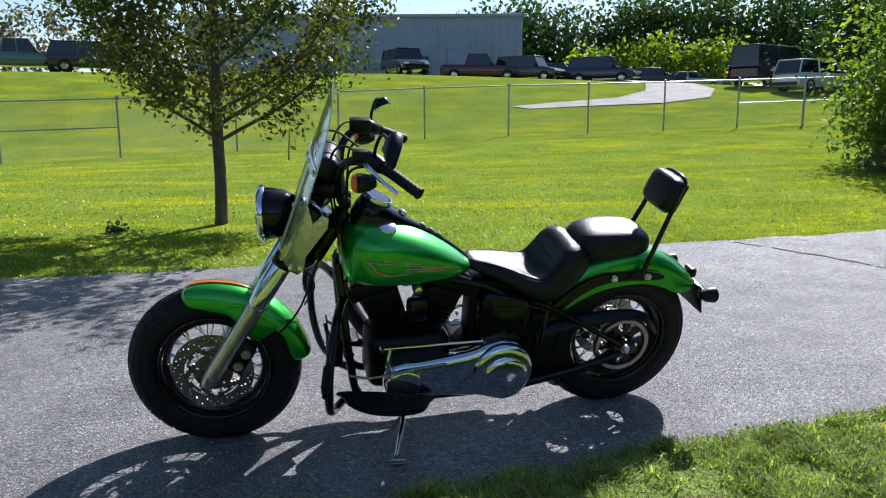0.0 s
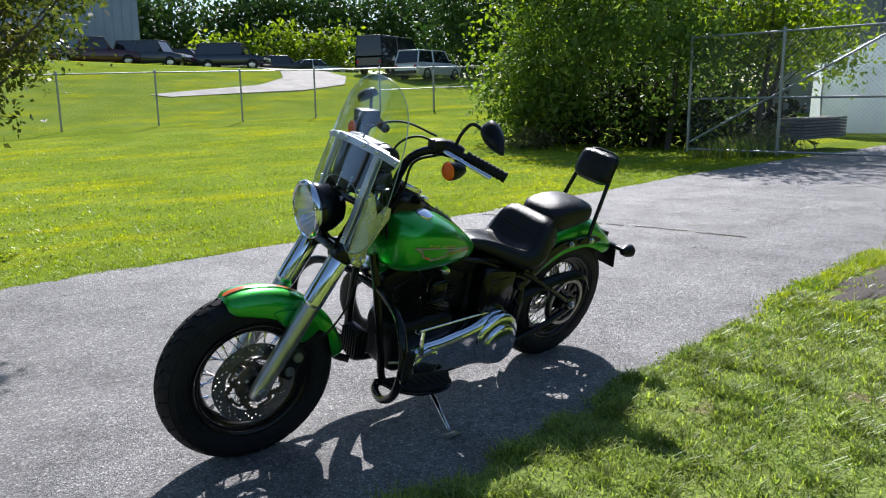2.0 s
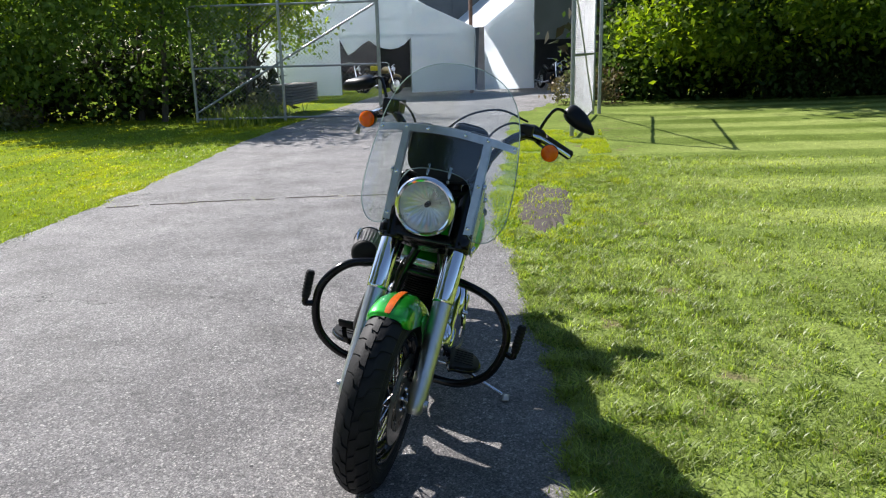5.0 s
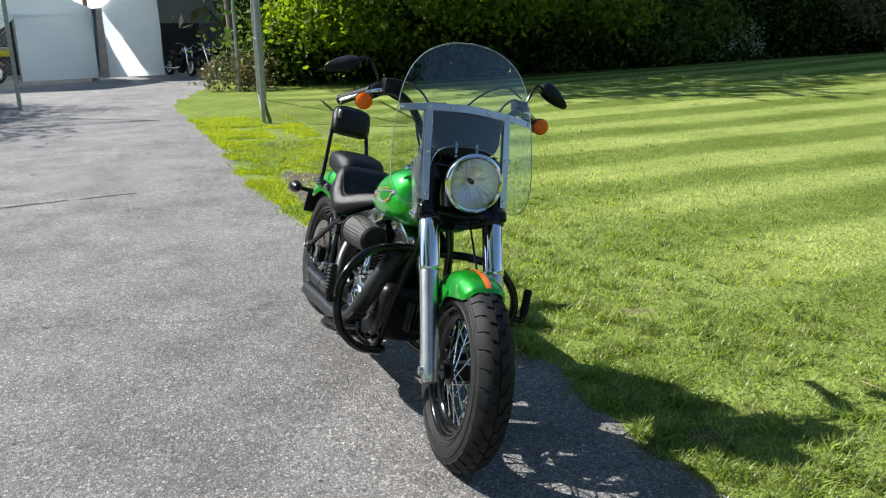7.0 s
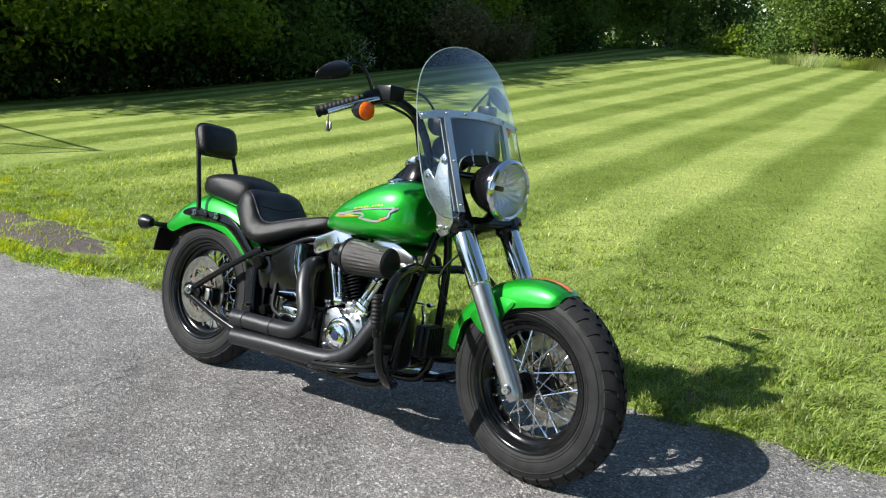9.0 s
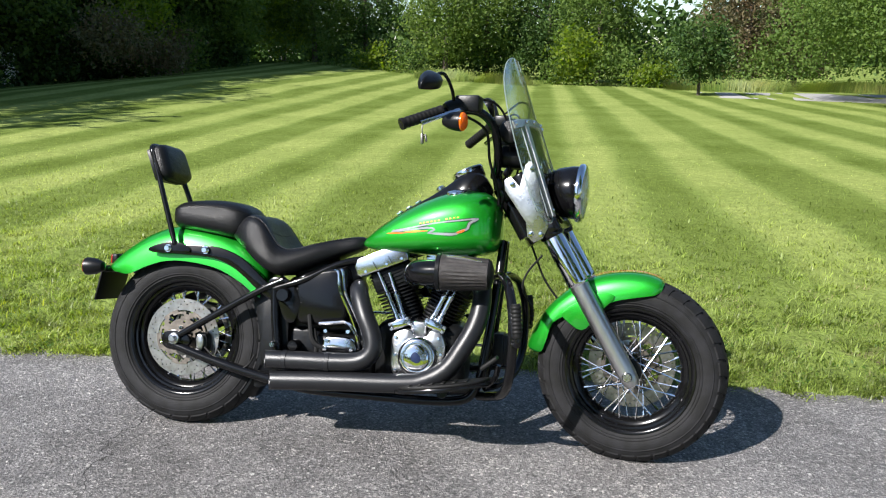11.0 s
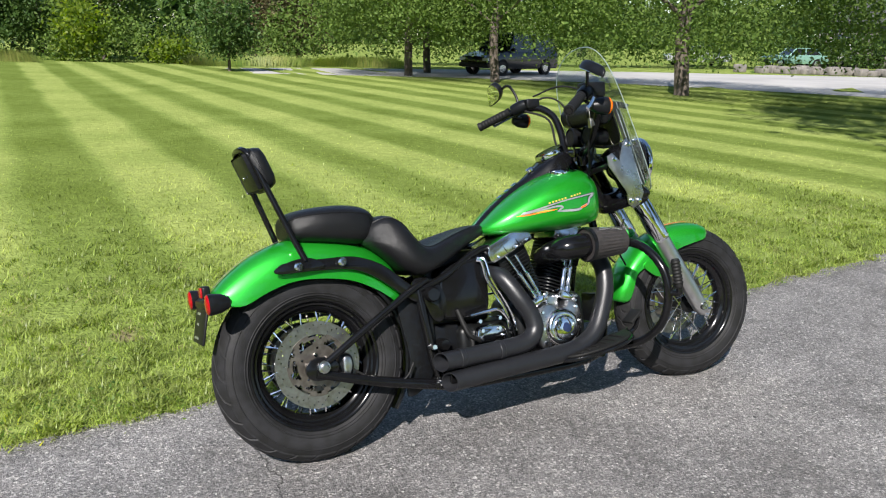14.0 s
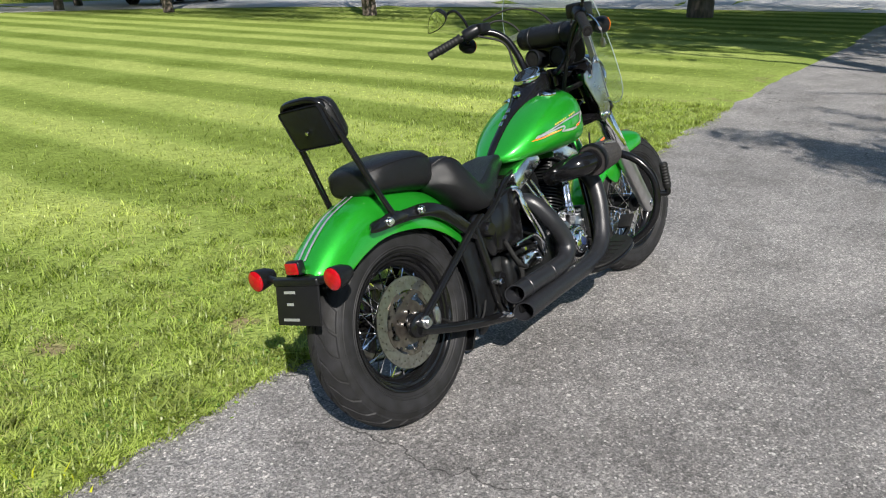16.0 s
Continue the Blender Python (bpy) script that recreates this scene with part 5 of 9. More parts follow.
quad_sheet(bm, P0 + Vector((-0.06, 0.26, 0)), P0 + Vector((-0.03, -0.02, 0)), P0 + Vector((-0.03, -0.02, 2.2)), P0 + Vector((-0.02, 0.16, 2.15)), 4, 10, seed=15, amp=0.05)
part("folded_edge", bm, TARPTAN, tent2, "stained pinkish folded edge")

shelter = thing("shelter", "grey tarpaulin shelter over dark parked motorcycles", "shelter")
Q0, Q1, deep = Vector((26.3, 0.0, 0.1)), Vector((27.6, -3.2, 0.1)), Vector((4.0, 1.5, 0))
part("valance", quad_sheet(BM(), Q0 + Vector((0, 0, 1.72)), Q1 + Vector((0, 0, 1.72)), Q1 + Vector((0, 0, 4.3)), Q0 + Vector((0, 0, 4.3)), 8, 6, seed=13, amp=0.03), SHEDWALL, shelter)
part("roof", quad_sheet(BM(), Q0 + Vector((0, 0, 4.3)), Q1 + Vector((0, 0, 4.3)), Q1 + deep + Vector((0, 0, 4.3)), Q0 + deep + Vector((0, 0, 4.3)), 6, 6, seed=14), SHEDWALL, shelter)
# dark sheet across the back: shade under the shelter as colour
part("shade_sheet", quad_sheet(BM(), Q0 + deep, Q1 + deep, Q1 + deep + Vector((0, 0, 4.3)), Q0 + deep + Vector((0, 0, 4.3)), 6, 6, seed=16), TARPDARK, shelter)
for q in (Q0, Q1):
    bm = BM()
    rod(bm, q, q + Vector((0, 0, 4.3)), 0.03, 8)
    part("pole", bm, GALV, shelter)
bm = BM()
rod(bm, (25.0, 2.2, 0), (25.0, 2.2, 4.6), 0.07, 10)
tagged(part("timber_pole", bm, PINK), "reddish timber pole standing between the two tents", "pole")

shed = thing("building", "large plain grey building standing behind the white tents", "building")
bm = BM()
block(bm, (33.5, -4, 0), (48, 16, 7.5), 0.02)
part("wall", bm, SHEDWALL, shed)
bm = BM()
block(bm, (33.3, -4.2, 7.5), (48.2, 16.2, 7.75), 0.02)
part("roof", bm, ROOF, shed)
for k in range(16):
    bm = BM()
    block(bm, (33.44, -3.6 + 1.25 * k, 0.1), (33.5, -3.56 + 1.25 * k, 7.4), 0.004)
    part("seam", bm, SHEDWALL, shed)

hall = thing("warehouse", "long low blue grey metal warehouse behind the parked cars", "building", pose(8.0, 58.5, 3.6, 0, 0, -13))
bm = BM()
block(bm, (-16, 0, -0.4), (10.4, 16, 5.05), 0.01)
part("wall", bm, SIDING, hall)
bm = BM()
block(bm, (-16.15, -0.15, 5.05), (10.55, 16.15, 5.3), 0.02)
part("roof_edge", bm, SIDING, hall)
for k in range(43):
    bm = BM()
    block(bm, (-15.7 + 0.61 * k, -0.035, -0.3), (-15.64 + 0.61 * k, 0.0, 5.0), 0.006)
    part("rib", bm, SIDING, hall)
for x0, x1, h, mt, nm in ((2.3, 3.1, 2.1, CARGLASS, "door"), (4.6, 6.8, 2.6, SIDING, "roller_door")):
    bm = BM()
    block(bm, (x0, -0.06, 0), (x1, 0.0, h), 0.01)
    part(nm, bm, mt, hall)
    bm = BM()
    block(bm, (x0 - 0.1, -0.09, h), (x1 + 0.1, 0.0, h + 0.12), 0.01)
    part("door_frame", bm, SIDING, hall)

house = thing("house", "low stone and timber building with dark window openings behind the road", "house", pose(-58, -32.8, 0, 0, 0, 118))
bm = BM()
block(bm, (-12, 0, -0.3), (12, 9, 3.4), 0.02)
part("wall", bm, STONE, house)
bm = BM()
slab(bm, [(-13, 3.3), (13, 3.3), (11, 6.2), (-11, 6.2)], -0.8, 9.8, 0.02)
part("roof", bm, ROOF, house)
for k, (x0, w) in enumerate(((-10.5, 1.6), (-7.6, 1.6), (-4.4, 2.6), (-0.6, 2.6), (3.4, 1.6), (6.6, 2.6))):
    bm = BM()
    block(bm, (x0, -0.05, 0.5 if w < 2 else 0.05), (x0 + w, 0.02, 2.5), 0.01)
    win = part("window", bm, CARGLASS, house)
    bm = BM()
    block(bm, (x0 - 0.08, -0.1, 2.5), (x0 + w + 0.08, 0.0, 2.62), 0.01)
    block(bm, (x0 + w / 2 - 0.03, -0.09, 0.1), (x0 + w / 2 + 0.03, -0.051, 2.5), 0.005)
    part("window_frame", bm, WOODGREY, win)
bm = BM()
rr = np.random.default_rng(3)
for k in range(60):
    x, y = -33 - 0.16 * k * 1.0 + rr.normal() * 0.2, -30.5 + 0.16 * k + rr.normal() * 0.35
    block(bm, (x - 0.3, y - 0.25, 0), (x + 0.3, y + 0.25, 0.25 + 0.25 * rr.random()), 0.08)
tagged(part("stone_border", bm, STONE), "low border of grey stones along the far verge", "stones", kind="stuff")
bm = BM()
for k in range(7):
    block(bm, (15.2 + 0.02 * k, 5.6, 0.28 + 0.07 * k), (17.4, 6.2, 0.335 + 0.07 * k), 0.01)
tagged(part("board_stack", bm, WOODGREY), "stack of weathered grey boards behind the gate", "boards", kind="stuff")


# ---- the motorcycle: x to the rear, y to its right, z up, before it leans on the stand ----
BIKE = pose(0.906, 0.069, 0.006, 0, 0, 2.55) @ pose(0, 0, 0, 15.1, 0, 0)
bike = thing("motorcycle", "metallic green cruiser motorcycle leaning on its side stand", "motorcycle", BIKE)
RAKE = radians(30.7)
AX = Vector((math.sin(RAKE), 0, math.cos(RAKE)))           # steering axis, upwards
HEAD = Vector((-1.275, 0, 0.86))
STEER = Matrix.Translation(HEAD) @ Matrix.Rotation(radians(-9.2), 4, AX) @ Matrix.Translation(-HEAD)
FW = Vector((-1.713, 0, 0.3225))                           # front axle
RW = Vector((-0.003, 0, 0.3300))                            # rear axle


def Pt(name, bm, mat, parent=None, label="", m=None, angle=38):
    return part(name, bm, mat, parent if parent is not None else bike, label, m, angle)


def both(fn):
    for s in (1, -1):
        fn(s)


def plate(bm, radii, na, y0, y1, hole):
    """A flat ring about the y axis, in cells of radius and angle, with the cells where hole(ring, sector) is true cut out."""
    top, low = {}, {}

    def vert(book, i, j, y):
        k = (i, j % na)
        if k not in book:
            t = 2 * math.pi * j / na
            book[k] = bm.verts.new((math.cos(t) * radii[i], y, math.sin(t) * radii[i]))
        return book[k]

    def solid(i, j):
        return 0 <= i < len(radii) - 1 and not hole(i, j % na)
    for i in range(len(radii) - 1):
        for j in range(na):
            if not solid(i, j):
                continue
            c = ((i, j), (i, j + 1), (i + 1, j + 1), (i + 1, j))
            bm.faces.new([vert(top, *q, y1) for q in c])
            bm.faces.new([vert(low, *q, y0) for q in c])
            for (p, q), n in zip(((c[0], c[1]), (c[1], c[2]), (c[2], c[3]), (c[3], c[0])), ((i - 1, j), (i, j + 1), (i + 1, j), (i, j - 1))):
                if not solid(*n):
                    bm.faces.new([vert(top, *p, y1), vert(top, *q, y1), vert(low, *q, y0), vert(low, *p, y0)])
    return bm


def wheel(name, label, m, R, width, disc_side, disc_r, tread):
    """Spoked wheel about the origin, axle along y: hub, tyre with tread blocks, black stepped rim, laced spokes, brake disc."""
    bm = BM()
    turn(bm, [(0.0, -0.078), (0.026, -0.078), (0.026, -0.060), (0.044, -0.056), (0.046, -0.046), (0.034, -0.038), (0.030, 0.0), (0.034, 0.038), (0.046, 0.046), (0.044, 0.056), (0.026, 0.060), (0.026, 0.078), (0.0, 0.078)], (0, 0, 0), "Y", 28)
    hub = Pt(name, bm, SATIN, None, label, m)
    w = width / 2
    bm = BM()
    half = [(0.2225, w * 0.70), (0.231, w * 0.85), (0.246, w * 0.95), (R - 0.058, w * 1.0), (R - 0.031, w * 0.91), (R - 0.0135, w * 0.66), (R - 0.0035, w * 0.34)]
    prof = [(r, -y) for r, y in half] + [(R, 0.0)] + half[::-1] + [(0.205, w * 0.3), (0.205, -w * 0.3)]
    turn(bm, prof, (0, 0, 0), "Y", 72, closed=True)
    tyre = Pt("tyre", bm, RUBBER, hub)
    # moulded rings on the sidewall
    for s in (1, -1):
        for r, f in ((0.2385, 0.915), (0.2475, 0.958), (R - 0.047, 0.975)):
            bm = BM()
            turn(bm, [(r - 0.003, s * w * (f - 0.012)), (r - 0.0008, s * (w * f + 0.0016)), (r + 0.0008, s * (w * f + 0.0016)), (r + 0.003, s * w * (f - 0.006))], (0, 0, 0), "Y", 72, closed=True)
            Pt("sidewall_ring", bm, RUBBER, tyre)

    def on_tyre(y, a, lift):
        r = interp(abs(y), [0, w * 0.34, w * 0.66, w * 0.91], [R, R - 0.0035, R - 0.0135, R - 0.031]) + lift
        return Vector((math.cos(a) * r, y, math.sin(a) * r))
    # tread: blocks parted by stepped grooves, standing proud of the carcass
    me_bm = BM()
    seg = 34 if tread == "blocks" else 26
    step = 2 * math.pi / seg
    ys = (0.035, 0.30, 0.42, 0.60, 0.90) if tread == "blocks" else (0.10, 0.36, 0.50, 0.66, 0.86)
    shift = (0.62, 0.50, 0.10, 0.0, -0.10) if tread == "blocks" else (1.1, 0.8, 0.45, 0.2, 0.0)
    gap = 0.17 if tread == "blocks" else 0.12
    for k in range(seg):
        for side in (1, -1):
            a0 = (k + (0.5 if side < 0 else 0.0)) * step
            lo = [(side * w * y, a0 + step * f) for y, f in zip(ys, shift)]
            hi = [(y, a + step * (1 - gap)) for y, a in lo]
            rings = []
            for (y, a), (_, b) in zip(lo, hi):
                rings.append([on_tyre(y, a, -0.004), on_tyre(y, a + step * 0.02, 0.0055), on_tyre(y, (a + b) / 2, 0.0058), on_tyre(y, b - step * 0.02, 0.0055), on_tyre(y, b, -0.004)])
            skin(me_bm, rings, caps=True)
    if tread != "blocks":
        turn(me_bm, [(R - 0.002, -w * 0.075), (R + 0.0055, -w * 0.06), (R + 0.0055, w * 0.06), (R - 0.002, w * 0.075)], (0, 0, 0), "Y", 72, closed=True)
    tr = Pt("tread", me_bm, RUBBER, tyre, angle=30)
    tr["kind"] = "stuff"
    bm = BM()
    step_half = [(0.2265, 0.74), (0.2285, 0.80), (0.2275, 0.86), (0.2225, 0.86), (0.2145, 0.78), (0.2105, 0.66), (0.2035, 0.64), (0.1990, 0.50), (0.1885, 0.44), (0.1790, 0.26)]
    rp = [(r, w * f) for r, f in step_half] + [(0.1750, 0)] + [(r, -w * f) for r, f in step_half[::-1]] + [(0.2145, -w * 0.6), (0.198, 0.0), (0.2145, w * 0.6)]
    turn(bm, rp, (0, 0, 0), "Y", 72, closed=True)
    Pt("rim", bm, BLACK, hub)
    for k in range(40):
        a = 2 * math.pi * k / 40
        s = 1 if k % 2 else -1
        lean = (1.12 if (k // 2) % 2 else -1.12)
        p = Vector((math.cos(a + lean) * 0.042, s * 0.050, math.sin(a + lean) * 0.042))
        q = Vector((math.cos(a) * 0.178, s * 0.014, math.sin(a) * 0.178))
        bm = BM()
        rod(bm, p, q, 0.0024, 6)
        rod(bm, q - (q - p).normalized() * 0.018, q, 0.0044, 6)
        Pt("spoke", bm, CHROME, hub)
    ds = disc_side
    # brake disc: drilled ring riveted to a slotted carrier
    na = 180
    rr = [disc_r * f for f in (0.70, 0.735, 0.765, 0.80, 0.835, 0.87, 0.905, 0.94, 0.97, 1.0)]

    def drilled(i, j):
        return (i == 2 and j % 18 == 2) or (i == 4 and j % 18 in (5, 11)) or (i == 6 and j % 18 in (8, 14)) or (i == 7 and j % 18 == 17)
    disc = Pt("brake_disc", plate(BM(), rr, na, ds * 0.066, ds * 0.071, drilled), STEEL, hub, "", None, 30)
    cr = [disc_r * f for f in (0.16, 0.24, 0.30, 0.36, 0.42, 0.48, 0.54, 0.60, 0.66, 0.72)]

    def slotted(i, j):
        u = (j - i * 3.2) % 36
        if 5 <= i <= 6:
            return 3 < u < 25
        if i == 7:
            return 3 < u < 8 or 25 < u < 29
        if i == 3 or i == 2:
            return (j % 36) in (9, 10, 11, 12) and i == 3
        return i == 8 and 12 < u < 30
    car = Pt("disc_carrier", plate(BM(), cr, na, ds * 0.068, ds * 0.074, slotted), BRONZE, disc, "dull bronze slotted disc carrier", None, 30)
    for k in range(5):
        a = 2 * math.pi * k / 5 + 0.12
        bm = BM()
        turn(bm, [(0.0, ds * 0.083), (0.0065, ds * 0.083), (0.0075, ds * 0.080), (0.0075, ds * 0.073)], (math.cos(a) * 0.037, 0, math.sin(a) * 0.037), "Y", 10)
        Pt("bolt", bm, CHROME, car)
    bm = BM()
    turn(bm, [(0.0, ds * 0.080), (0.020, ds * 0.080), (0.024, ds * 0.076), (0.024, ds * 0.060), (0.0, ds * 0.060)], (0, 0, 0), "Y", 24)
    Pt("hub_cap", bm, SATIN, car)
    return hub


front_wheel = wheel("front_wheel", "black rimmed spoked front wheel", STEER @ Matrix.Translation(FW), 0.331, 0.132, -1, 0.157, "blocks")
rear_wheel = wheel("rear_wheel", "black rimmed spoked rear wheel", Matrix.Translation(RW), 0.336, 0.146, 1, 0.149, "long")
# drive pulley and belt on the left
bm = BM()
turn(bm, [(0.108, -0.078), (0.124, -0.076), (0.127, -0.080), (0.127, -0.106), (0.124, -0.110), (0.108, -0.108)], RW, "Y", 60, closed=True)
pulley = Pt("drive_pulley", bm, STEEL, None, "black drive pulley with a bright steel rim")
prad = [0.020, 0.034, 0.048, 0.062, 0.076, 0.090, 0.102, 0.110]
bm = plate(BM(), prad, 120, -0.098, -0.086, lambda i, j: (3 <= i <= 5 and 4 < j % 12 < 11) or (i == 2 and 6 < j % 12 < 9))
bmesh.ops.translate(bm, verts=bm.verts, vec=RW)
Pt("pulley_web", bm, BLACK, pulley, "", None, 30)
for k in range(5):
    a = 2 * math.pi * k / 5 + 0.3
    bm = BM()
    turn(bm, [(0.0, -0.112), (0.007, -0.112), (0.009, -0.107), (0.009, -0.097)], RW + Vector((math.cos(a) * 0.036, 0, math.sin(a) * 0.036)), "Y", 10)
    Pt("bolt", bm, CHROME, pulley)
bm = BM()
rows = []
for k in range(25):
    a = math.pi / 2 - math.pi * k / 24
    rows.append(RW + Vector((math.cos(a) * 0.131, -0.092, math.sin(a) * 0.131)))
path = [Vector((-0.60, -0.092, 0.370))] + rows + [Vector((-0.60, -0.092, 0.240))]
rings = []
for p in path:
    n = (p - RW) if p.x > -0.2 else Vector((0, 0, 1 if p.z > 0.3 else -1))
    n = Vector((n.x, 0, n.z)).normalized() * 0.004
    rings.append([p + n + Vector((0, -0.012, 0)), p + n + Vector((0, 0.012, 0)), p - n + Vector((0, 0.012, 0)), p - n + Vector((0, -0.012, 0))])
skin(bm, rings)
Pt("drive_belt", bm, GRIPRUB)
bm = BM()
tube(bm, [(-0.42, -0.115, 0.43), (-0.2, -0.12, 0.482), (0.0, -0.12, 0.488), (0.09, -0.12, 0.458), (0.145, -0.12, 0.385)], [0.026, 0.028, 0.026, 0.022, 0.014], 10, 5, squash=0.25)
Pt("belt_guard", bm, SATIN)


def fender(name, stations, thick, mat, m=None, label=""):
    """A pressed sheet fender: stations of (crown x, z), (edge x, z), half width; rounded over the crown."""
    st = np.array([[*a, *b, w] for a, b, w in stations])
    n = 40
    t = np.linspace(0, 1, len(st))
    q = np.linspace(0, 1, n)
    sm = []
    for c in range(5):
        sm.append([p.x for p in smooth_path([(v, 0, 0) for v in st[:, c]], 8)])
    sm = np.array(sm).T
    rings = []
    ph = [radians(a) for a in (0, 4, 20, 38, 56, 74, 90)]
    ph = ph + [math.pi - a for a in ph[-2::-1]]
    for cx, cz, ex, ez, w in sm:
        outer, inner = [], []
        for a in ph:
            f, y = abs(math.sin(a)) ** 0.85, w * math.copysign(abs(math.cos(a)) ** 0.62, math.cos(a))
            p = Vector((ex + (cx - ex) * f, y, ez + (cz - ez) * f))
            outer.append(p)
            k = 1 - thick / max(w, 0.02)
            inner.append(Vector((ex + (cx - ex) * f * (1 - thick / 0.12), y * k, ez + (cz - ez) * f * (1 - thick / 0.12))))
        rings.append(outer + inner[::-1])
    bm = BM()
    skin(bm, rings)
    return Pt(name, bm, mat, None, label, m, 50)


# front fender: hugs the tyre, flips out at the tip
FST = [((-1.346, 0.372), (-1.386, 0.362), 0.056), ((-1.340, 0.388), (-1.402, 0.374), 0.070), ((-1.362, 0.450), (-1.418, 0.416), 0.079), ((-1.415, 0.535), (-1.442, 0.482), 0.080), ((-1.500, 0.612), (-1.512, 0.520), 0.081),
       ((-1.590, 0.655), (-1.590, 0.540), 0.081), ((-1.680, 0.672), (-1.655, 0.572), 0.081), ((-1.755, 0.670), (-1.730, 0.590), 0.080), ((-1.803, 0.656), (-1.785, 0.600), 0.074), ((-1.820, 0.640), (-1.810, 0.612), 0.058)]
front_fender = fender("front_fender", FST, 0.004, GREEN, STEER, "green painted front fender with an orange stripe")
bm = BM()
pts = [Vector((-1.815, 0, 0.6525)), Vector((-1.79, 0, 0.6655)), Vector((-1.74, 0, 0.6765)), Vector((-1.68, 0, 0.6760)), Vector((-1.61, 0, 0.6660)), Vector((-1.54, 0, 0.6390))]
vs = []
for i, p in enumerate(smooth_path(pts, 5)):
    w = 0.010 + 0.010 * math.sin(min(1, i / 25) ** 0.6 * math.pi)
    vs.append([p + Vector((0, w * 0.45 + 0.003, -0.0004)), p + Vector((0, w * 0.2, 0.0006)), p + Vector((0, -w * 0.2, 0.0006)), p + Vector((0, -w * 0.45 - 0.003, -0.0004))])
skin(bm, vs, caps=False, loop=False)
Pt("fender_stripe", bm, ORANGE, front_fender, "orange pinstripe")
both(lambda s: Pt("fender_bracket", slab(BM(), curve2([(-1.655, 0.590), (-1.600, 0.600), (-1.520, 0.560), (-1.470, 0.515), (-1.505, 0.478), (-1.535, 0.462), (-1.560, 0.470), (-1.590, 0.510), (-1.622, 0.548)], 3), s * 0.0795, s * 0.0865, 0.003), GREEN, front_fender))
# rear fender
RST = [((-0.345, 0.515), (-0.338, 0.497), 0.095), ((-0.338, 0.600), (-0.305, 0.510), 0.100), ((-0.270, 0.690), (-0.235, 0.560), 0.103), ((-0.160, 0.745), (-0.140, 0.605), 0.105), ((-0.030, 0.770), (-0.020, 0.625), 0.105),
       ((0.080, 0.758), (0.070, 0.622), 0.104), ((0.175, 0.722), (0.150, 0.598), 0.102), ((0.260, 0.668), (0.225, 0.566), 0.098), ((0.315, 0.618), (0.290, 0.570), 0.085), ((0.328, 0.600), (0.318, 0.582), 0.070)]
rear_fender = fender("rear_fender", RST, 0.004, GREEN, None, "green painted rear fender")
# two silver lines along the crown, painting a streak of light
bm = BM()
vs = []
for p in smooth_path([(0.06, 0, 0.7665), (0.175, 0, 0.7265), (0.255, 0, 0.6735), (0.305, 0, 0.63)], 5):
    vs.append([p + Vector((0, y, 0.0008 - abs(y) * 0.03)) for y in (0.018, 0.014, 0.013, 0.009)])
skin(bm, vs, caps=False, loop=False)
vs2 = []
for p in smooth_path([(0.06, 0, 0.7665), (0.175, 0, 0.7265), (0.255, 0, 0.6735), (0.305, 0, 0.63)], 5):
    vs2.append([p + Vector((0, -y, 0.0008 - abs(y) * 0.03)) for y in (0.018, 0.014, 0.013, 0.009)])
skin(bm, vs2, caps=False, loop=False)
Pt("fender_stripe", bm, SILVERP, rear_fender, "silver double line painted as a highlight streak")


def strut(s):
    o = curve2([(0.105, 0.683), (0.110, 0.668), (0.098, 0.655), (-0.06, 0.650), (-0.150, 0.640), (-0.235, 0.600), (-0.335, 0.520), (-0.380, 0.498), (-0.395, 0.525), (-0.330, 0.585), (-0.250, 0.650), (-0.155, 0.686), (-0.06, 0.690), (0.06, 0.690)], 3)
    st = Pt("fender_strut", slab(BM(), o, s * 0.106, s * 0.124, 0.004), BLACK)
    Pt("bracket_plate", slab(BM(), curve2([(0.125, 0.672), (0.110, 0.654), (-0.02, 0.656), (-0.045, 0.672), (-0.02, 0.690), (0.02, 0.700), (0.075, 0.692)], 3), s * 0.125, s * 0.132, 0.003), BLACK, st)
    for x in (0.046, -0.107):
        bm = BM()
        turn(bm, [(0.0, s * 0.146), (0.009, s * 0.146), (0.012, s * 0.143), (0.012, s * 0.134), (0.015, s * 0.134), (0.015, s * 0.128), (0.0, s * 0.128)], (x, 0, 0.673), "Y", 16)
        Pt("bolt", bm, CHROME, st)


both(strut)

# backrest
back_rest = Pt("backrest", tube(BM(), [(0.020, 0.130, 0.690), (0.052, 0.118, 0.77), (0.146, 0.090, 1.02), (0.166, 0.080, 1.062), (0.174, 0.05, 1.076), (0.176, 0.0, 1.078), (0.174, -0.05, 1.076), (0.166, -0.080, 1.062), (0.146, -0.090, 1.02), (0.052, -0.118, 0.77), (0.020, -0.130, 0.690)], 0.0105, 10, 5), BLACK, None, "black steel backrest with a padded vinyl cushion")
M_PAD = pose(0.124, 0, 1.010, 0, 21, 0)
rings = []
for t, sx in ((-0.030, 0.80), (-0.022, 0.94), (-0.006, 1.0), (0.012, 0.98), (0.026, 0.90), (0.034, 0.70)):
    ring = []
    for k in range(28):
        a = 2 * math.pi * k / 28
        cy, cz = math.cos(a), math.sin(a)
        y = 0.106 * math.copysign(abs(cy) ** 0.42, cy) * sx
        z = 0.077 * math.copysign(abs(cz) ** 0.48, cz) * sx * (1.0 if cz < 0 else 0.97)
        ring.append((-t, y, z))
    rings.append(ring)
bm = BM()
skin(bm, rings)
pad = Pt("cushion", bm, LEATHER, back_rest, "black padded vinyl cushion", M_PAD, 60)
bm = BM()
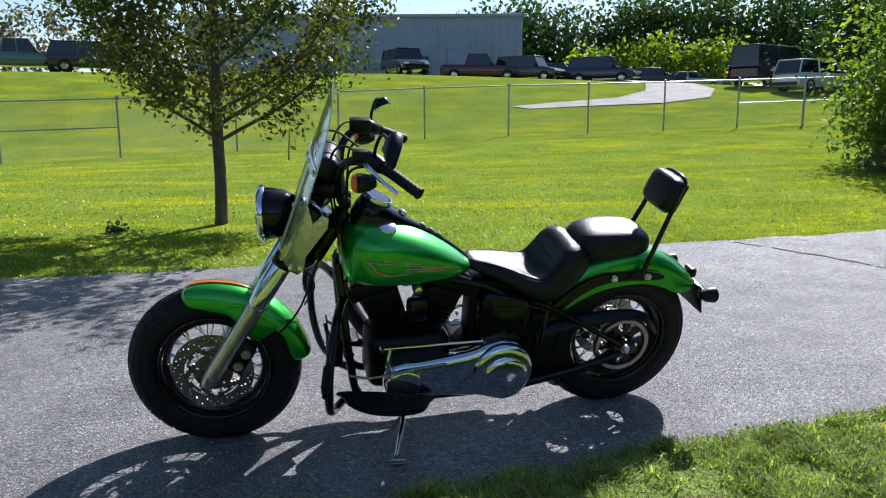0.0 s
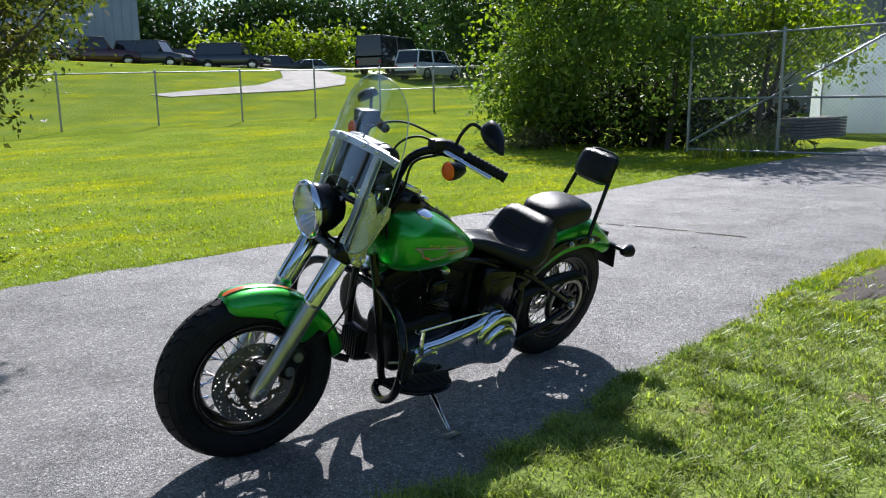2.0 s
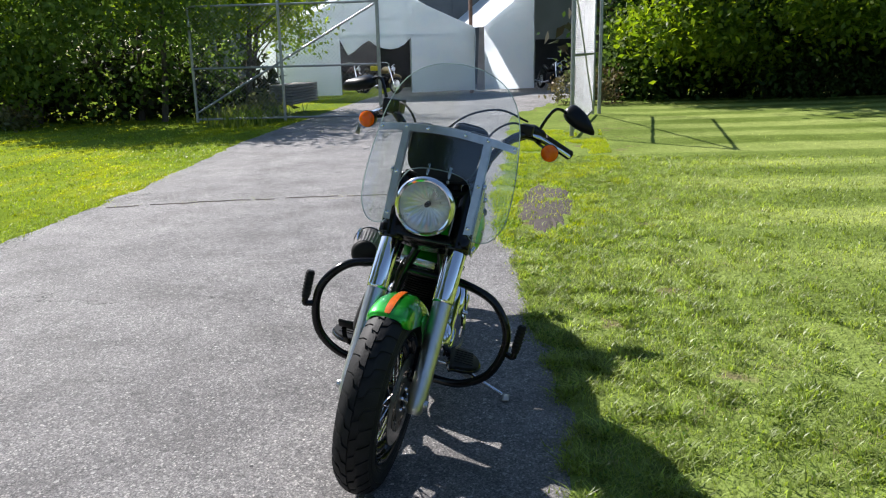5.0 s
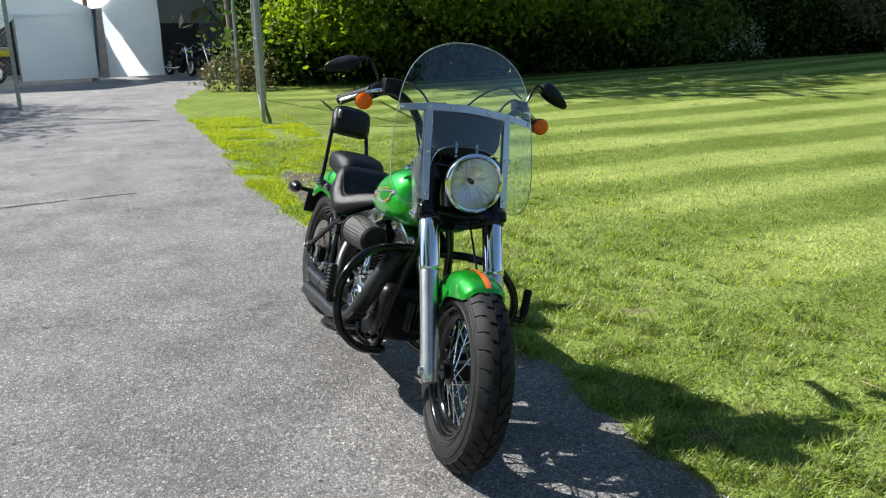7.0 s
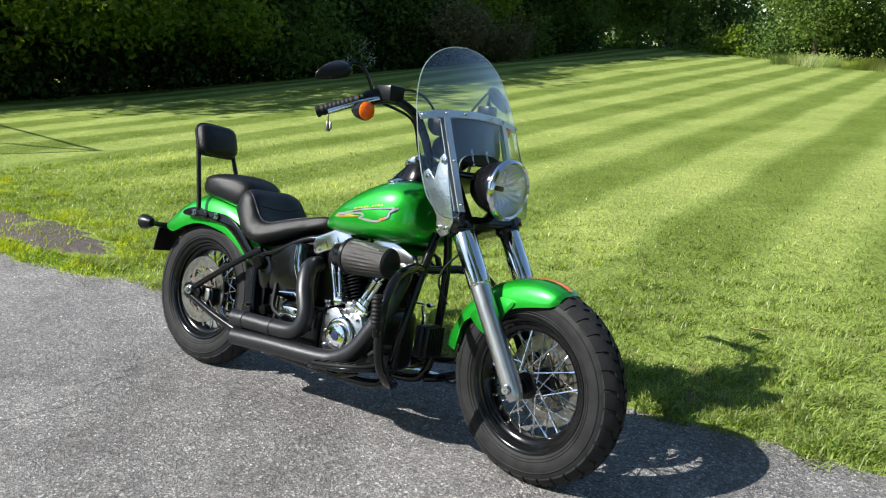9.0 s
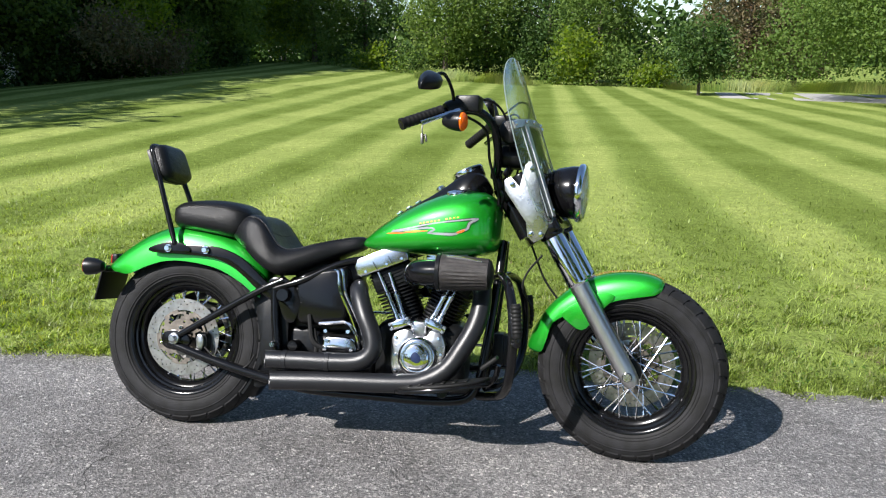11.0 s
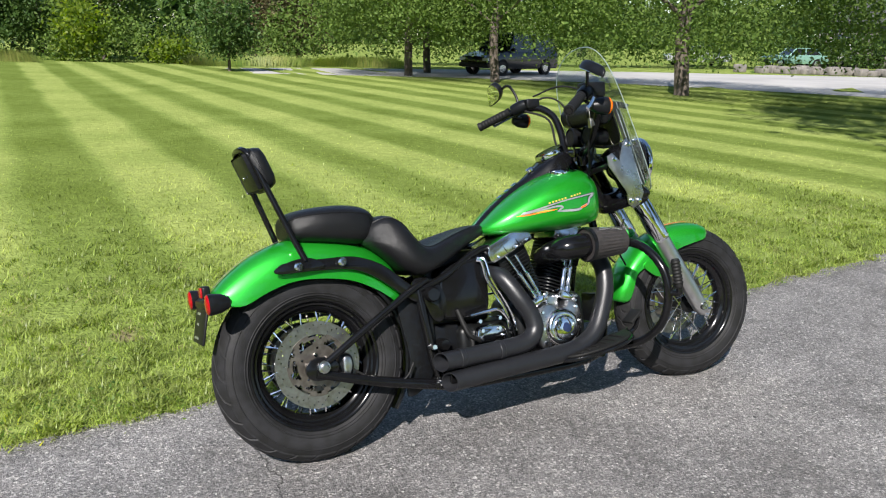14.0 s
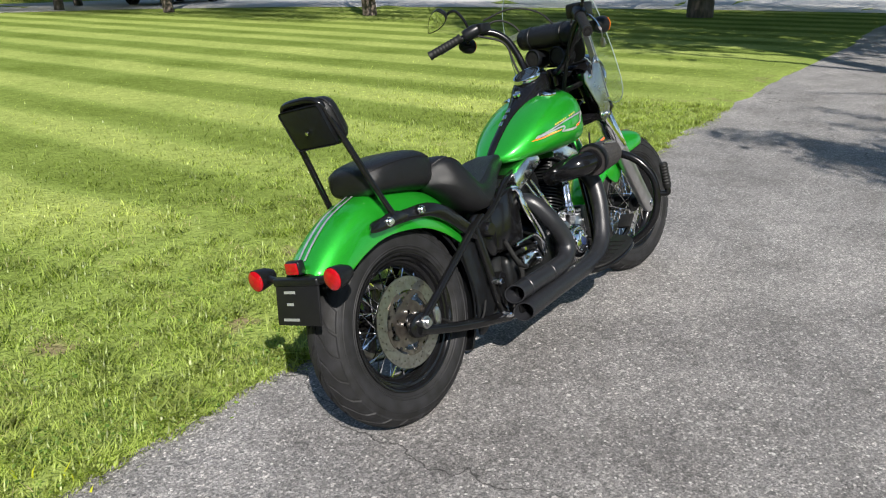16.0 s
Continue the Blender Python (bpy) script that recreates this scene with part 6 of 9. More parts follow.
tube(bm, [(p[0], p[1] * 1.01, p[2] * 1.01) for p in rings[2]], 0.0028, 6, 1, closed=True)
Pt("piping", bm, LEATHER, pad)
bm = BM()
block(bm, (0.028, -0.090, -0.066), (0.040, 0.090, 0.066), 0.012)
Pt("back_plate", bm, SATIN, back_rest, "", M_PAD)
bm = BM()
turn(bm, [(0.0, 0.05), (0.006, 0.05), (0.006, 0.044)], (0, 0, -0.01), "X", 10)
Pt("screw", bm, CHROME, back_rest, "", M_PAD)

# tank: twin halves under a black console
TX = [-1.232, -1.222, -1.195, -1.140, -1.060, -0.960, -0.860, -0.780, -0.725, -0.700]
TW = [0.036, 0.098, 0.152, 0.182, 0.188, 0.178, 0.154, 0.121, 0.080, 0.034]
TT = [0.830, 0.882, 0.922, 0.944, 0.940, 0.908, 0.856, 0.802, 0.758, 0.734]
TB = [0.770, 0.735, 0.712, 0.700, 0.694, 0.694, 0.697, 0.702, 0.710, 0.722]


def tank_dims(x):
    k = np.argsort(TX)
    xs = np.array(TX)[k]
    return [interp(x, xs, np.array(v)[k]) for v in (TW, TT, TB)]


def tank_y(x, z):
    w, t, b = tank_dims(x)
    mid = b + (t - b) * 0.42
    h = (t - mid) if z > mid else (mid - b)
    s = min(1.0, abs(z - mid) / h)
    p = (0.78, 0.70) if z > mid else (0.60, 0.55)
    s = s ** (1 / p[1])
    return w * math.sqrt(max(0.0, 1 - s * s)) ** p[0]


rings = []
sm = [[p.x for p in smooth_path([(v, 0, 0) for v in col], 4)] for col in (TX, TW, TT, TB)]
for x, w, t, b in zip(*sm):
    ring = []
    mid = b + (t - b) * 0.42
    for k in range(40):
        a = 2 * math.pi * k / 40
        c, s = math.cos(a), math.sin(a)
        p = (0.78, 0.70) if s > 0 else (0.60, 0.55)
        ring.append((x, w * math.copysign(abs(c) ** p[0], c), mid + math.copysign(abs(s) ** p[1], s) * ((t - mid) if s > 0 else (mid - b))))
    rings.append(ring)
bm = BM()
skin(bm, rings)
tank = Pt("fuel_tank", bm, GREEN, None, "glossy metallic green teardrop fuel tank", None, 60)


def decal(name, s, outline, mat, lift):
    """A thin painted shape lying on the tank's side, following its curve."""
    bm = BM()
    o = [(x, z) for x, z in outline]
    vs = [bm.verts.new((x, s * (tank_y(x, z) + lift), z)) for x, z in o]
    f = bm.faces.new(vs)
    bmesh.ops.triangulate(bm, faces=[f])
    for _ in range(3):
        bmesh.ops.subdivide_edges(bm, edges=[e for e in bm.edges if e.calc_length() > 0.012], cuts=1)
        bmesh.ops.triangulate(bm, faces=[q for q in bm.faces if len(q.verts) > 3])
    for v in bm.verts:
        v.co.y = s * (tank_y(v.co.x, v.co.z) + lift)
    return Pt(name, bm, mat, tank)


def ribbon(name, s, pts, width, mat, lift):
    """A painted line on the tank's side, tapering at both ends."""
    path = smooth_path([(x, z, 0) for x, z in pts], 6)
    rows = []
    for i, p in enumerate(path):
        d = path[min(i + 1, len(path) - 1)] - path[max(i - 1, 0)]
        nrm = Vector((-d.y, d.x, 0)).normalized() * width / 2 * min(1.0, 0.25 + 0.35 * min(i, len(path) - 1 - i))
        rows.append([Vector((q.x, s * (tank_y(q.x, q.y) + lift + (0.003 if q.x < -1.09 else 0.0)), q.y)) for q in (p + nrm, p, p - nrm)])
    bm = BM()
    skin(bm, rows, caps=False, loop=False)
    return Pt(name, bm, mat, tank)


def tank_art(s):
    top = [(-1.155, 0.832), (-1.111, 0.826), (-0.995, 0.809), (-0.872, 0.783), (-0.800, 0.774)]
    hook = [(-1.155, 0.831), (-1.124, 0.814), (-1.116, 0.794), (-1.088, 0.782), (-1.063, 0.772), (-0.972, 0.773)]
    flash = [(-0.972, 0.773), (-0.998, 0.787), (-0.974, 0.792), (-0.913, 0.784), (-0.815, 0.772)]
    for name, pts, w in (("decal_line", top, 0.0052), ("decal_hook", hook, 0.0085), ("decal_flash", flash, 0.0065)):
        ribbon("decal_edge", s, pts, w + 0.0045, DARKDEC, 0.0008)
        ribbon(name, s, pts, w, SILVERP, 0.0015)
    ribbon("decal_tail", s, [(-0.974, 0.781), (-0.913, 0.7755), (-0.872, 0.7705), (-0.812, 0.767)], 0.0050, ORANGE, 0.0019)
    ribbon("decal_tail", s, [(-0.955, 0.7795), (-0.92, 0.7785), (-0.885, 0.7745)], 0.0040, YELLOW, 0.0022)
    ribbon("decal_spot", s, [(-1.108, 0.790), (-1.094, 0.783), (-1.078, 0.778)], 0.0075, ORANGE, 0.0020)
    # maker's lettering shown as plain gold bars
    for k in range(13):
        if k == 6:
            continue
        x = -0.940 - 0.0137 * k
        z = 0.8035 + 0.00262 * k
        decal("letter_bar", s, [(x, z), (x - 0.0080, z + 0.0015), (x - 0.0080, z + 0.0075), (x, z + 0.006)], YELLOW, 0.0018)


both(tank_art)
# console with speedometer, and filler caps
cons = [(-0.705, 0.746, 0.018), (-0.760, 0.794, 0.021), (-0.860, 0.864, 0.024), (-0.940, 0.911, 0.034), (-1.000, 0.950, 0.050), (-1.060, 0.992, 0.068), (-1.110, 1.012, 0.070), (-1.150, 1.000, 0.060), (-1.185, 0.950, 0.050)]
rings = []
for x, z, w in [tuple(p) for p in smooth_path(cons, 4)]:
    t = tank_dims(x)[1]
    base = min(t - 0.012, z - 0.02)
    rings.append([(x, -w * 1.1, base), (x, -w * 0.98, z - 0.012), (x, -w * 0.8, z - 0.002), (x, -w * 0.3, z + 0.004), (x, w * 0.3, z + 0.004), (x, w * 0.8, z - 0.002), (x, w * 0.98, z - 0.012), (x, w * 1.1, base)])
bm = BM()
skin(bm, rings)
console = Pt("console", bm, BLACK, None, "black tank console with a round speedometer", None, 50)
sp_axis = Vector((0.42, 0, 0.907))
bm = BM()
turn(bm, [(0.0, -0.03), (0.060, -0.03), (0.060, 0.004), (0.057, 0.012), (0.052, 0.012), (0.050, 0.006), (0.0, 0.006)], (-1.085, 0, 1.012), sp_axis, 36)
Pt("speedometer", bm, BLACK, console)
bm = BM()
turn(bm, [(0.0605, -0.006), (0.0625, 0.004), (0.059, 0.0125), (0.0525, 0.0125), (0.057, 0.004)], (-1.085, 0, 1.012), sp_axis, 40, closed=True)
Pt("speedometer_rim", bm, CHROME, console)
bm = BM()
turn(bm, [(0.0, 0.008), (0.049, 0.008), (0.046, 0.012), (0.0, 0.013)], (-1.085, 0, 1.012), sp_axis, 32)
Pt("speedometer_glass", bm, CARGLASS, console)
bm = BM()
turn(bm, [(0.0, 0.0), (0.017, 0.0), (0.017, 0.01), (0.012, 0.014), (0.0, 0.015)], (-0.985, 0, 0.946), sp_axis, 20)
Pt("ignition_switch", bm, CHROME, console)
for k in range(3):
    bm = BM()
    block(bm, (-0.012, -0.008, 0), (0.012, 0.008, 0.007), 0.002, m=pose(-0.90 + 0.035 * k, 0, 0.893 - 0.022 * k, 0, 32, 0))
    Pt("warning_lamp", bm, CHROME, console)


def cap(s):
    bm = BM()
    turn(bm, [(0.0, -0.02), (0.036, -0.02), (0.038, 0.002), (0.036, 0.007), (0.028, 0.010), (0.0, 0.014)], (-1.060, s * 0.092, 0.928), Vector((0.10, s * 0.24, 0.96)), 28)
    Pt("filler_cap", bm, CHROME, tank, "chrome filler cap")


both(cap)

# rider's seat and pillion
SX = [-0.722, -0.690, -0.615, -0.530, -0.450, -0.405, -0.365, -0.328, -0.282, -0.240, -0.205]
SW = [0.040, 0.066, 0.094, 0.138, 0.172, 0.182, 0.184, 0.178, 0.164, 0.138, 0.100]
ST = [0.742, 0.756, 0.748, 0.734, 0.722, 0.736, 0.780, 0.815, 0.822, 0.802, 0.765]
SB = [0.724, 0.704, 0.672, 0.634, 0.602, 0.590, 0.600, 0.620, 0.662, 0.698, 0.722]
SD = [0.000, 0.004, 0.010, 0.024, 0.044, 0.048, 0.034, 0.014, 0.004, 0.000, 0.000]
sm = [[p.x for p in smooth_path([(v, 0, 0) for v in col], 4)] for col in (SX, SW, ST, SB, SD)]
rings = []
for x, w, t, b, d in zip(*sm):
    ring = []
    for k in range(17):
        u = -1 + k / 8
        edge = (1 - abs(u) ** 7)
        ring.append((x, w * u, b + (t - b) * (0.30 + 0.70 * edge ** 0.8) - d * (1 - u * u) * 1.1))
    ring += [(x, w * 0.93, b + (t - b) * 0.10), (x, w * 0.6, b), (x, 0, b), (x, -w * 0.6, b), (x, -w * 0.93, b + (t - b) * 0.10)]
    rings.append(ring)
bm = BM()
skin(bm, rings)
seat = Pt("seat", bm, LEATHER, None, "black vinyl bucket seat", None, 60)
for s in (1, -1):
    bm = BM()
    tube(bm, [rings[i][14 if s > 0 else 2] for i in range(6, len(rings) - 3, 3)], 0.0022, 6, 3)
    Pt("seam", bm, LEATHER, seat)
bm = BM()
tube(bm, [rings[24][i] for i in range(3, 14)], 0.0022, 6, 2)
Pt("seam", bm, LEATHER, seat)
PX = [0.060, 0.053, 0.026, -0.040, -0.120, -0.188, -0.232, -0.258, -0.268]
PW = [0.050, 0.084, 0.108, 0.122, 0.124, 0.120, 0.106, 0.078, 0.036]
PT = [0.812, 0.838, 0.856, 0.867, 0.870, 0.864, 0.850, 0.828, 0.806]
PB = [0.784, 0.764, 0.752, 0.744, 0.732, 0.722, 0.730, 0.758, 0.784]
sm = [[p.x for p in smooth_path([(v, 0, 0) for v in col], 4)] for col in (PX, PW, PT, PB)]
rings = []
for x, w, t, b in zip(*sm):
    m0, ring = (t + b) / 2, []
    for k in range(28):
        a = 2 * math.pi * k / 28
        c, s = math.cos(a), math.sin(a)
        ring.append((x, w * math.copysign(abs(c) ** 0.62, c), m0 + (t - m0) * math.copysign(abs(s) ** 0.62, s)))
    rings.append(ring)
bm = BM()
skin(bm, rings)
pillion = Pt("pillion_pad", bm, LEATHER, None, "black vinyl passenger pad", None, 60)
for k0 in (2, 12):
    bm = BM()
    tube(bm, [Vector(rings[i][k0]) * 1.0 for i in range(3, len(rings) - 3, 3)], 0.002, 6, 3)
    Pt("seam", bm, LEATHER, pillion)

# frame tubes
def frame_tubes(s):
    Pt("frame_rail", tube(BM(), [(-1.235, s * 0.035, 0.76), (-1.225, s * 0.075, 0.62), (-1.195, s * 0.115, 0.36), (-1.165, s * 0.12, 0.22), (-1.08, s * 0.12, 0.172), (-0.80, s * 0.12, 0.168), (-0.50, s * 0.12, 0.178), (-0.43, s * 0.12, 0.23), (-0.40, s * 0.12, 0.40), (-0.385, s * 0.11, 0.55)], 0.0165, 12, 5), BLACK)
    Pt("seat_rail", tube(BM(), [(-1.19, s * 0.03, 0.83), (-0.90, s * 0.045, 0.70), (-0.66, s * 0.09, 0.655), (-0.50, s * 0.115, 0.58), (-0.385, s * 0.115, 0.54)], 0.014, 10, 5), BLACK)
    arm = Pt("swingarm", tube(BM(), [(0.01, s * 0.125, 0.325), (-0.12, s * 0.128, 0.405), (-0.33, s * 0.125, 0.530), (-0.42, s * 0.12, 0.575)], 0.0135, 10, 4), BLACK)
    Pt("lower_tube", tube(BM(), [(0.02, s * 0.125, 0.310), (-0.20, s * 0.128, 0.245), (-0.46, s * 0.122, 0.185)], [0.016, 0.019, 0.02], 10, 4, squash=1.0), BLACK, arm)
    bm = BM()
    slab(bm, curve2([(0.055, 0.318), (0.045, 0.350), (0.0, 0.362), (-0.05, 0.345), (-0.06, 0.312), (-0.02, 0.285), (0.035, 0.290)], 3), s * 0.108, s * 0.128, 0.004)
    Pt("axle_plate", bm, BLACK, arm)
    bm = BM()
    turn(bm, [(0.0, s * 0.160), (0.010, s * 0.160), (0.014, s * 0.156), (0.014, s * 0.146), (0.021, s * 0.145), (0.021, s * 0.128), (0.0, s * 0.128)], RW, "Y", 12)
    Pt("axle_nut", bm, ALLOY, arm)
    bm = BM()
    turn(bm, [(0.0, s * 0.150), (0.022, s * 0.150), (0.028, s * 0.142), (0.028, s * 0.11), (0.0, s * 0.11)], (-0.43, 0, 0.52), "Y", 20)
    Pt("frame_boss", bm, BLACK, arm)
    bm = BM()
    slab(bm, curve2([(-0.36, 0.56), (-0.39, 0.585), (-0.45, 0.57), (-0.49, 0.50), (-0.47, 0.42), (-0.43, 0.43), (-0.40, 0.50)], 3), s * 0.108, s * 0.122, 0.004)
    Pt("gusset", bm, BLACK, arm)


both(frame_tubes)
bm = BM()
rod(bm, HEAD - AX * 0.09 + Vector((0.0, 0, 0)), HEAD + AX * 0.12, 0.034, 20)
Pt("head_tube", bm, BLACK)
# inner mudguard ahead of the rear tyre
rings = []
for deg in range(118, 226, 9):
    rr = 0.354
    x, z = RW.x + rr * math.cos(radians(deg)), RW.z + rr * math.sin(radians(deg))
    n = Vector((math.cos(radians(deg)), 0, math.sin(radians(deg))))
    p = Vector((x, 0, z))
    rings.append([p + Vector((0, y, 0)) - n * (0.03 * (abs(y) / 0.085) ** 3) for y in (-0.085, -0.07, -0.04, 0, 0.04, 0.07, 0.085)] + [p + Vector((0, y, 0)) - n * (0.03 * (abs(y) / 0.085) ** 3) + n * 0.010 for y in (0.085, 0.07, 0.04, 0, -0.04, -0.07, -0.085)])
bm = BM()
skin(bm, rings)
guard = Pt("inner_mudguard", bm, SATIN)


def guard_side(s):
    o = curve2([(-0.305, 0.505), (-0.36, 0.562), (-0.43, 0.50), (-0.44, 0.30), (-0.40, 0.20), (-0.315, 0.165), (-0.335, 0.30)], 4)
    Pt("side_panel", slab(BM(), o, s * 0.084, s * 0.098, 0.005), SATIN, guard)


both(guard_side)
# battery box and electrical tray in the middle of the frame
bm = BM()
block(bm, (-0.700, -0.060, 0.385), (-0.440, 0.060, 0.660), 0.020, 3)
Pt("battery_box", bm, SATIN, None, "black battery box under the seat")
bm = BM()
block(bm, (-0.560, -0.075, 0.195), (-0.420, 0.075, 0.400), 0.018, 3)
tray = Pt("swingarm_pivot", bm, SATIN, None, "black casting at the swingarm pivot")
bm = BM()
turn(bm, [(0.0, 0.125), (0.018, 0.125), (0.022, 0.118), (0.022, 0.07)], (-0.47, 0, 0.33), "Y", 18)
Pt("pivot_cap", bm, BLACK, tray)
# oil tank
bm = BM()
slab(bm, curve2([(-0.478, 0.430), (-0.466, 0.50), (-0.470, 0.590), (-0.52, 0.612), (-0.63, 0.632), (-0.668, 0.615), (-0.675, 0.52), (-0.665, 0.430), (-0.62, 0.412), (-0.51, 0.412)], 3), -0.138, 0.120, 0.016)
oil = Pt("oil_tank", bm, BLACK, None, "gloss black oil tank", None, 50)
bm = BM()
block(bm, (-0.630, -0.146, 0.44), (-0.52, -0.130, 0.58), 0.008)
Pt("side_cover", bm, BLACK, oil)

# ---- engine ----
CRANK = Vector((-0.945, 0, 0.335))
bm = BM()
block(bm, (-1.12, -0.11, 0.205), (-0.78, 0.115, 0.45), 0.05, 4)
engine = Pt("engine", bm, FINS, None, "black and polished air-cooled V-twin engine", None, 50)
for sgn, nm in ((1, "rear"), (-1, "front")):
    tiltm = Matrix.Translation(CRANK) @ Matrix.Rotation(radians(22.5 * sgn), 4, "Y")
    bm = BM()
    rod(bm, (0, 0, 0.08), (0, 0, 0.285), 0.056, 24)
    cyl = Pt("cylinder", bm, FINS, engine, "", tiltm)
    for k in range(16):
        z = 0.118 + 0.0135 * k
        w = 0.066 + 0.0012 * k
        bm = BM()
        o = [(0.012 * sgn + w * math.copysign(abs(math.cos(a)) ** 0.5, math.cos(a)), 0.086 * math.copysign(abs(math.sin(a)) ** 0.5, math.sin(a))) for a in (2 * math.pi * i / 28 for i in range(28))]
        slab(bm, o, z, z + 0.0046, 0, "xy")
        Pt("fin", bm, FINS, cyl, "", None)
    bm = BM()
    block(bm, (-0.070 + 0.012 * sgn, -0.080, 0.255), (0.070 + 0.012 * sgn, 0.080, 0.334), 0.010, 3)
    Pt("cylinder_head", bm, FINS, cyl)
    o = [(sgn * a, b) for a, b in ((-0.084, 0.333), (0.110, 0.333), (0.121, 0.345), (0.119, 0.380), (0.098, 0.402), (-0.050, 0.404), (-0.078, 0.392), (-0.087, 0.352))]
    bm = BM()
    slab(bm, o, -0.040, 0.108, 0.007)
    rocker = Pt("rocker_box", bm, ROCKER, cyl, "polished silver rocker box")
    # left part in black: the dark it reflects is put into its colour
    bm = BM()
    slab(bm, o, -0.078, -0.042, 0.006)
    Pt("rocker_dark_side", bm, FINS, cyl)
    for a in (-0.022, 0.040):
        bm = BM()
        tube(bm, [(sgn * a, 0.1086, 0.338), (sgn * (a + 0.006), 0.1086, 0.366), (sgn * (a + 0.004), 0.097, 0.390), (sgn * (a - 0.004), 0.06, 0.3955)], 0.0012, 6, 4)
        Pt("seam", bm, SATIN, rocker)
    for px in (-0.060, 0.0, 0.085):
        bm = BM()
        turn(bm, [(0.0, 0.003), (0.005, 0.003), (0.006, 0.0), (0.006, -0.008)], (sgn * px, 0.109, 0.346), "Y", 8)
        Pt("bolt", bm, CHROME, rocker)
# pushrod tubes
for x0, x1, z1 in ((-0.866, -0.778, 0.622), (-0.892, -0.820, 0.622), (-0.996, -1.066, 0.622), (-1.024, -1.092, 0.622)):
    bm = BM()
    a, b = Vector((x0, 0.122, 0.462)), Vector((x1, 0.088, z1))
    turn(bm, [(0.0, -0.014), (0.0135, -0.014), (0.0135, 0.010), (0.0095, 0.014), (0.0095, 0.085), (0.011, 0.088), (0.011, 0.098), (0.0075, 0.102), (0.0068, (b - a).length), (0.0, (b - a).length)], a, b - a, 14)
    Pt("pushrod_tube", bm, CHROME, engine, "chrome pushrod tube")
for x, lean in ((-0.880, 22), (-1.010, -22)):
    bm = BM()
    block(bm, (-0.042, -0.03, -0.016), (0.042, 0.026, 0.016), 0.006, 2, m=pose(x, 0.118, 0.440, 0, lean, 0))
    tap = Pt("tappet_block", bm, CHROME, engine)
    for px in (-0.034, 0.034):
        for pz in (-0.008, 0.010):
            bm = BM()
            turn(bm, [(0.0, 0.034), (0.0055, 0.034), (0.0065, 0.030), (0.0065, 0.024)], (px, 0, pz), "Y", 8)
            Pt("bolt", bm, ALLOY, tap, "", pose(x, 0.118, 0.440, 0, lean, 0))
bm = BM()
block(bm, (-0.978, 0.06, 0.395), (-0.915, 0.125, 0.455), 0.012, 3)
Pt("breather_block", bm, ALLOY, engine)
# cam cover on the right: a stepped polished casting round a drum
o = curve2([(-0.845, 0.345), (-0.850, 0.402), (-0.880, 0.424), (-0.912, 0.426), (-0.932, 0.406), (-0.972, 0.406), (-0.990, 0.428), (-1.030, 0.412), (-1.046, 0.36), (-1.030, 0.300), (-0.985, 0.262), (-0.90, 0.252), (-0.852, 0.272)], 3)
cam_cover = Pt("cam_cover", slab(BM(), o, 0.08, 0.142, 0.008), ALLOY, engine, "polished alloy cam cover", Matrix.Translation((-0.010, 0.018, -0.004)))
bm = BM()
turn(bm, [(0.074, 0.138), (0.072, 0.150), (0.066, 0.158), (0.058, 0.161), (0.050, 0.160), (0.0, 0.160)], (-0.946, 0, 0.330), "Y", 44)
Pt("cover_drum", bm, POLISH, cam_cover)
bm = BM()
turn(bm, [(0.047, 0.156), (0.047, 0.168), (0.044, 0.173), (0.038, 0.175), (0.024, 0.177), (0.0, 0.178)], (-0.946, 0, 0.330), "Y", 40)
timer = Pt("timer_cover", bm, CHROME, cam_cover, "round chrome timer cover with a dark badge")
bm = BM()
slab(bm, curve2([(-0.964, 0.328), (-0.955, 0.345), (-0.940, 0.352), (-0.928, 0.338), (-0.930, 0.322), (-0.945, 0.314), (-0.958, 0.316)], 3), 0.1765, 0.1795, 0.0006)
Pt("badge", bm, BADGE, timer, "dark blue badge")
for k in range(5):
    a = 2 * math.pi * k / 5 + 0.3
    bm = BM()
    turn(bm, [(0.0, 0.1785), (0.0035, 0.178), (0.0042, 0.174)], (-0.946 + 0.037 * math.cos(a), 0, 0.330 + 0.037 * math.sin(a)), "Y", 8)
    Pt("screw", bm, ALLOY, timer)
for x, z in ((-0.862, 0.398), (-0.862, 0.335), (-0.866, 0.28), (-0.925, 0.262), (-1.0, 0.285), (-1.03, 0.345), (-1.018, 0.402)):
    bm = BM()
    turn(bm, [(0.0, 0.150), (0.0055, 0.150), (0.0068, 0.146), (0.0068, 0.140)], (x, 0, z), "Y", 8)
    Pt("bolt", bm, CHROME, cam_cover)
# gearbox and starter on the right, under the oil tank
bm = BM()
block(bm, (-0.78, -0.10, 0.215), (-0.54, 0.105, 0.385), 0.03, 3)
gearbox = Pt("gearbox", bm, FINS, None, "black gearbox with a chrome cover", None, 50)
bm = BM()
slab(bm, curve2([(-0.700, 0.372), (-0.610, 0.374), (-0.592, 0.345), (-0.590, 0.322), (-0.66, 0.315), (-0.722, 0.322)], 4), 0.10, 0.145, 0.008)
Pt("clutch_cover", bm, POLISH, gearbox, "polished clutch release cover")
for x, z in ((-0.685, 0.362), (-0.612, 0.362), (-0.605, 0.332), (-0.705, 0.332), (-0.605, 0.398), (-0.690, 0.400)):
    bm = BM()
    turn(bm, [(0.0, 0.154), (0.007, 0.154), (0.008, 0.148), (0.008, 0.14)], (x, 0, z), "Y", 10)
    Pt("bolt", bm, CHROME, gearbox)
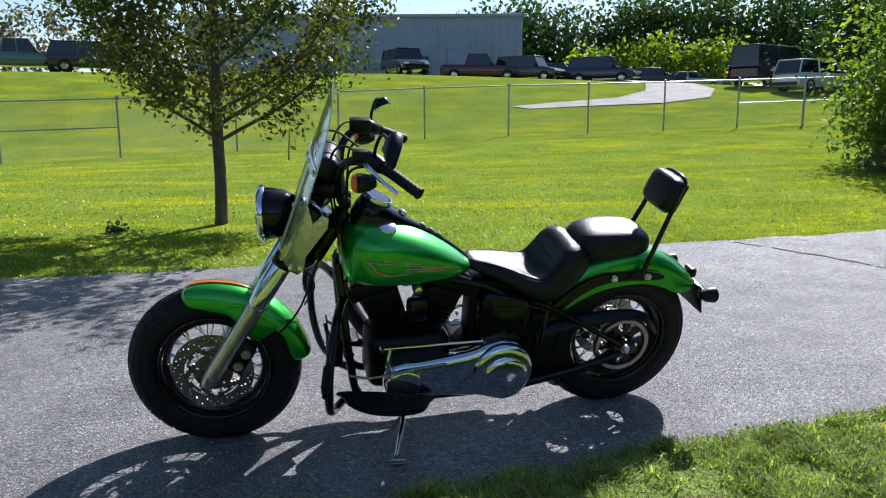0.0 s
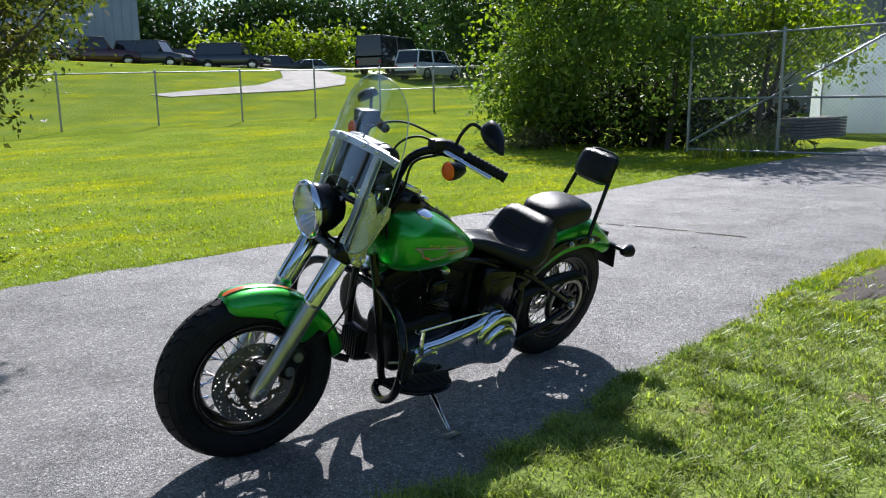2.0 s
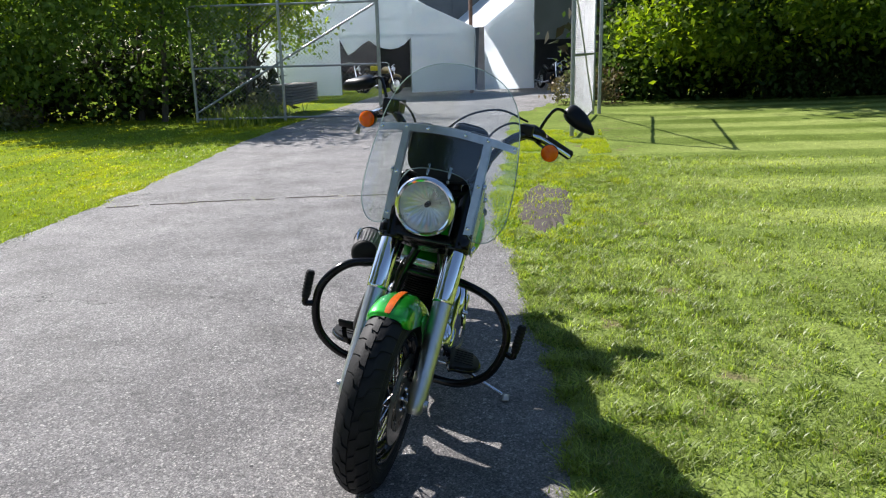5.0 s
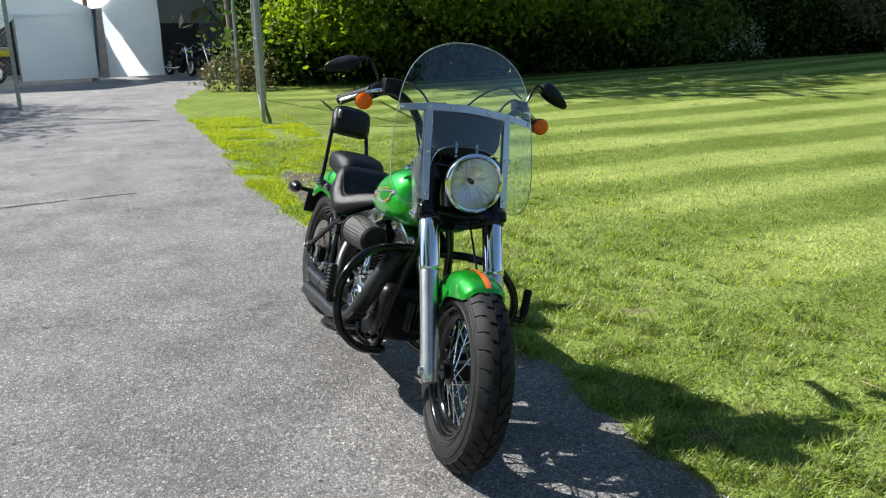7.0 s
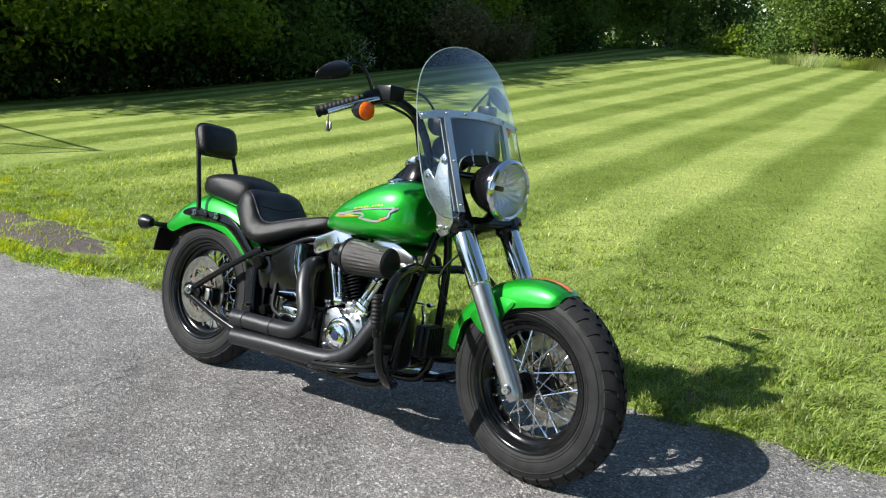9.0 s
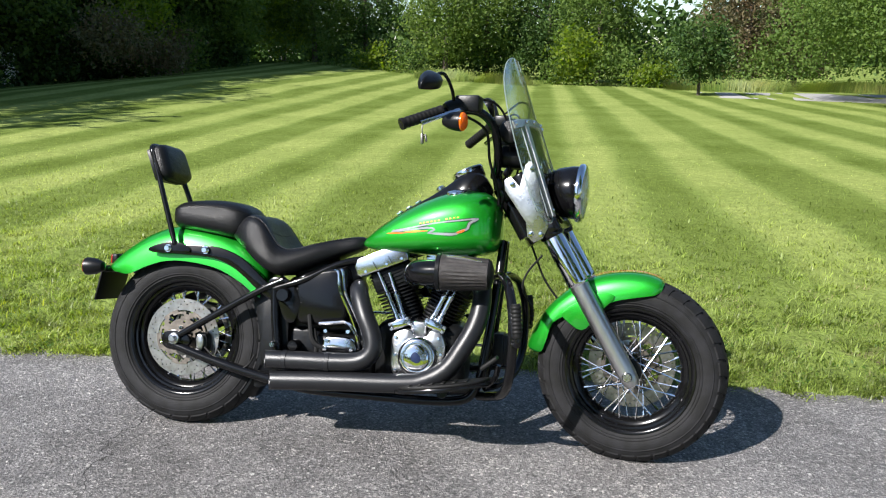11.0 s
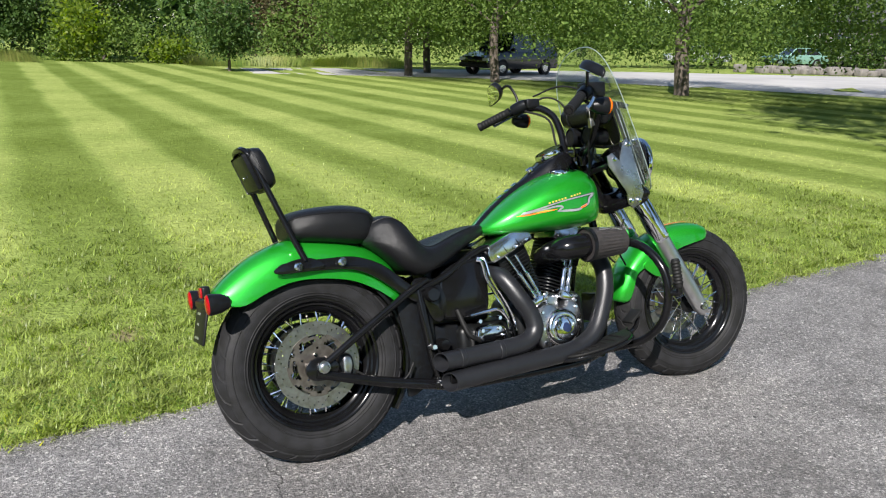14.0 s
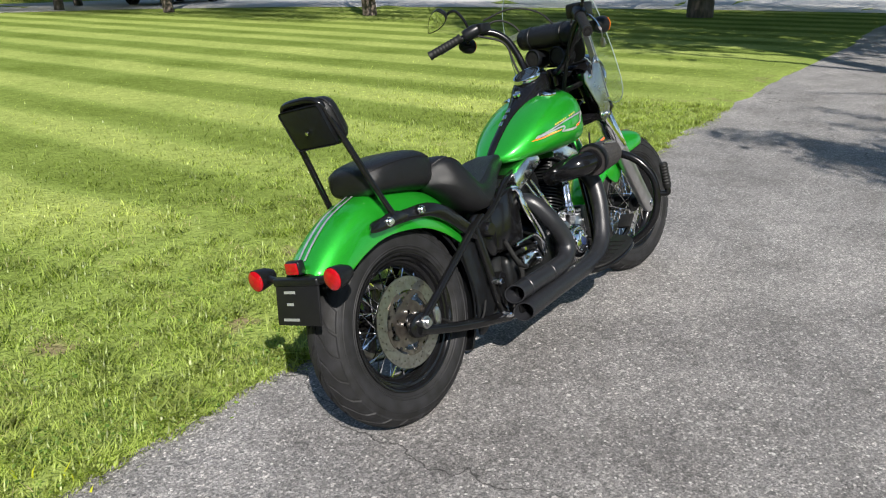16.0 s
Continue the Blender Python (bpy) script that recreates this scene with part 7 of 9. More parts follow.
for pts, r in (([(-0.625, 0.13, 0.622), (-0.642, 0.142, 0.610), (-0.653, 0.148, 0.546), (-0.706, 0.15, 0.443), (-0.728, 0.15, 0.382), (-0.742, 0.14, 0.335)], 0.0062),
               ([(-0.635, 0.12, 0.628), (-0.656, 0.138, 0.617), (-0.671, 0.148, 0.546), (-0.721, 0.152, 0.453), (-0.746, 0.150, 0.396), (-0.760, 0.14, 0.340)], 0.0055),
               ([(-0.575, 0.135, 0.422), (-0.640, 0.146, 0.430), (-0.684, 0.152, 0.432), (-0.717, 0.156, 0.396), (-0.735, 0.145, 0.340)], 0.0070)):
    Pt("oil_line", tube(BM(), pts, r, 8, 6), CHROME, gearbox)
for pts in ([(-0.55, 0.12, 0.40), (-0.57, 0.14, 0.33), (-0.56, 0.14, 0.27)], [(-0.53, 0.12, 0.45), (-0.555, 0.145, 0.36), (-0.60, 0.145, 0.33)]):
    Pt("hose", tube(BM(), pts, 0.009, 8, 6), GRIPRUB, gearbox)
# air intake and filter
bm = BM()
tube(bm, [(-0.93, 0.10, 0.60), (-0.935, 0.17, 0.618), (-0.960, 0.228, 0.630), (-1.045, 0.254, 0.636)], [0.034, 0.042, 0.046, 0.046], 20, 6)
intake = Pt("air_intake", bm, BLACK, None, "black intake with a ribbed cone filter")
rings = []
for i in range(60):
    t = i / 59
    x = -1.035 - 0.180 * t
    r0 = 0.062 - 0.010 * t
    ring = []
    for k in range(56):
        a = 2 * math.pi * k / 56
        rr = r0 * (1 + (0.045 if k % 2 else -0.035)) if 0.07 < t < 0.93 else r0 * (1.03 if t < 0.95 else 1.0 - (t - 0.95) * 6)
        ring.append((x, 0.258 - 0.012 * t + rr * math.cos(a), 0.637 + rr * math.sin(a)))
    if i in (0, 3, 4, 30, 55, 56, 58, 59):
        rings.append(ring)
bm = BM()
skin(bm, rings)
filt = Pt("air_filter", bm, FILTERMAT, intake, "dark brown pleated cone filter", None, 20)
bm = BM()
turn(bm, [(0.0, 0.012), (0.030, 0.010), (0.046, 0.004), (0.0535, -0.006), (0.0535, -0.020)], (-1.211, 0.246, 0.637), Vector((-1, 0, 0)), 30)
Pt("filter_cap", bm, GRIPRUB, filt)
bm = BM()
turn(bm, [(0.062, -0.004), (0.0665, -0.002), (0.0665, 0.010), (0.062, 0.012)], (-1.040, 0.258, 0.637), "X", 40, closed=True)
Pt("filter_clamp", bm, SATIN, filt)
bm = BM()
tube(bm, [(-1.065, 0.296, 0.688), (-1.12, 0.293, 0.684), (-1.185, 0.286, 0.676)], [0.012, 0.016, 0.007], 10, 4, squash=0.35)
Pt("filter_plate", bm, CHROME, filt)
for x, z in ((-0.955, 0.665), (-0.985, 0.668), (-0.965, 0.60), (-1.01, 0.60)):
    bm = BM()
    turn(bm, [(0.0, 0.012), (0.006, 0.012), (0.008, 0.006), (0.008, -0.01)], (x + 0.01, 0.215, z), "Y", 8)
    Pt("bolt", bm, CHROME, intake)

# exhaust
def pipe(pts, r, name):
    bm = BM()
    path = smooth_path(pts, 7)
    tube(bm, path, r, 22, 1, caps=False)
    ob = Pt(name, bm, PIPE, None, "matt black exhaust pipe with a slash-cut end", None, 60)
    e, d = path[-1], (path[-1] - path[-2]).normalized()
    # slash-cut mouth
    up = Vector((0, 0, 1))
    sd = d.cross(up).normalized()
    n = 22
    def ring_at(f, rad, cut):
        return [e + d * (f + cut * math.sin(2 * math.pi * k / n) * rad) + (up * math.cos(2 * math.pi * k / n) + sd * math.sin(2 * math.pi * k / n)) * rad for k in range(n)]
    bm = BM()
    skin(bm, [ring_at(-0.002, r, 0), ring_at(0.028, r, 0.45), ring_at(0.028, r - 0.003, 0.45), ring_at(-0.04, r - 0.004, 0)], caps=False)
    Pt("pipe_end", bm, PIPE, ob)
    bm = BM()
    skin(bm, [ring_at(-0.038, r - 0.003, 0), ring_at(-0.042, 0.002, 0)], caps=False)
    Pt("baffle", bm, SATIN, ob)
    return ob


upper = pipe([(-0.705, 0.075, 0.560), (-0.722, 0.140, 0.545), (-0.757, 0.185, 0.472), (-0.795, 0.203, 0.395), (-0.798, 0.210, 0.340), (-0.755, 0.212, 0.304), (-0.660, 0.212, 0.294), (-0.540, 0.212, 0.291), (-0.428, 0.212, 0.288)], 0.0335, "exhaust_pipe")
lower = pipe([(-1.120, 0.060, 0.610), (-1.165, 0.110, 0.596), (-1.178, 0.156, 0.540), (-1.162, 0.182, 0.455), (-1.120, 0.200, 0.370), (-1.072, 0.211, 0.298), (-1.005, 0.215, 0.256), (-0.920, 0.218, 0.238), (-0.650, 0.218, 0.226), (-0.452, 0.218, 0.215)], 0.0345, "exhaust_pipe")
for ob, xz in ((upper, (-0.48, 0.29)), (upper, (-0.64, 0.293))):
    bm = BM()
    turn(bm, [(0.0342, -0.010), (0.036, -0.008), (0.036, 0.008), (0.0342, 0.010)], (xz[0], 0.212, xz[1]), "X", 24, closed=True)
    Pt("heat_shield_clamp", bm, PIPE, ob)
bm = BM()
block(bm, (-0.50, 0.14, 0.20), (-0.44, 0.20, 0.30), 0.008)
bracket = Pt("exhaust_bracket", bm, BLACK)
for x, z in ((-0.425, 0.205), (-0.405, 0.335)):
    bm = BM()
    turn(bm, [(0.0, 0.168), (0.009, 0.168), (0.012, 0.162), (0.012, 0.12)], (x, 0, z), "Y", 10)
    Pt("bolt", bm, CHROME, bracket)
# rear caliper on the right
bm = BM()
slab(bm, curve2([(-0.070, 0.352), (-0.095, 0.358), (-0.118, 0.345), (-0.122, 0.300), (-0.105, 0.272), (-0.078, 0.275), (-0.068, 0.31)], 4), 0.048, 0.105, 0.010)
caliper = Pt("rear_caliper", bm, SATIN, None, "black brake caliper")
bm = BM()
slab(bm, curve2([(-0.082, 0.345), (-0.106, 0.345), (-0.112, 0.315), (-0.100, 0.287), (-0.082, 0.290)], 4), 0.105, 0.116, 0.006)
Pt("caliper_cover", bm, ALLOY, caliper)
Pt("brake_hose", tube(BM(), [(-0.115, 0.11, 0.30), (-0.18, 0.125, 0.255), (-0.245, 0.135, 0.225), (-0.30, 0.135, 0.245), (-0.33, 0.135, 0.29)], 0.004, 8, 6), GRIPRUB, caliper)

# ---- left side: primary cover, side stand, horn ----
o = curve2([(-0.452, 0.290), (-0.462, 0.362), (-0.500, 0.412), (-0.570, 0.432), (-0.640, 0.416), (-0.720, 0.388), (-0.90, 0.364), (-1.00, 0.360), (-1.050, 0.335), (-1.068, 0.280), (-1.05, 0.222), (-1.00, 0.196), (-0.86, 0.190), (-0.68, 0.174), (-0.58, 0.155), (-0.505, 0.175), (-0.462, 0.228)], 4)
primary = Pt("primary_cover", slab(BM(), o, -0.176, -0.085, 0.034, "xz", 5), CHROME, None, "polished chrome primary cover", None, 60)
bm = BM()
turn(bm, [(0.131, -0.12), (0.131, -0.172), (0.126, -0.186), (0.115, -0.195), (0.100, -0.198), (0.0, -0.198)], (-0.570, 0, 0.294), "Y", 48)
Pt("clutch_drum", bm, CHROME, primary, "", None, 50)
bm = BM()
turn(bm, [(0.096, -0.192), (0.096, -0.206), (0.091, -0.212), (0.080, -0.215), (0.040, -0.219), (0.0, -0.220)], (-0.566, 0, 0.276), "Y", 44)
derby = Pt("derby_cover", bm, CHROME, primary, "round chrome derby cover")
for k in range(5):
    a = 2 * math.pi * k / 5 + 0.4
    bm = BM()
    turn(bm, [(0.0, -0.2195), (0.0045, -0.219), (0.0055, -0.216), (0.0055, -0.210)], (-0.566 + 0.083 * math.cos(a), 0, 0.276 + 0.083 * math.sin(a)), "Y", 8)
    Pt("screw", bm, ALLOY, derby)
bm = BM()
turn(bm, [(0.072, -0.15), (0.072, -0.176), (0.066, -0.184), (0.050, -0.187), (0.0, -0.188)], (-0.985, 0, 0.272), "Y", 40)
Pt("stator_boss", bm, CHROME, primary, "", None, 50)
for k in (1, 4, 7):
    x = -0.55 - 0.05 * k
    bm = BM()
    turn(bm, [(0.0, -0.176), (0.006, -0.176), (0.008, -0.172), (0.008, -0.16)], (x, 0, 0.222 + 0.008 * (k > 5)), "Y", 8)
    Pt("bolt", bm, CHROME, primary)
bm = BM()
tube(bm, [(-1.215, -0.20, 0.355), (-1.12, -0.215, 0.345), (-0.95, -0.21, 0.365), (-0.82, -0.20, 0.37)], 0.0055, 8, 5)
Pt("shift_rod", bm, STEEL)
bm = BM()
tube(bm, [(-1.085, -0.200, 0.462), (-0.90, -0.192, 0.458), (-0.665, -0.180, 0.452)], 0.0045, 8, 3)
turn(bm, [(0.0, -0.010), (0.009, -0.010), (0.009, 0.010), (0.0, 0.010)], (-1.085, -0.200, 0.462), "Y", 12)
turn(bm, [(0.0, -0.010), (0.009, -0.010), (0.009, 0.010), (0.0, 0.010)], (-0.665, -0.180, 0.452), "Y", 12)
Pt("shift_linkage", bm, CHROME)
bm = BM()
tube(bm, [(-1.05, -0.195, 0.455), (-1.06, -0.205, 0.40), (-1.055, -0.21, 0.345)], [0.008, 0.010, 0.012], 8, 5)
Pt("shift_lever", bm, CHROME)
bm = BM()
block(bm, (-0.975, -0.135, 0.530), (-0.890, -0.085, 0.630), 0.018, 3)
horn = Pt("horn", bm, BLACK, None, "black horn cover with a chrome knob")
bm = BM()
turn(bm, [(0.0, -0.165), (0.014, -0.162), (0.02, -0.15), (0.018, -0.09)], (-0.942, 0, 0.688), "Y", 20)
Pt("horn_knob", bm, CHROME, horn)
stand_foot = BIKE.inverted() @ Vector((-0.133, -0.458, 0.008))
bm = BM()
tube(bm, [(-0.99, -0.13, 0.185), (-1.0, -0.25, 0.175), stand_foot + Vector((0.0, 0.02, 0.012))], [0.012, 0.0105, 0.009], 10, 5)
stand = Pt("side_stand", bm, CHROME, None, "chrome side stand resting on the asphalt")
bm = BM()
block(bm, (-0.030, -0.016, -0.004), (0.034, 0.016, 0.006), 0.004)
Pt("stand_foot", bm, STEEL, stand, "", Matrix.Translation(stand_foot) @ BIKE.to_3x3().inverted().to_4x4())
bm = BM()
rod(bm, (-0.965, -0.17, 0.165), (-1.05, -0.30, 0.165), 0.005, 8)
Pt("stand_spring", bm, STEEL, stand)


# ---- footboards, crash bar, pegs ----
def footboard(s):
    y0 = 0.185
    o = curve2([(-0.885, s * y0), (-0.885, s * (y0 + 0.045)), (-0.93, s * (y0 + 0.105)), (-1.03, s * (y0 + 0.135)), (-1.14, s * (y0 + 0.130)), (-1.215, s * (y0 + 0.085)), (-1.235, s * (y0 + 0.03)), (-1.235, s * y0)], 4)
    tiltb = pose(-1.06, 0, 0.245, 0, 9, 0) @ pose(1.06, 0, 0, 0, 0, 0)
    b = Pt("footboard", slab(BM(), o, -0.014, 0.0, 0.004, "xy"), BLACK, None, "half-moon footboard with a ribbed rubber pad", tiltb)
    o2 = [(-1.06 + (x + 1.06) * 0.93, s * (y0 + 0.066) + (y - s * (y0 + 0.066)) * 0.90) for x, y in o]
    Pt("rubber_pad", slab(BM(), o2, 0.0, 0.009, 0.003, "xy"), GRIPRUB, b)
    for k in range(6):
        bm = BM()
        x = -0.95 - 0.04 * k
        block(bm, (x - 0.007, s * (y0 + 0.02) - 0.0 if s > 0 else s * (y0 + 0.10), 0.009), (x + 0.007, s * (y0 + 0.10) if s > 0 else s * (y0 + 0.02), 0.013), 0.002)
        Pt("rib", bm, GRIPRUB, b)
    bm = BM()
    turn(bm, [(0.0, s * 0.16), (0.016, s * 0.16), (0.02, s * 0.15), (0.02, s * 0.08), (0.0, s * 0.08)], (-1.06, s * 0.10, -0.025), "Y", 16)
    Pt("board_pivot", bm, BLACK, b)


both(footboard)
bm = BM()
tube(bm, [(-1.15, 0.12, 0.24), (-1.21, 0.20, 0.25), (-1.245, 0.24, 0.285), (-1.255, 0.255, 0.33)], [0.009, 0.009, 0.010, 0.010], 8, 5)
pedal = Pt("brake_pedal", bm, BLACK, None, "black brake pedal with a rubber pad")
bm = BM()
block(bm, (-0.035, -0.03, -0.006), (0.035, 0.03, 0.008), 0.005, m=pose(-1.225, 0.255, 0.335, 0, 38, 0))
Pt("pedal_pad", bm, GRIPRUB, pedal)


def crash(s):
    c = Pt("crash_bar", tube(BM(), [(-1.215, s * 0.06, 0.625), (-1.245, s * 0.16, 0.632), (-1.278, s * 0.285, 0.605), (-1.302, s * 0.362, 0.520), (-1.308, s * 0.376, 0.420), (-1.300, s * 0.340, 0.310), (-1.275, s * 0.250, 0.235), (-1.225, s * 0.15, 0.205), (-1.175, s * 0.10, 0.195)], 0.0165, 14, 6), BLACK, None, "gloss black tubular crash bar")
    p0 = Vector((-1.325, s * 0.418, 0.445))
    bm = BM()
    turn(bm, [(0.0, -0.004), (0.014, -0.004), (0.016, 0.0)] + [(0.0155 if j % 4 in (0, 3) else 0.0185, 0.010 + 0.013 * (j // 4) + 0.0038 * (j % 4)) for j in range(28)] + [(0.016, 0.102), (0.013, 0.106), (0.0, 0.106)], p0, Vector((0.10, s * 0.02, 1)), 18)
    Pt("highway_peg", bm, GRIPRUB, c, "ribbed rubber highway peg folded up")
    bm = BM()
    tube(bm, [p0 + Vector((0, 0, -0.004)), p0 + Vector((0.0, -s * 0.004, -0.026)), Vector((-1.308, s * 0.376, 0.425))], 0.012, 10, 4)
    Pt("peg_clamp", bm, BLACK, c)


both(crash)
bm = BM()
rod(bm, (-1.22, -0.07, 0.625), (-1.22, 0.07, 0.625), 0.015, 12)
Pt("crash_bar_bridge", bm, BLACK)
# front downtube fittings: regulator and engine mount
bm = BM()
block(bm, (-1.255, -0.055, 0.30), (-1.215, 0.055, 0.42), 0.008)
regulator = Pt("regulator", bm, SATIN, None, "finned black voltage regulator")
for k in range(7):
    bm = BM()
    block(bm, (-1.275, -0.05 + 0.0155 * k, 0.305), (-1.254, -0.044 + 0.0155 * k, 0.415), 0.001)
    Pt("cooling_fin", bm, SATIN, regulator)


# ---- the steered front end ----
def fork(s):
    y = s * 0.122
    A0 = FW + Vector((0, y, 0))
    bm = BM()
    tube(bm, [A0 - AX * 0.040, A0 - AX * 0.02, A0 + AX * 0.02, A0 + AX * 0.10, A0 + AX * 0.36], [0.022, 0.030, 0.033, 0.0330, 0.0345], 22, 2)
    leg = Pt("fork_leg", bm, SLIDER, None, "brushed alloy fork leg with a chrome shroud", STEER, 50)
    bm = BM()
    turn(bm, [(0.0340, 0.352), (0.0375, 0.356), (0.0385, 0.366), (0.0385, 0.548), (0.036, 0.552), (0.0, 0.552)], A0, AX, 24)
    Pt("fork_shroud", bm, CHROME, leg)
    bm = BM()
    turn(bm, [(0.0, 0.545), (0.042, 0.545), (0.0445, 0.550), (0.0450, 0.560), (0.0450, 0.785), (0.042, 0.795), (0.030, 0.80), (0.0, 0.80)], A0, AX, 22)
    Pt("upper_tube", bm, BLACK, leg)
    bm = BM()
    turn(bm, [(0.0, s * 0.020), (0.014, s * 0.020), (0.017, s * 0.014), (0.017, -s * 0.05), (0.0, -s * 0.05)], A0 + Vector((0, s * 0.02, 0)), "Y", 16)
    Pt("axle_clamp", bm, ALLOY, leg)
    bm = BM()
    turn(bm, [(0.0, 0.006), (0.005, 0.006), (0.006, 0.0)], A0 + Vector((-0.02, s * 0.012, -0.025)), "X", 8)
    Pt("pinch_bolt", bm, CHROME, leg)


both(fork)
bm = BM()
rod(bm, FW + Vector((0, -0.12, 0)), FW + Vector((0, 0.12, 0)), 0.010, 12)
Pt("front_axle", bm, ALLOY, None, "", STEER)
for h, thick, w in ((0.575, 0.036, 0.150), (0.755, 0.026, 0.145)):
    m = Matrix.Translation(FW + AX * h) @ Matrix.Rotation(RAKE, 4, "Y")
    o = curve2([(-0.045, w), (-0.02, w + 0.018), (0.035, w), (0.10, 0.06), (0.115, 0.0), (0.10, -0.06), (0.035, -w), (-0.02, -w - 0.018), (-0.045, -w), (-0.035, -0.05), (-0.035, 0.05)], 4)
    Pt("triple_clamp", slab(BM(), o, -thick / 2, thick / 2, 0.006, "xy"), BLACK, None, "", STEER @ m)
# front caliper, left leg, behind
bm = BM()
m = Matrix.Translation(FW + AX * 0.105 + Vector((0.055, -0.098, 0))) @ Matrix.Rotation(RAKE, 4, "Y")
block(bm, (-0.022, -0.038, -0.065), (0.045, 0.030, 0.065), 0.014, 3)
fcal = Pt("front_caliper", bm, SATIN, None, "black four-piston brake caliper", STEER @ m)
for z in (-0.03, 0.03):
    bm = BM()
    turn(bm, [(0.0, -0.046), (0.017, -0.046), (0.020, -0.040), (0.020, -0.03)], (0.015, 0, z), "Y", 18)
    Pt("piston_cap", bm, ALLOY, fcal)
Pt("brake_line", tube(BM(), [(-1.60, -0.10, 0.44), (-1.47, -0.125, 0.50), (-1.38, -0.115, 0.60), (-1.33, -0.09, 0.72), (-1.28, -0.06, 0.86)], 0.0042, 8, 6), GRIPRUB, None, "", STEER)
Pt("cable", tube(BM(), [(-1.39, 0.07, 0.72), (-1.345, 0.10, 0.66), (-1.33, 0.11, 0.60), (-1.37, 0.10, 0.53)], 0.004, 8, 6), GRIPRUB, None, "", STEER)

# headlamp
HL = Vector((-1.503, 0, 0.950))
HAX = Vector((-1, 0, -0.06)).normalized()
bm = BM()
turn(bm, [(0.0, -0.135), (0.035, -0.132), (0.065, -0.112), (0.086, -0.075), (0.096, -0.03), (0.098, 0.0), (0.095, 0.004), (0.0925, 0.0), (0.088, -0.03), (0.070, -0.066), (0.0, -0.070)], HL, HAX, 40)
lamp = Pt("headlamp", bm, BLACK, None, "round headlamp with a gloss black bucket and chrome rim", STEER, 60)
bm = BM()
turn(bm, [(0.098, -0.006), (0.105, -0.002), (0.108, 0.006), (0.105, 0.016), (0.097, 0.022), (0.091, 0.019), (0.092, 0.0)], HL, HAX, 48, closed=True)
Pt("headlamp_rim", bm, CHROME, lamp)
bm = BM()
rings = []
n = 96
u, v = HAX.orthogonal().normalized(), HAX.cross(HAX.orthogonal().normalized())
for r, a in ((0.091, 0.008), (0.086, -0.004), (0.074, -0.018), (0.058, -0.030), (0.038, -0.040), (0.016, -0.046)):
    rings.append([HL + HAX * (a + (0.0012 if (q // 2) % 2 else -0.0012) * (1 if r > 0.03 else 0)) + (u * math.cos(2 * math.pi * q / n) + v * math.sin(2 * math.pi * q / n)) * r for q in range(n)])
skin(bm, rings, caps=False)
bm.faces.new([bm.verts.new(p) for p in rings[-1]])
Pt("reflector", bm, REFLECT, lamp, "bright fluted reflector", None, 25)
bm = BM()
turn(bm, [(0.0, -0.018), (0.009, -0.020), (0.010, -0.05), (0.0, -0.05)], HL, HAX, 20)
Pt("bulb_shield", bm, SATIN, lamp)
bm = BM()
turn(bm, [(0.0, 0.036), (0.040, 0.033), (0.075, 0.026), (0.093, 0.018), (0.093, 0.014), (0.075, 0.022), (0.040, 0.029), (0.0, 0.032)], HL, HAX, 40)
lens_ob = Pt("headlamp_lens", bm, LENS, lamp, "clear domed lens")
lens_ob.visible_shadow = False
bm = BM()
tube(bm, [HL + Vector((0.06, 0, -0.095)), HL + Vector((0.10, 0, -0.13)), HL + Vector((0.16, 0, -0.14))], 0.016, 10, 4)
Pt("headlamp_bracket", bm, BLACK, lamp)


# windshield
def ws(y, z):
    return Vector((-1.462 + 0.345 * (z - 0.83) + 0.62 * y * y, y, z))


half = [(0.0, 1.437), (0.07, 1.427), (0.135, 1.394), (0.185, 1.335), (0.215, 1.25), (0.228, 1.16), (0.236, 1.07), (0.238, 0.98), (0.230, 0.905), (0.200, 0.853), (0.160, 0.842), (0.132, 0.862), (0.124, 0.915), (0.118, 0.985), (0.095, 1.04), (0.05, 1.06), (0.0, 1.064)]
half = [(p.x * 1.16, p.y) for p in smooth_path([(a, b, 0) for a, b in half], 3)]
half[0], half[-1] = (0.0, half[0][1]), (0.0, half[-1][1])
# strips from the outer contour to the inner contour, by matched lengths
outer = half[:31]
inner = half[31:][::-1]


def resample(pts, n):
    p = np.array(pts)
    d = np.concatenate([[0], np.cumsum(np.linalg.norm(np.diff(p, axis=0), axis=1))])
    t = np.linspace(0, d[-1], n)
    return np.column_stack([np.interp(t, d, p[:, 0]), np.interp(t, d, p[:, 1])])


oc, ic = resample(outer, 26), resample(inner, 26)
rows_f, rows_b = [], []
for sgn in (1, -1):
    rf, rb = [], []
    for (oy, oz), (iy, iz) in zip(oc, ic):
        line_f, line_b = [], []
        for t in np.linspace(0, 1, 9):
            y, z = sgn * (iy + (oy - iy) * t), iz + (oz - iz) * t
            line_f.append(ws(y, z))
            line_b.append(ws(y, z) + Vector((0.0045, 0, -0.0015)))
        rf.append(line_f)
        rb.append(line_b)
    rows_f.append(rf)
    rows_b.append(rb)
bm = BM()
for rf, rb in zip(rows_f, rows_b):
    skin(bm, [a + b[::-1] for a, b in zip(rf, rb)], caps=False)
    last = rf[-1] + rb[-1][::-1]
    bm.faces.new([bm.verts.new(p) for p in last])
bmesh.ops.remove_doubles(bm, verts=bm.verts, dist=0.0004)
shield = Pt("windshield", bm, CLEAR, None, "clear plastic windshield on polished metal brackets", STEER, 60)
shield.visible_shadow = False


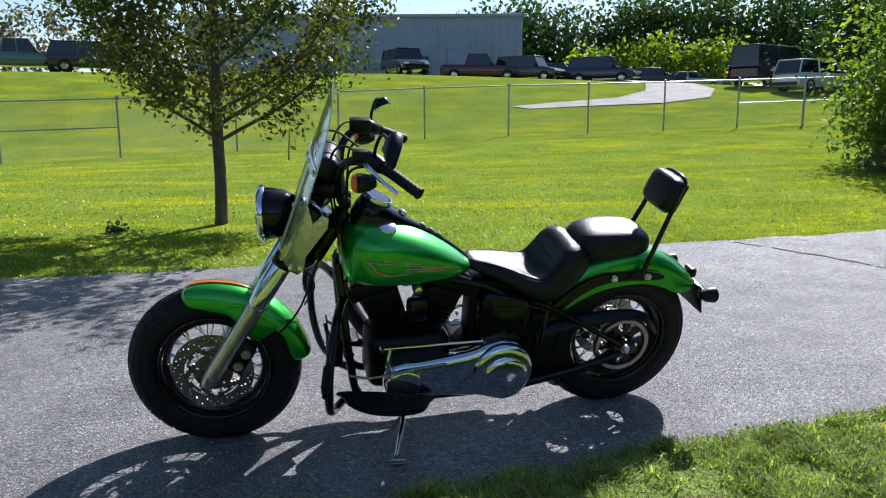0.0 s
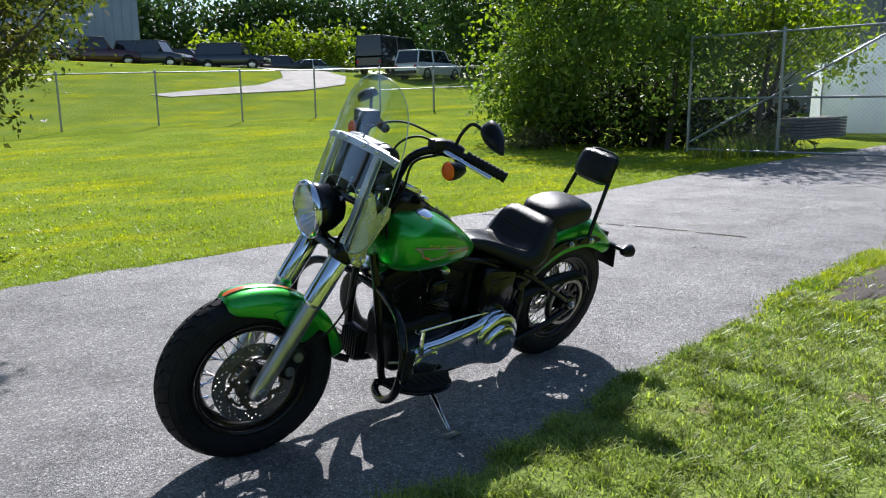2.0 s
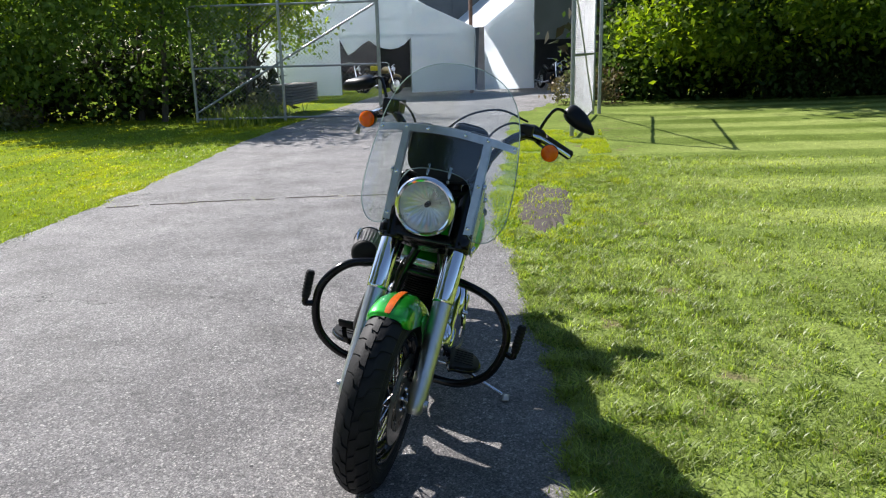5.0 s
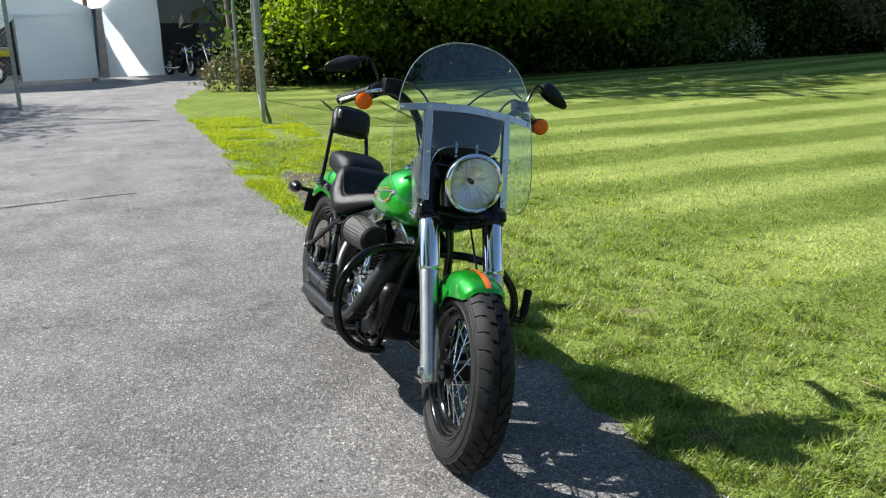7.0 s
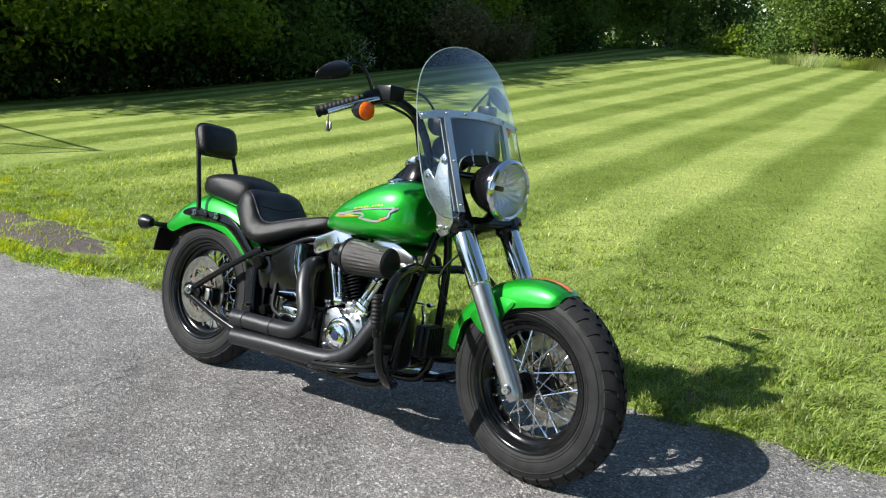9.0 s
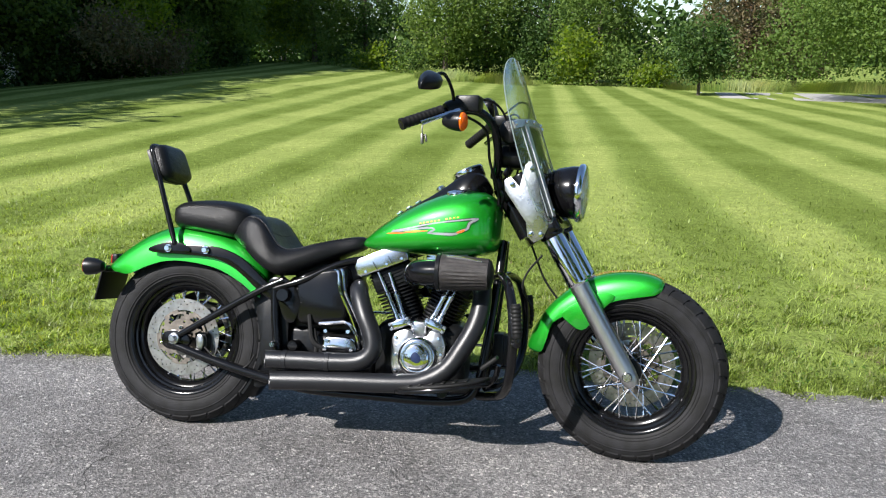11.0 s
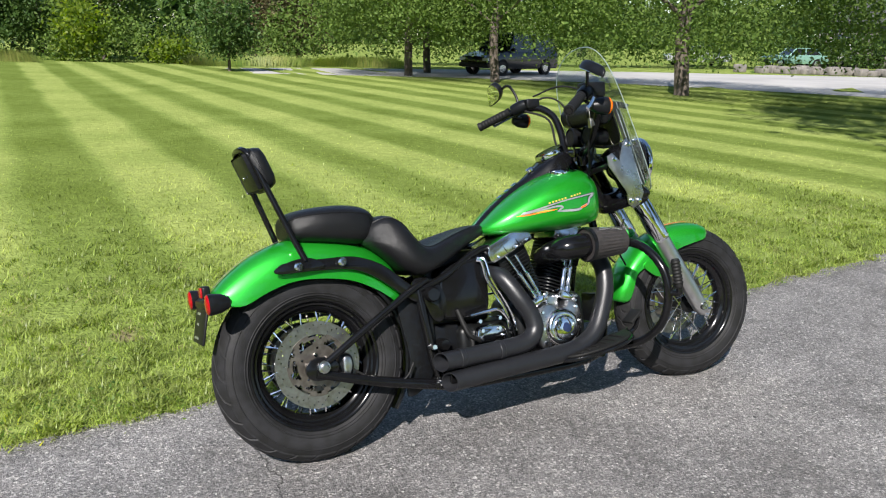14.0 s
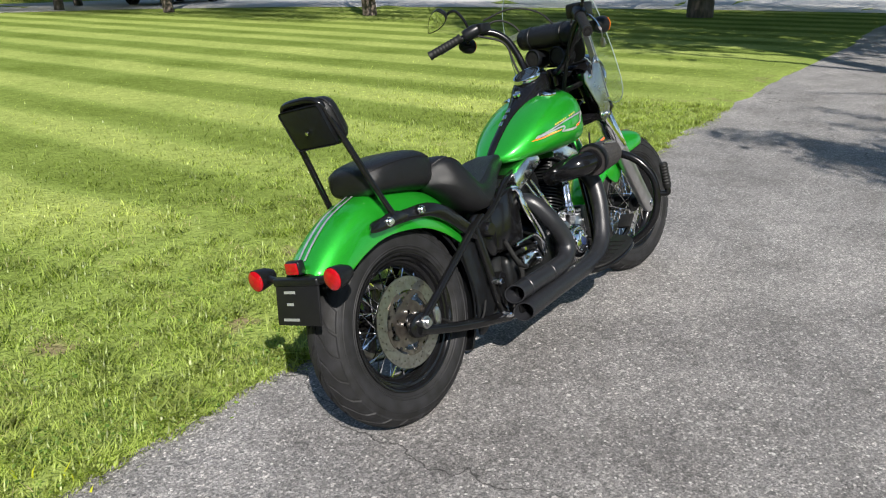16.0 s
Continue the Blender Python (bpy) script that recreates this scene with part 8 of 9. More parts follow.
# thin pale tube round the outline: edge highlight given as colour
bm = BM()
loop = [ws(y, z) + Vector((0.002, 0, 0)) for y, z in half[:-1]] + [ws(-y, z) + Vector((0.002, 0, 0)) for y, z in half[::-1][:-1]]
tube(bm, loop, 0.0018, 6, 1, closed=True)
Pt("shield_edge", bm, EDGE, shield, "pale tube painted as the light along the shield edge")


def strip(pts_yz, w, lift, name, mat=CHROME, thick=0.004):
    bm = BM()
    path = smooth_path([(a, b, 0) for a, b in pts_yz], 5)
    rings = []
    for i, p in enumerate(path):
        a, b = path[max(0, i - 1)], path[min(len(path) - 1, i + 1)]
        d = (b - a).normalized()
        nrm = Vector((-d.y, d.x, 0)) * w / 2
        q = [(p + nrm), (p - nrm)]
        f = [ws(c.x, c.y) + Vector((-lift, 0, 0)) for c in q]
        g = [c + Vector((thick, 0, 0)) for c in f]
        rings.append([f[0], f[1], g[1], g[0]])
    skin(bm, rings)
    return Pt(name, bm, mat, shield, "", None, 30)


strip([(-0.258, 1.172), (-0.152, 1.190), (0.0, 1.198), (0.152, 1.190), (0.258, 1.172)], 0.024, 0.006, "cross_strap", STRAP)
strip([(-0.19, 1.183), (0.0, 1.199), (0.19, 1.183)], 0.028, -0.010, "inner_strap", STRAP)
for s in (1, -1):
    strip([(s * 0.152, 1.190), (s * 0.152, 1.03), (s * 0.150, 0.865)], 0.025, 0.006, "upright_strap", STRAP)
    strip([(s * 0.152, 1.190), (s * 0.152, 1.03), (s * 0.150, 0.865)], 0.032, -0.010, "inner_upright", STRAP)
    for y, z in ((0.152, 1.190), (0.152, 1.03), (0.150, 0.885), (0.248, 1.174), (0.07, 1.196)):
        bm = BM()
        p = ws(s * y, z)
        turn(bm, [(0.0, 0.014), (0.006, 0.012), (0.008, 0.006)], p, Vector((-1, 0, 0.3)), 10)
        Pt("bolt", bm, CHROME, shield)
    bm = BM()
    o = [(-1.425, 0.830), (-1.405, 0.785), (-1.375, 0.770), (-1.352, 0.790), (-1.345, 0.840), (-1.265, 0.950), (-1.262, 0.985), (-1.285, 0.998), (-1.318, 0.965), (-1.335, 1.040), (-1.352, 1.055), (-1.368, 1.04), (-1.395, 0.93)]
    slab(bm, o, s * 0.166, s * 0.171, 0.001)
    plate = Pt("side_plate", bm, ALLOY, shield, "polished metal windshield side plate")
    for x, z in ((-1.40, 0.80), (-1.365, 0.80), (-1.292, 0.972), (-1.36, 1.03)):
        bm = BM()
        turn(bm, [(0.0, s * 0.181), (0.008, s * 0.180), (0.010, s * 0.176), (0.010, s * 0.171)], (x, 0, z), "Y", 12)
        Pt("bolt", bm, CHROME, plate)
# black leather roll and its flap strapped behind the windshield
for z, x, r in ((1.160, -1.272, 0.047),):
    bm = BM()
    turn(bm, [(0.0, -0.150), (r * 0.75, -0.149), (r * 0.96, -0.138), (r, -0.1), (r * 1.03, 0.0), (r, 0.1), (r * 0.96, 0.138), (r * 0.75, 0.149), (0.0, 0.150)], (x, 0, z), "Y", 28)
    bag = Pt("roll_bag", bm, LEATHER, shield, "black leather roll bag", None, 50)
    for y in (-0.085, 0.085):
        bm = BM()
        turn(bm, [(r * 1.01, -0.010), (r * 1.07, -0.008), (r * 1.07, 0.008), (r * 1.01, 0.010)], (x, y, z), "Y", 24, closed=True)
        Pt("bag_strap", bm, SATIN, bag)
bm = BM()
slab(bm, curve2([(-0.120, 1.186), (0.120, 1.186), (0.134, 1.16), (0.126, 1.075), (0.085, 1.036), (0.0, 1.030), (-0.085, 1.036), (-0.126, 1.075), (-0.134, 1.16)], 4), 0.0, 0.008, 0.003, "yz")
for v in bm.verts:
    v.co.x += -1.462 + 0.345 * (v.co.z - 0.83) + 0.62 * v.co.y ** 2 + 0.014
Pt("bag_flap", bm, LEATHER, shield, "black leather flap of the roll bag", None, 40)

# clamp bar and fittings between the roll bag and the headlamp
Pt("clamp_bar", tube(BM(), [(-1.352, -0.125, 1.035), (-1.368, -0.06, 1.028), (-1.372, 0.0, 1.026), (-1.368, 0.06, 1.028), (-1.352, 0.125, 1.035)], 0.006, 8, 5), SATIN, shield, "black clamp bar")
for y, h, w in ((-0.040, 0.050, 0.006), (0.040, 0.050, 0.006)):
    bm = BM()
    block(bm, (-w * 0.8, -w, -0.012), (w * 0.8, w, h), 0.004, 2, m=pose(-1.372, y, 1.030, 0, 19, 0))
    Pt("clamp", bm, ALLOY, shield)

# handlebar, controls, mirrors, indicators
HB = [(-1.205, 0.0, 1.005), (-1.207, 0.070, 1.008), (-1.222, 0.112, 1.045), (-1.228, 0.150, 1.110), (-1.218, 0.195, 1.178), (-1.175, 0.248, 1.218), (-1.105, 0.300, 1.212), (-1.030, 0.362, 1.192), (-0.962, 0.425, 1.155)]
bm = BM()
tube(bm, [(x, -y, z) for x, y, z in HB[::-1]] + HB[1:], 0.0155, 14, 6)
bar = Pt("handlebar", bm, BLACK, None, "tall gloss black handlebar", STEER)
for s in (1, -1):
    def hb(p):
        return Vector((p[0], p[1] * s, p[2]))
    a, b = hb((-1.072, 0.322, 1.212)), hb((-0.962, 0.425, 1.155))
    d = (b - a).normalized()
    bm = BM()
    turn(bm, [(0.0155, 0.0), (0.0195, 0.0), (0.0195, 0.012), (0.0178, 0.016)] + [(0.0178 if j % 4 in (0, 3) else 0.0194, 0.022 + 0.015 * (j // 4) + 0.0045 * (j % 4)) for j in range(32)] + [(0.0178, 0.146), (0.020, 0.150), (0.020, 0.160), (0.0, 0.162)], a, d, 20)
    Pt("grip", bm, GRIPRUB, bar, "ribbed black rubber grip")
    bm = BM()
    c = hb((-1.105, 0.292, 1.226))
    turn(bm, [(0.0, -0.038), (0.024, -0.036), (0.028, -0.02), (0.028, 0.02), (0.024, 0.034), (0.0, 0.036)], c, d, 18)
    Pt("switch_pod", bm, SATIN, bar)
    bm = BM()
    k = 1.35 if s > 0 else 1.0
    block(bm, (-0.032 * k, -0.026 * k, -0.020 * k), (0.032 * k, 0.026 * k, 0.022 * k), 0.008, m=Matrix.Translation(hb((-1.150, 0.262, 1.238))))
    Pt("fluid_reservoir" if s > 0 else "clutch_perch", bm, SATIN, bar)
    bm = BM()
    tube(bm, [hb((-1.140, 0.285, 1.225)), hb((-1.125, 0.325, 1.212)), hb((-1.085, 0.380, 1.186)), hb((-1.035, 0.430, 1.158))], [0.010, 0.009, 0.0075, 0.009], 10, 5, squash=0.55)
    Pt("lever", bm, CHROME, bar, "polished hand lever")
    bm = BM()
    tube(bm, [hb((-1.108, 0.302, 1.236)), hb((-1.104, 0.318, 1.280)), hb((-1.090, 0.342, 1.322)), hb((-1.078, 0.364, 1.330)), hb((-1.066, 0.392, 1.318))], 0.0062, 8, 5)
    stem = Pt("mirror", bm, BLACK, bar, "teardrop black mirror on a thin stem")
    # teardrop head: rounded inboard, drawn to a point outboard
    outl = [(-0.046, 0.012), (-0.036, 0.032), (-0.004, 0.037), (0.040, 0.026), (0.086, -0.002), (0.096, -0.016), (0.056, -0.031), (0.010, -0.037), (-0.032, -0.028), (-0.048, -0.008)]
    outl = [(a * 0.87 + b * 0.50, b * 0.87 - a * 0.50) for a, b in outl]
    mm = Matrix.Translation(hb((-1.062, 0.420, 1.298) if s > 0 else (-1.052, 0.424, 1.312))) @ Matrix.Rotation(radians(-36 if s > 0 else 14), 4, "Z") @ Matrix.Rotation(radians(60 if s > 0 else 30), 4, "Y")
    rings = []
    o = curve2(outl, 4)
    for x, k in ((-0.026, 0.35), (-0.022, 0.72), (-0.010, 0.95), (0.004, 1.0), (0.012, 0.97)):
        rings.append([(x, s * (0.01 + (a - 0.01) * k), b * k) for a, b in o])
    bm = BM()
    skin(bm, rings)
    Pt("mirror_shell", bm, SATIN, stem, "", mm, 60)
    bm = BM()
    slab(bm, [(s * (0.01 + (a - 0.01) * 0.9), b * 0.88) for a, b in o], 0.0122, 0.0138, 0, "yz")
    Pt("mirror_glass", bm, MIRROR, stem, "", mm)
    p = hb((-1.148 if s > 0 else -1.160, 0.362, 1.171))
    bm = BM()
    fx = Vector((-1, s * 0.06, -0.05)).normalized()
    turn(bm, [(0.0, -0.062), (0.016, -0.058), (0.028, -0.035), (0.033, -0.008), (0.033, 0.006), (0.0, 0.006)], p, fx, 26)
    sig = Pt("turn_signal", bm, SATIN, bar, "black bullet indicator with an amber lens")
    bm = BM()
    turn(bm, [(0.031, 0.006), (0.031, 0.012), (0.024, 0.020), (0.010, 0.024), (0.0, 0.025)], p, fx, 26)
    Pt("signal_lens", bm, AMBER, sig, "amber lens")
    bm = BM()
    tube(bm, [p - fx * 0.03 + Vector((0, -s * 0.025, 0.01)), hb((-1.10, 0.312, 1.190)), hb((-1.115, 0.285, 1.21))], 0.006, 8, 4)
    Pt("signal_stem", bm, SATIN, sig)
    Pt("control_cable", tube(BM(), [hb((-1.14, 0.27, 1.235)), hb((-1.205, 0.215, 1.260)), hb((-1.25, 0.15, 1.215)), hb((-1.262, 0.10, 1.10)), hb((-1.245, 0.07, 0.96)), hb((-1.225, 0.06, 0.85))], 0.0042, 8, 6), GRIPRUB, bar)
    Pt("control_cable", tube(BM(), [hb((-1.12, 0.27, 1.21)), hb((-1.19, 0.18, 1.16)), hb((-1.20, 0.14, 1.05)), hb((-1.225, 0.09, 0.93)), hb((-1.20, 0.07, 0.80))], 0.005, 8, 6), GRIPRUB, bar)
    bm = BM()
    rod(bm, hb((-1.215, 0.05, 0.955)), hb((-1.205, 0.05, 1.012)), 0.018, 14)
    block(bm, (-0.022, -0.014, -0.016), (0.022, 0.014, 0.018), 0.006, m=Matrix.Translation(hb((-1.205, 0.05, 1.008))))
    Pt("riser", bm, BLACK, bar)
for s in (1, -1):
    bm = BM()
    turn(bm, [(0.0, -0.060), (0.030, -0.058), (0.038, -0.04), (0.041, 0.025), (0.041, 0.034), (0.036, 0.037), (0.034, 0.030), (0.0, 0.026)], (-1.262, s * 0.066, 1.072), Vector((1, 0, 0.10)), 28)
    pod = Pt("loudspeaker", bm, SATIN, bar, "round black loudspeaker under the roll bag")
    bm = BM()
    turn(bm, [(0.0, 0.030), (0.012, 0.034), (0.030, 0.031), (0.033, 0.0305)], (-1.262, s * 0.066, 1.072), Vector((1, 0, 0.10)), 24)
    Pt("speaker_cone", bm, GRIPRUB, pod)
bm = BM()
tube(bm, [(-1.040, 0.428, 1.156), (-1.040, 0.432, 1.138), (-1.041, 0.431, 1.124)], 0.0022, 6, 3)
block(bm, (-0.004, -0.009, -0.034), (0.004, 0.009, 0.0), 0.003, m=Matrix.Translation((-1.041, 0.431, 1.124)))
block(bm, (-0.003, -0.006, -0.026), (0.003, 0.006, 0.0), 0.002, m=pose(-1.049, 0.427, 1.122, 14, 10, 30))
Pt("key_tag", bm, STEEL, bar, "small metal key tags hanging from the lever")
Pt("throttle_loop", tube(BM(), [(-1.16, -0.26, 1.27), (-1.24, -0.16, 1.30), (-1.30, -0.05, 1.26), (-1.30, 0.05, 1.16)], 0.004, 8, 6), GRIPRUB, bar)

# ---- tail ----
bm = BM()
block(bm, (0.318, -0.10, 0.566), (0.352, 0.10, 0.592), 0.008, 3)
tail = Pt("tail_bar", bm, SATIN, None, "dark bar carrying the tail lamps and plate")
for s in (1, -1):
    p = Vector((0.350, s * 0.172, 0.588))
    bm = BM()
    turn(bm, [(0.0, -0.070), (0.018, -0.062), (0.030, -0.035), (0.034, -0.006), (0.034, 0.004), (0.0, 0.004)], p, Vector((1, 0, -0.04)), 26)
    rod(bm, p + Vector((-0.03, 0, 0)), Vector((0.335, s * 0.09, 0.580)), 0.012, 10)
    sig = Pt("turn_signal", bm, SATIN, tail, "black bullet indicator with a red lens")
    bm = BM()
    turn(bm, [(0.032, 0.004), (0.032, 0.007), (0.026, 0.011), (0.012, 0.013), (0.0, 0.014)], p, Vector((1, 0, -0.04)), 26)
    Pt("signal_lens", bm, RED, sig, "red lens")
bm = BM()
block(bm, (0.318, -0.030, 0.598), (0.345, 0.030, 0.640), 0.007, 3)
tail_lamp = Pt("tail_lamp", bm, SATIN, tail, "black tail lamp housing with a red lens")
bm = BM()
block(bm, (0.344, -0.026, 0.602), (0.350, 0.026, 0.636), 0.0025)
Pt("lamp_lens", bm, RED, tail_lamp, "red lens")
bm = BM()
block(bm, (-0.004, -0.095, -0.062), (0.004, 0.095, 0.058), 0.003, m=pose(0.355, 0, 0.515, 0, -12, 0))
plate = Pt("number_plate", bm, PLATEMAT, tail, "dark number plate behind a smoked cover")
for z, w in ((0.035, 0.05), (0.0, 0.03), (-0.045, 0.07)):
    bm = BM()
    block(bm, (0.0042, -w / 2 - 0.03, z - 0.004), (0.0052, w / 2 - 0.03, z + 0.004), 0, m=pose(0.355, 0, 0.515, 0, -12, 0))
    Pt("plate_bar", bm, SILVERP, plate)


# ---- parked vehicles ----
def vehicle(label, kind, x, y, yaw, paint, z=None, roof_paint=None):
    """A parked car, pickup, off-roader or van, seen far off: body, glass, pillars, wheels, lamps, bumpers."""
    t = thing("parked_" + {"sedan": "car", "suv": "suv", "pickup": "pickup_truck", "van": "van"}[kind], label, {"sedan": "car", "suv": "car", "pickup": "pickup truck", "van": "van"}[kind],
              pose(x, y, (lie(x, y) if z is None else z) - 0.01, 0, 0, yaw))
    spec = {"sedan": (4.6, 0.88, 0.92, 1.42, (-0.75, -0.25, 1.15, 1.75), 0.32), "suv": (4.7, 0.92, 1.02, 1.75, (-1.05, -0.65, 2.0, 2.25), 0.36),
            "pickup": (5.4, 0.95, 1.05, 1.80, (-0.95, -0.5, 0.75, 0.95), 0.38), "van": (5.6, 1.0, 1.15, 2.35, (-2.1, -1.5, 2.7, 2.78), 0.37)}[kind]
    L, w, belt, top, (f0, f1, r1, r0), wr = spec
    h = L / 2
    bm = BM()
    rings = []
    for px, k, zb, zt in ((-h, 0.80, 0.45, 0.66), (-h + 0.12, 0.93, 0.34, 0.80), (-h + 0.7, 1.0, 0.30, belt - 0.08), (f0, 1.0, 0.30, belt), (0.0, 1.0, 0.28, belt), (r0, 1.0, 0.30, belt), (h - 0.15, 0.97, 0.34, belt - 0.04), (h, 0.86, 0.42, belt - 0.15)):
        ww = w * k
        rings.append([(px, -ww * 0.94, zb), (px, -ww, zb + 0.16), (px, -ww, zt - 0.16), (px, -ww * 0.93, zt), (px, ww * 0.93, zt), (px, ww, zt - 0.16), (px, ww, zb + 0.16), (px, ww * 0.94, zb)])
    skin(bm, rings)
    body = part("body", bm, paint, t, angle=30)
    bm = BM()
    rings = []
    for px, zt, k in ((f0, belt - 0.01, 0.92), (f1, top - 0.06, 0.80), (r1, top - 0.06, 0.80), (r0, belt - 0.01, 0.92)):
        if zt < belt:
            rings.append([(px, -w * k, belt - 0.03), (px, -w * k, zt + 0.005), (px, w * k, zt + 0.005), (px, w * k, belt - 0.03)])
        else:
            rings.append([(px, -w * 0.92, belt - 0.03), (px, -w * k, zt), (px, w * k, zt), (px, w * 0.92, belt - 0.03)])
    skin(bm, rings)
    glass = part("window_glass", bm, CARGLASS if kind != "van" else paint, t, angle=20)
    bm = BM()
    block(bm, (f1 - 0.05, -w * 0.82, top - 0.07), (r1 + 0.05, w * 0.82, top), 0.04, 3)
    part("roof", bm, roof_paint or paint, t)
    for s in (1, -1):
        for a in ((f0, f1), ((f1 + r1) / 2, (f1 + r1) / 2 + 0.02), (r0, r1)):
            bm = BM()
            rod(bm, (a[0], s * w * 0.925, belt - 0.02), (a[1], s * w * 0.815, top - 0.05), 0.045, 6)
            part("pillar", bm, paint, t)
        for px in (-h + 0.85, h - 0.95):
            bm = BM()
            turn(bm, [(wr * 0.6, s * (w - 0.20)), (wr, s * (w - 0.18)), (wr, s * (w - 0.01)), (wr * 0.92, s * (w + 0.015)), (wr * 0.6, s * w)], (px, 0, wr), "Y", 24, closed=True)
            wh = part("wheel", bm, RUBBER, t)
            bm = BM()
            turn(bm, [(0.0, s * (w - 0.005)), (wr * 0.25, s * (w + 0.0)), (wr * 0.62, s * (w - 0.02)), (wr * 0.62, s * (w - 0.06)), (0.0, s * (w - 0.06))], (px, 0, wr), "Y", 20)
            part("rim", bm, ALLOY, wh)
        bm = BM()
        block(bm, (-h - 0.01, s * w * 0.72 - 0.16, 0.62), (-h + 0.10, s * w * 0.72 + 0.16, 0.76), 0.03)
        part("headlight", bm, LAMPGLASS, t)
        bm = BM()
        block(bm, (h - 0.12, s * w * 0.78 - 0.09, 0.66), (h + 0.012, s * w * 0.78 + 0.09, 0.86), 0.02)
        part("tail_light", bm, RED, t)
        bm = BM()
        block(bm, (f0 + 0.1, s * (w + 0.02) - 0.09, belt), (f0 + 0.22, s * (w + 0.02) + 0.09, belt + 0.13), 0.03)
        part("wing_mirror", bm, SATIN, t)
    for px, nm in ((-h - 0.04, "front_bumper"), (h - 0.02, "rear_bumper")):
        bm = BM()
        block(bm, (px, -w * 0.88, 0.36), (px + 0.07, w * 0.88, 0.54), 0.025)
        part(nm, bm, ALLOY if kind == "pickup" else SATIN, t)
    if kind == "pickup":
        bm = BM()
        block(bm, (r0 + 0.12, -w * 0.84, belt - 0.02), (h - 0.12, w * 0.84, belt + 0.015), 0.01)
        part("load_bed_cover", bm, SATIN, t)
    if kind == "van":
        bm = BM()
        block(bm, (-1.75, -w * 0.90, 1.25), (-1.4, w * 0.90, 1.75), 0.03)
        part("side_window", bm, CARGLASS, t)
    return t


def paint(name, c, rough=0.3):
    return material(name, c, rough, 0.3, None, 40, coat=0.8)


LAMPGLASS = material("lamp glass", (0.75, 0.76, 0.78), 0.08, 0.3, None, 30, coat=0.8)
NAVY, CHAR, WHITE = paint("dark navy paint", (0.012, 0.016, 0.030)), paint("charcoal paint", (0.03, 0.032, 0.036)), paint("white paint", (0.72, 0.72, 0.72))
SAGE, MAROON, SILV = paint("faded sage paint", (0.10, 0.16, 0.14)), paint("maroon paint", (0.07, 0.015, 0.018)), paint("silver paint", (0.40, 0.42, 0.44))
vehicle("dark blue minivan parked in front of the warehouse", "suv", 7.4, 47.0, 100, NAVY)
vehicle("dark maroon pickup truck parked on the crest", "pickup", 13.0, 49.6, 168, MAROON)
vehicle("dark off-road car parked in the row on the crest", "suv", 16.3, 48.6, 135, CHAR)
vehicle("silver grey car parked in the row on the crest", "sedan", 19.2, 49.6, 135, CHAR)
vehicle("dark blue off-road car parked at the end of the row", "suv", 20.9, 46.8, 140, NAVY)
vehicle("dark saloon car parked beyond the gravel lane", "sedan", 26.4, 50.5, 175, CHAR)
vehicle("silver saloon car parked low behind the slope", "sedan", 30.5, 52.5, 170, SILV)
vehicle("old faded green pickup truck on the crest", "pickup", -14.9, 45.8, 200, SAGE)
vehicle("dark parked car half hidden behind the tree", "suv", -11.2, 46.5, 190, CHAR)
van = vehicle("black panel van with pale graphics on its side", "van", 28.3, 39.2, 205, paint("black van paint", (0.008, 0.009, 0.014)))
for i, (px, pz, pw, ph) in enumerate(((-0.6, 1.62, 0.9, 0.14), (-0.6, 1.40, 0.8, 0.10), (-0.6, 1.18, 0.9, 0.10))):
    for s in (1, -1):
        bm = BM()
        block(bm, (px, s * 1.004 - 0.003, pz - 0.3), (px + pw, s * 1.004 + 0.003, pz - 0.3 + ph), 0)
        part("graphic_bar", bm, WHITE, van)
for s in (1, -1):
    bm = BM()
    slab(bm, [(0.9, 0.85), (1.7, 0.85), (1.35, 1.15)], s * 1.001, s * 1.007)
    part("graphic_shape", bm, WHITE, van)
vehicle("white station wagon with dark windows beside the van", "suv", 28.6, 35.6, 195, WHITE)
vehicle("black car parked under the roadside tree", "suv", -15.8, -28.2, 200, paint("black car paint", (0.006, 0.006, 0.008)))
vehicle("white saloon car parked across the road", "sedan", -39.5, -42.5, 150, WHITE)
vehicle("white car parked far off under the trees", "suv", -53, -43, 120, WHITE)
vehicle("pale green car parked far off by the house", "sedan", -47, -40.5, 160, paint("pale green paint", (0.20, 0.36, 0.30)))


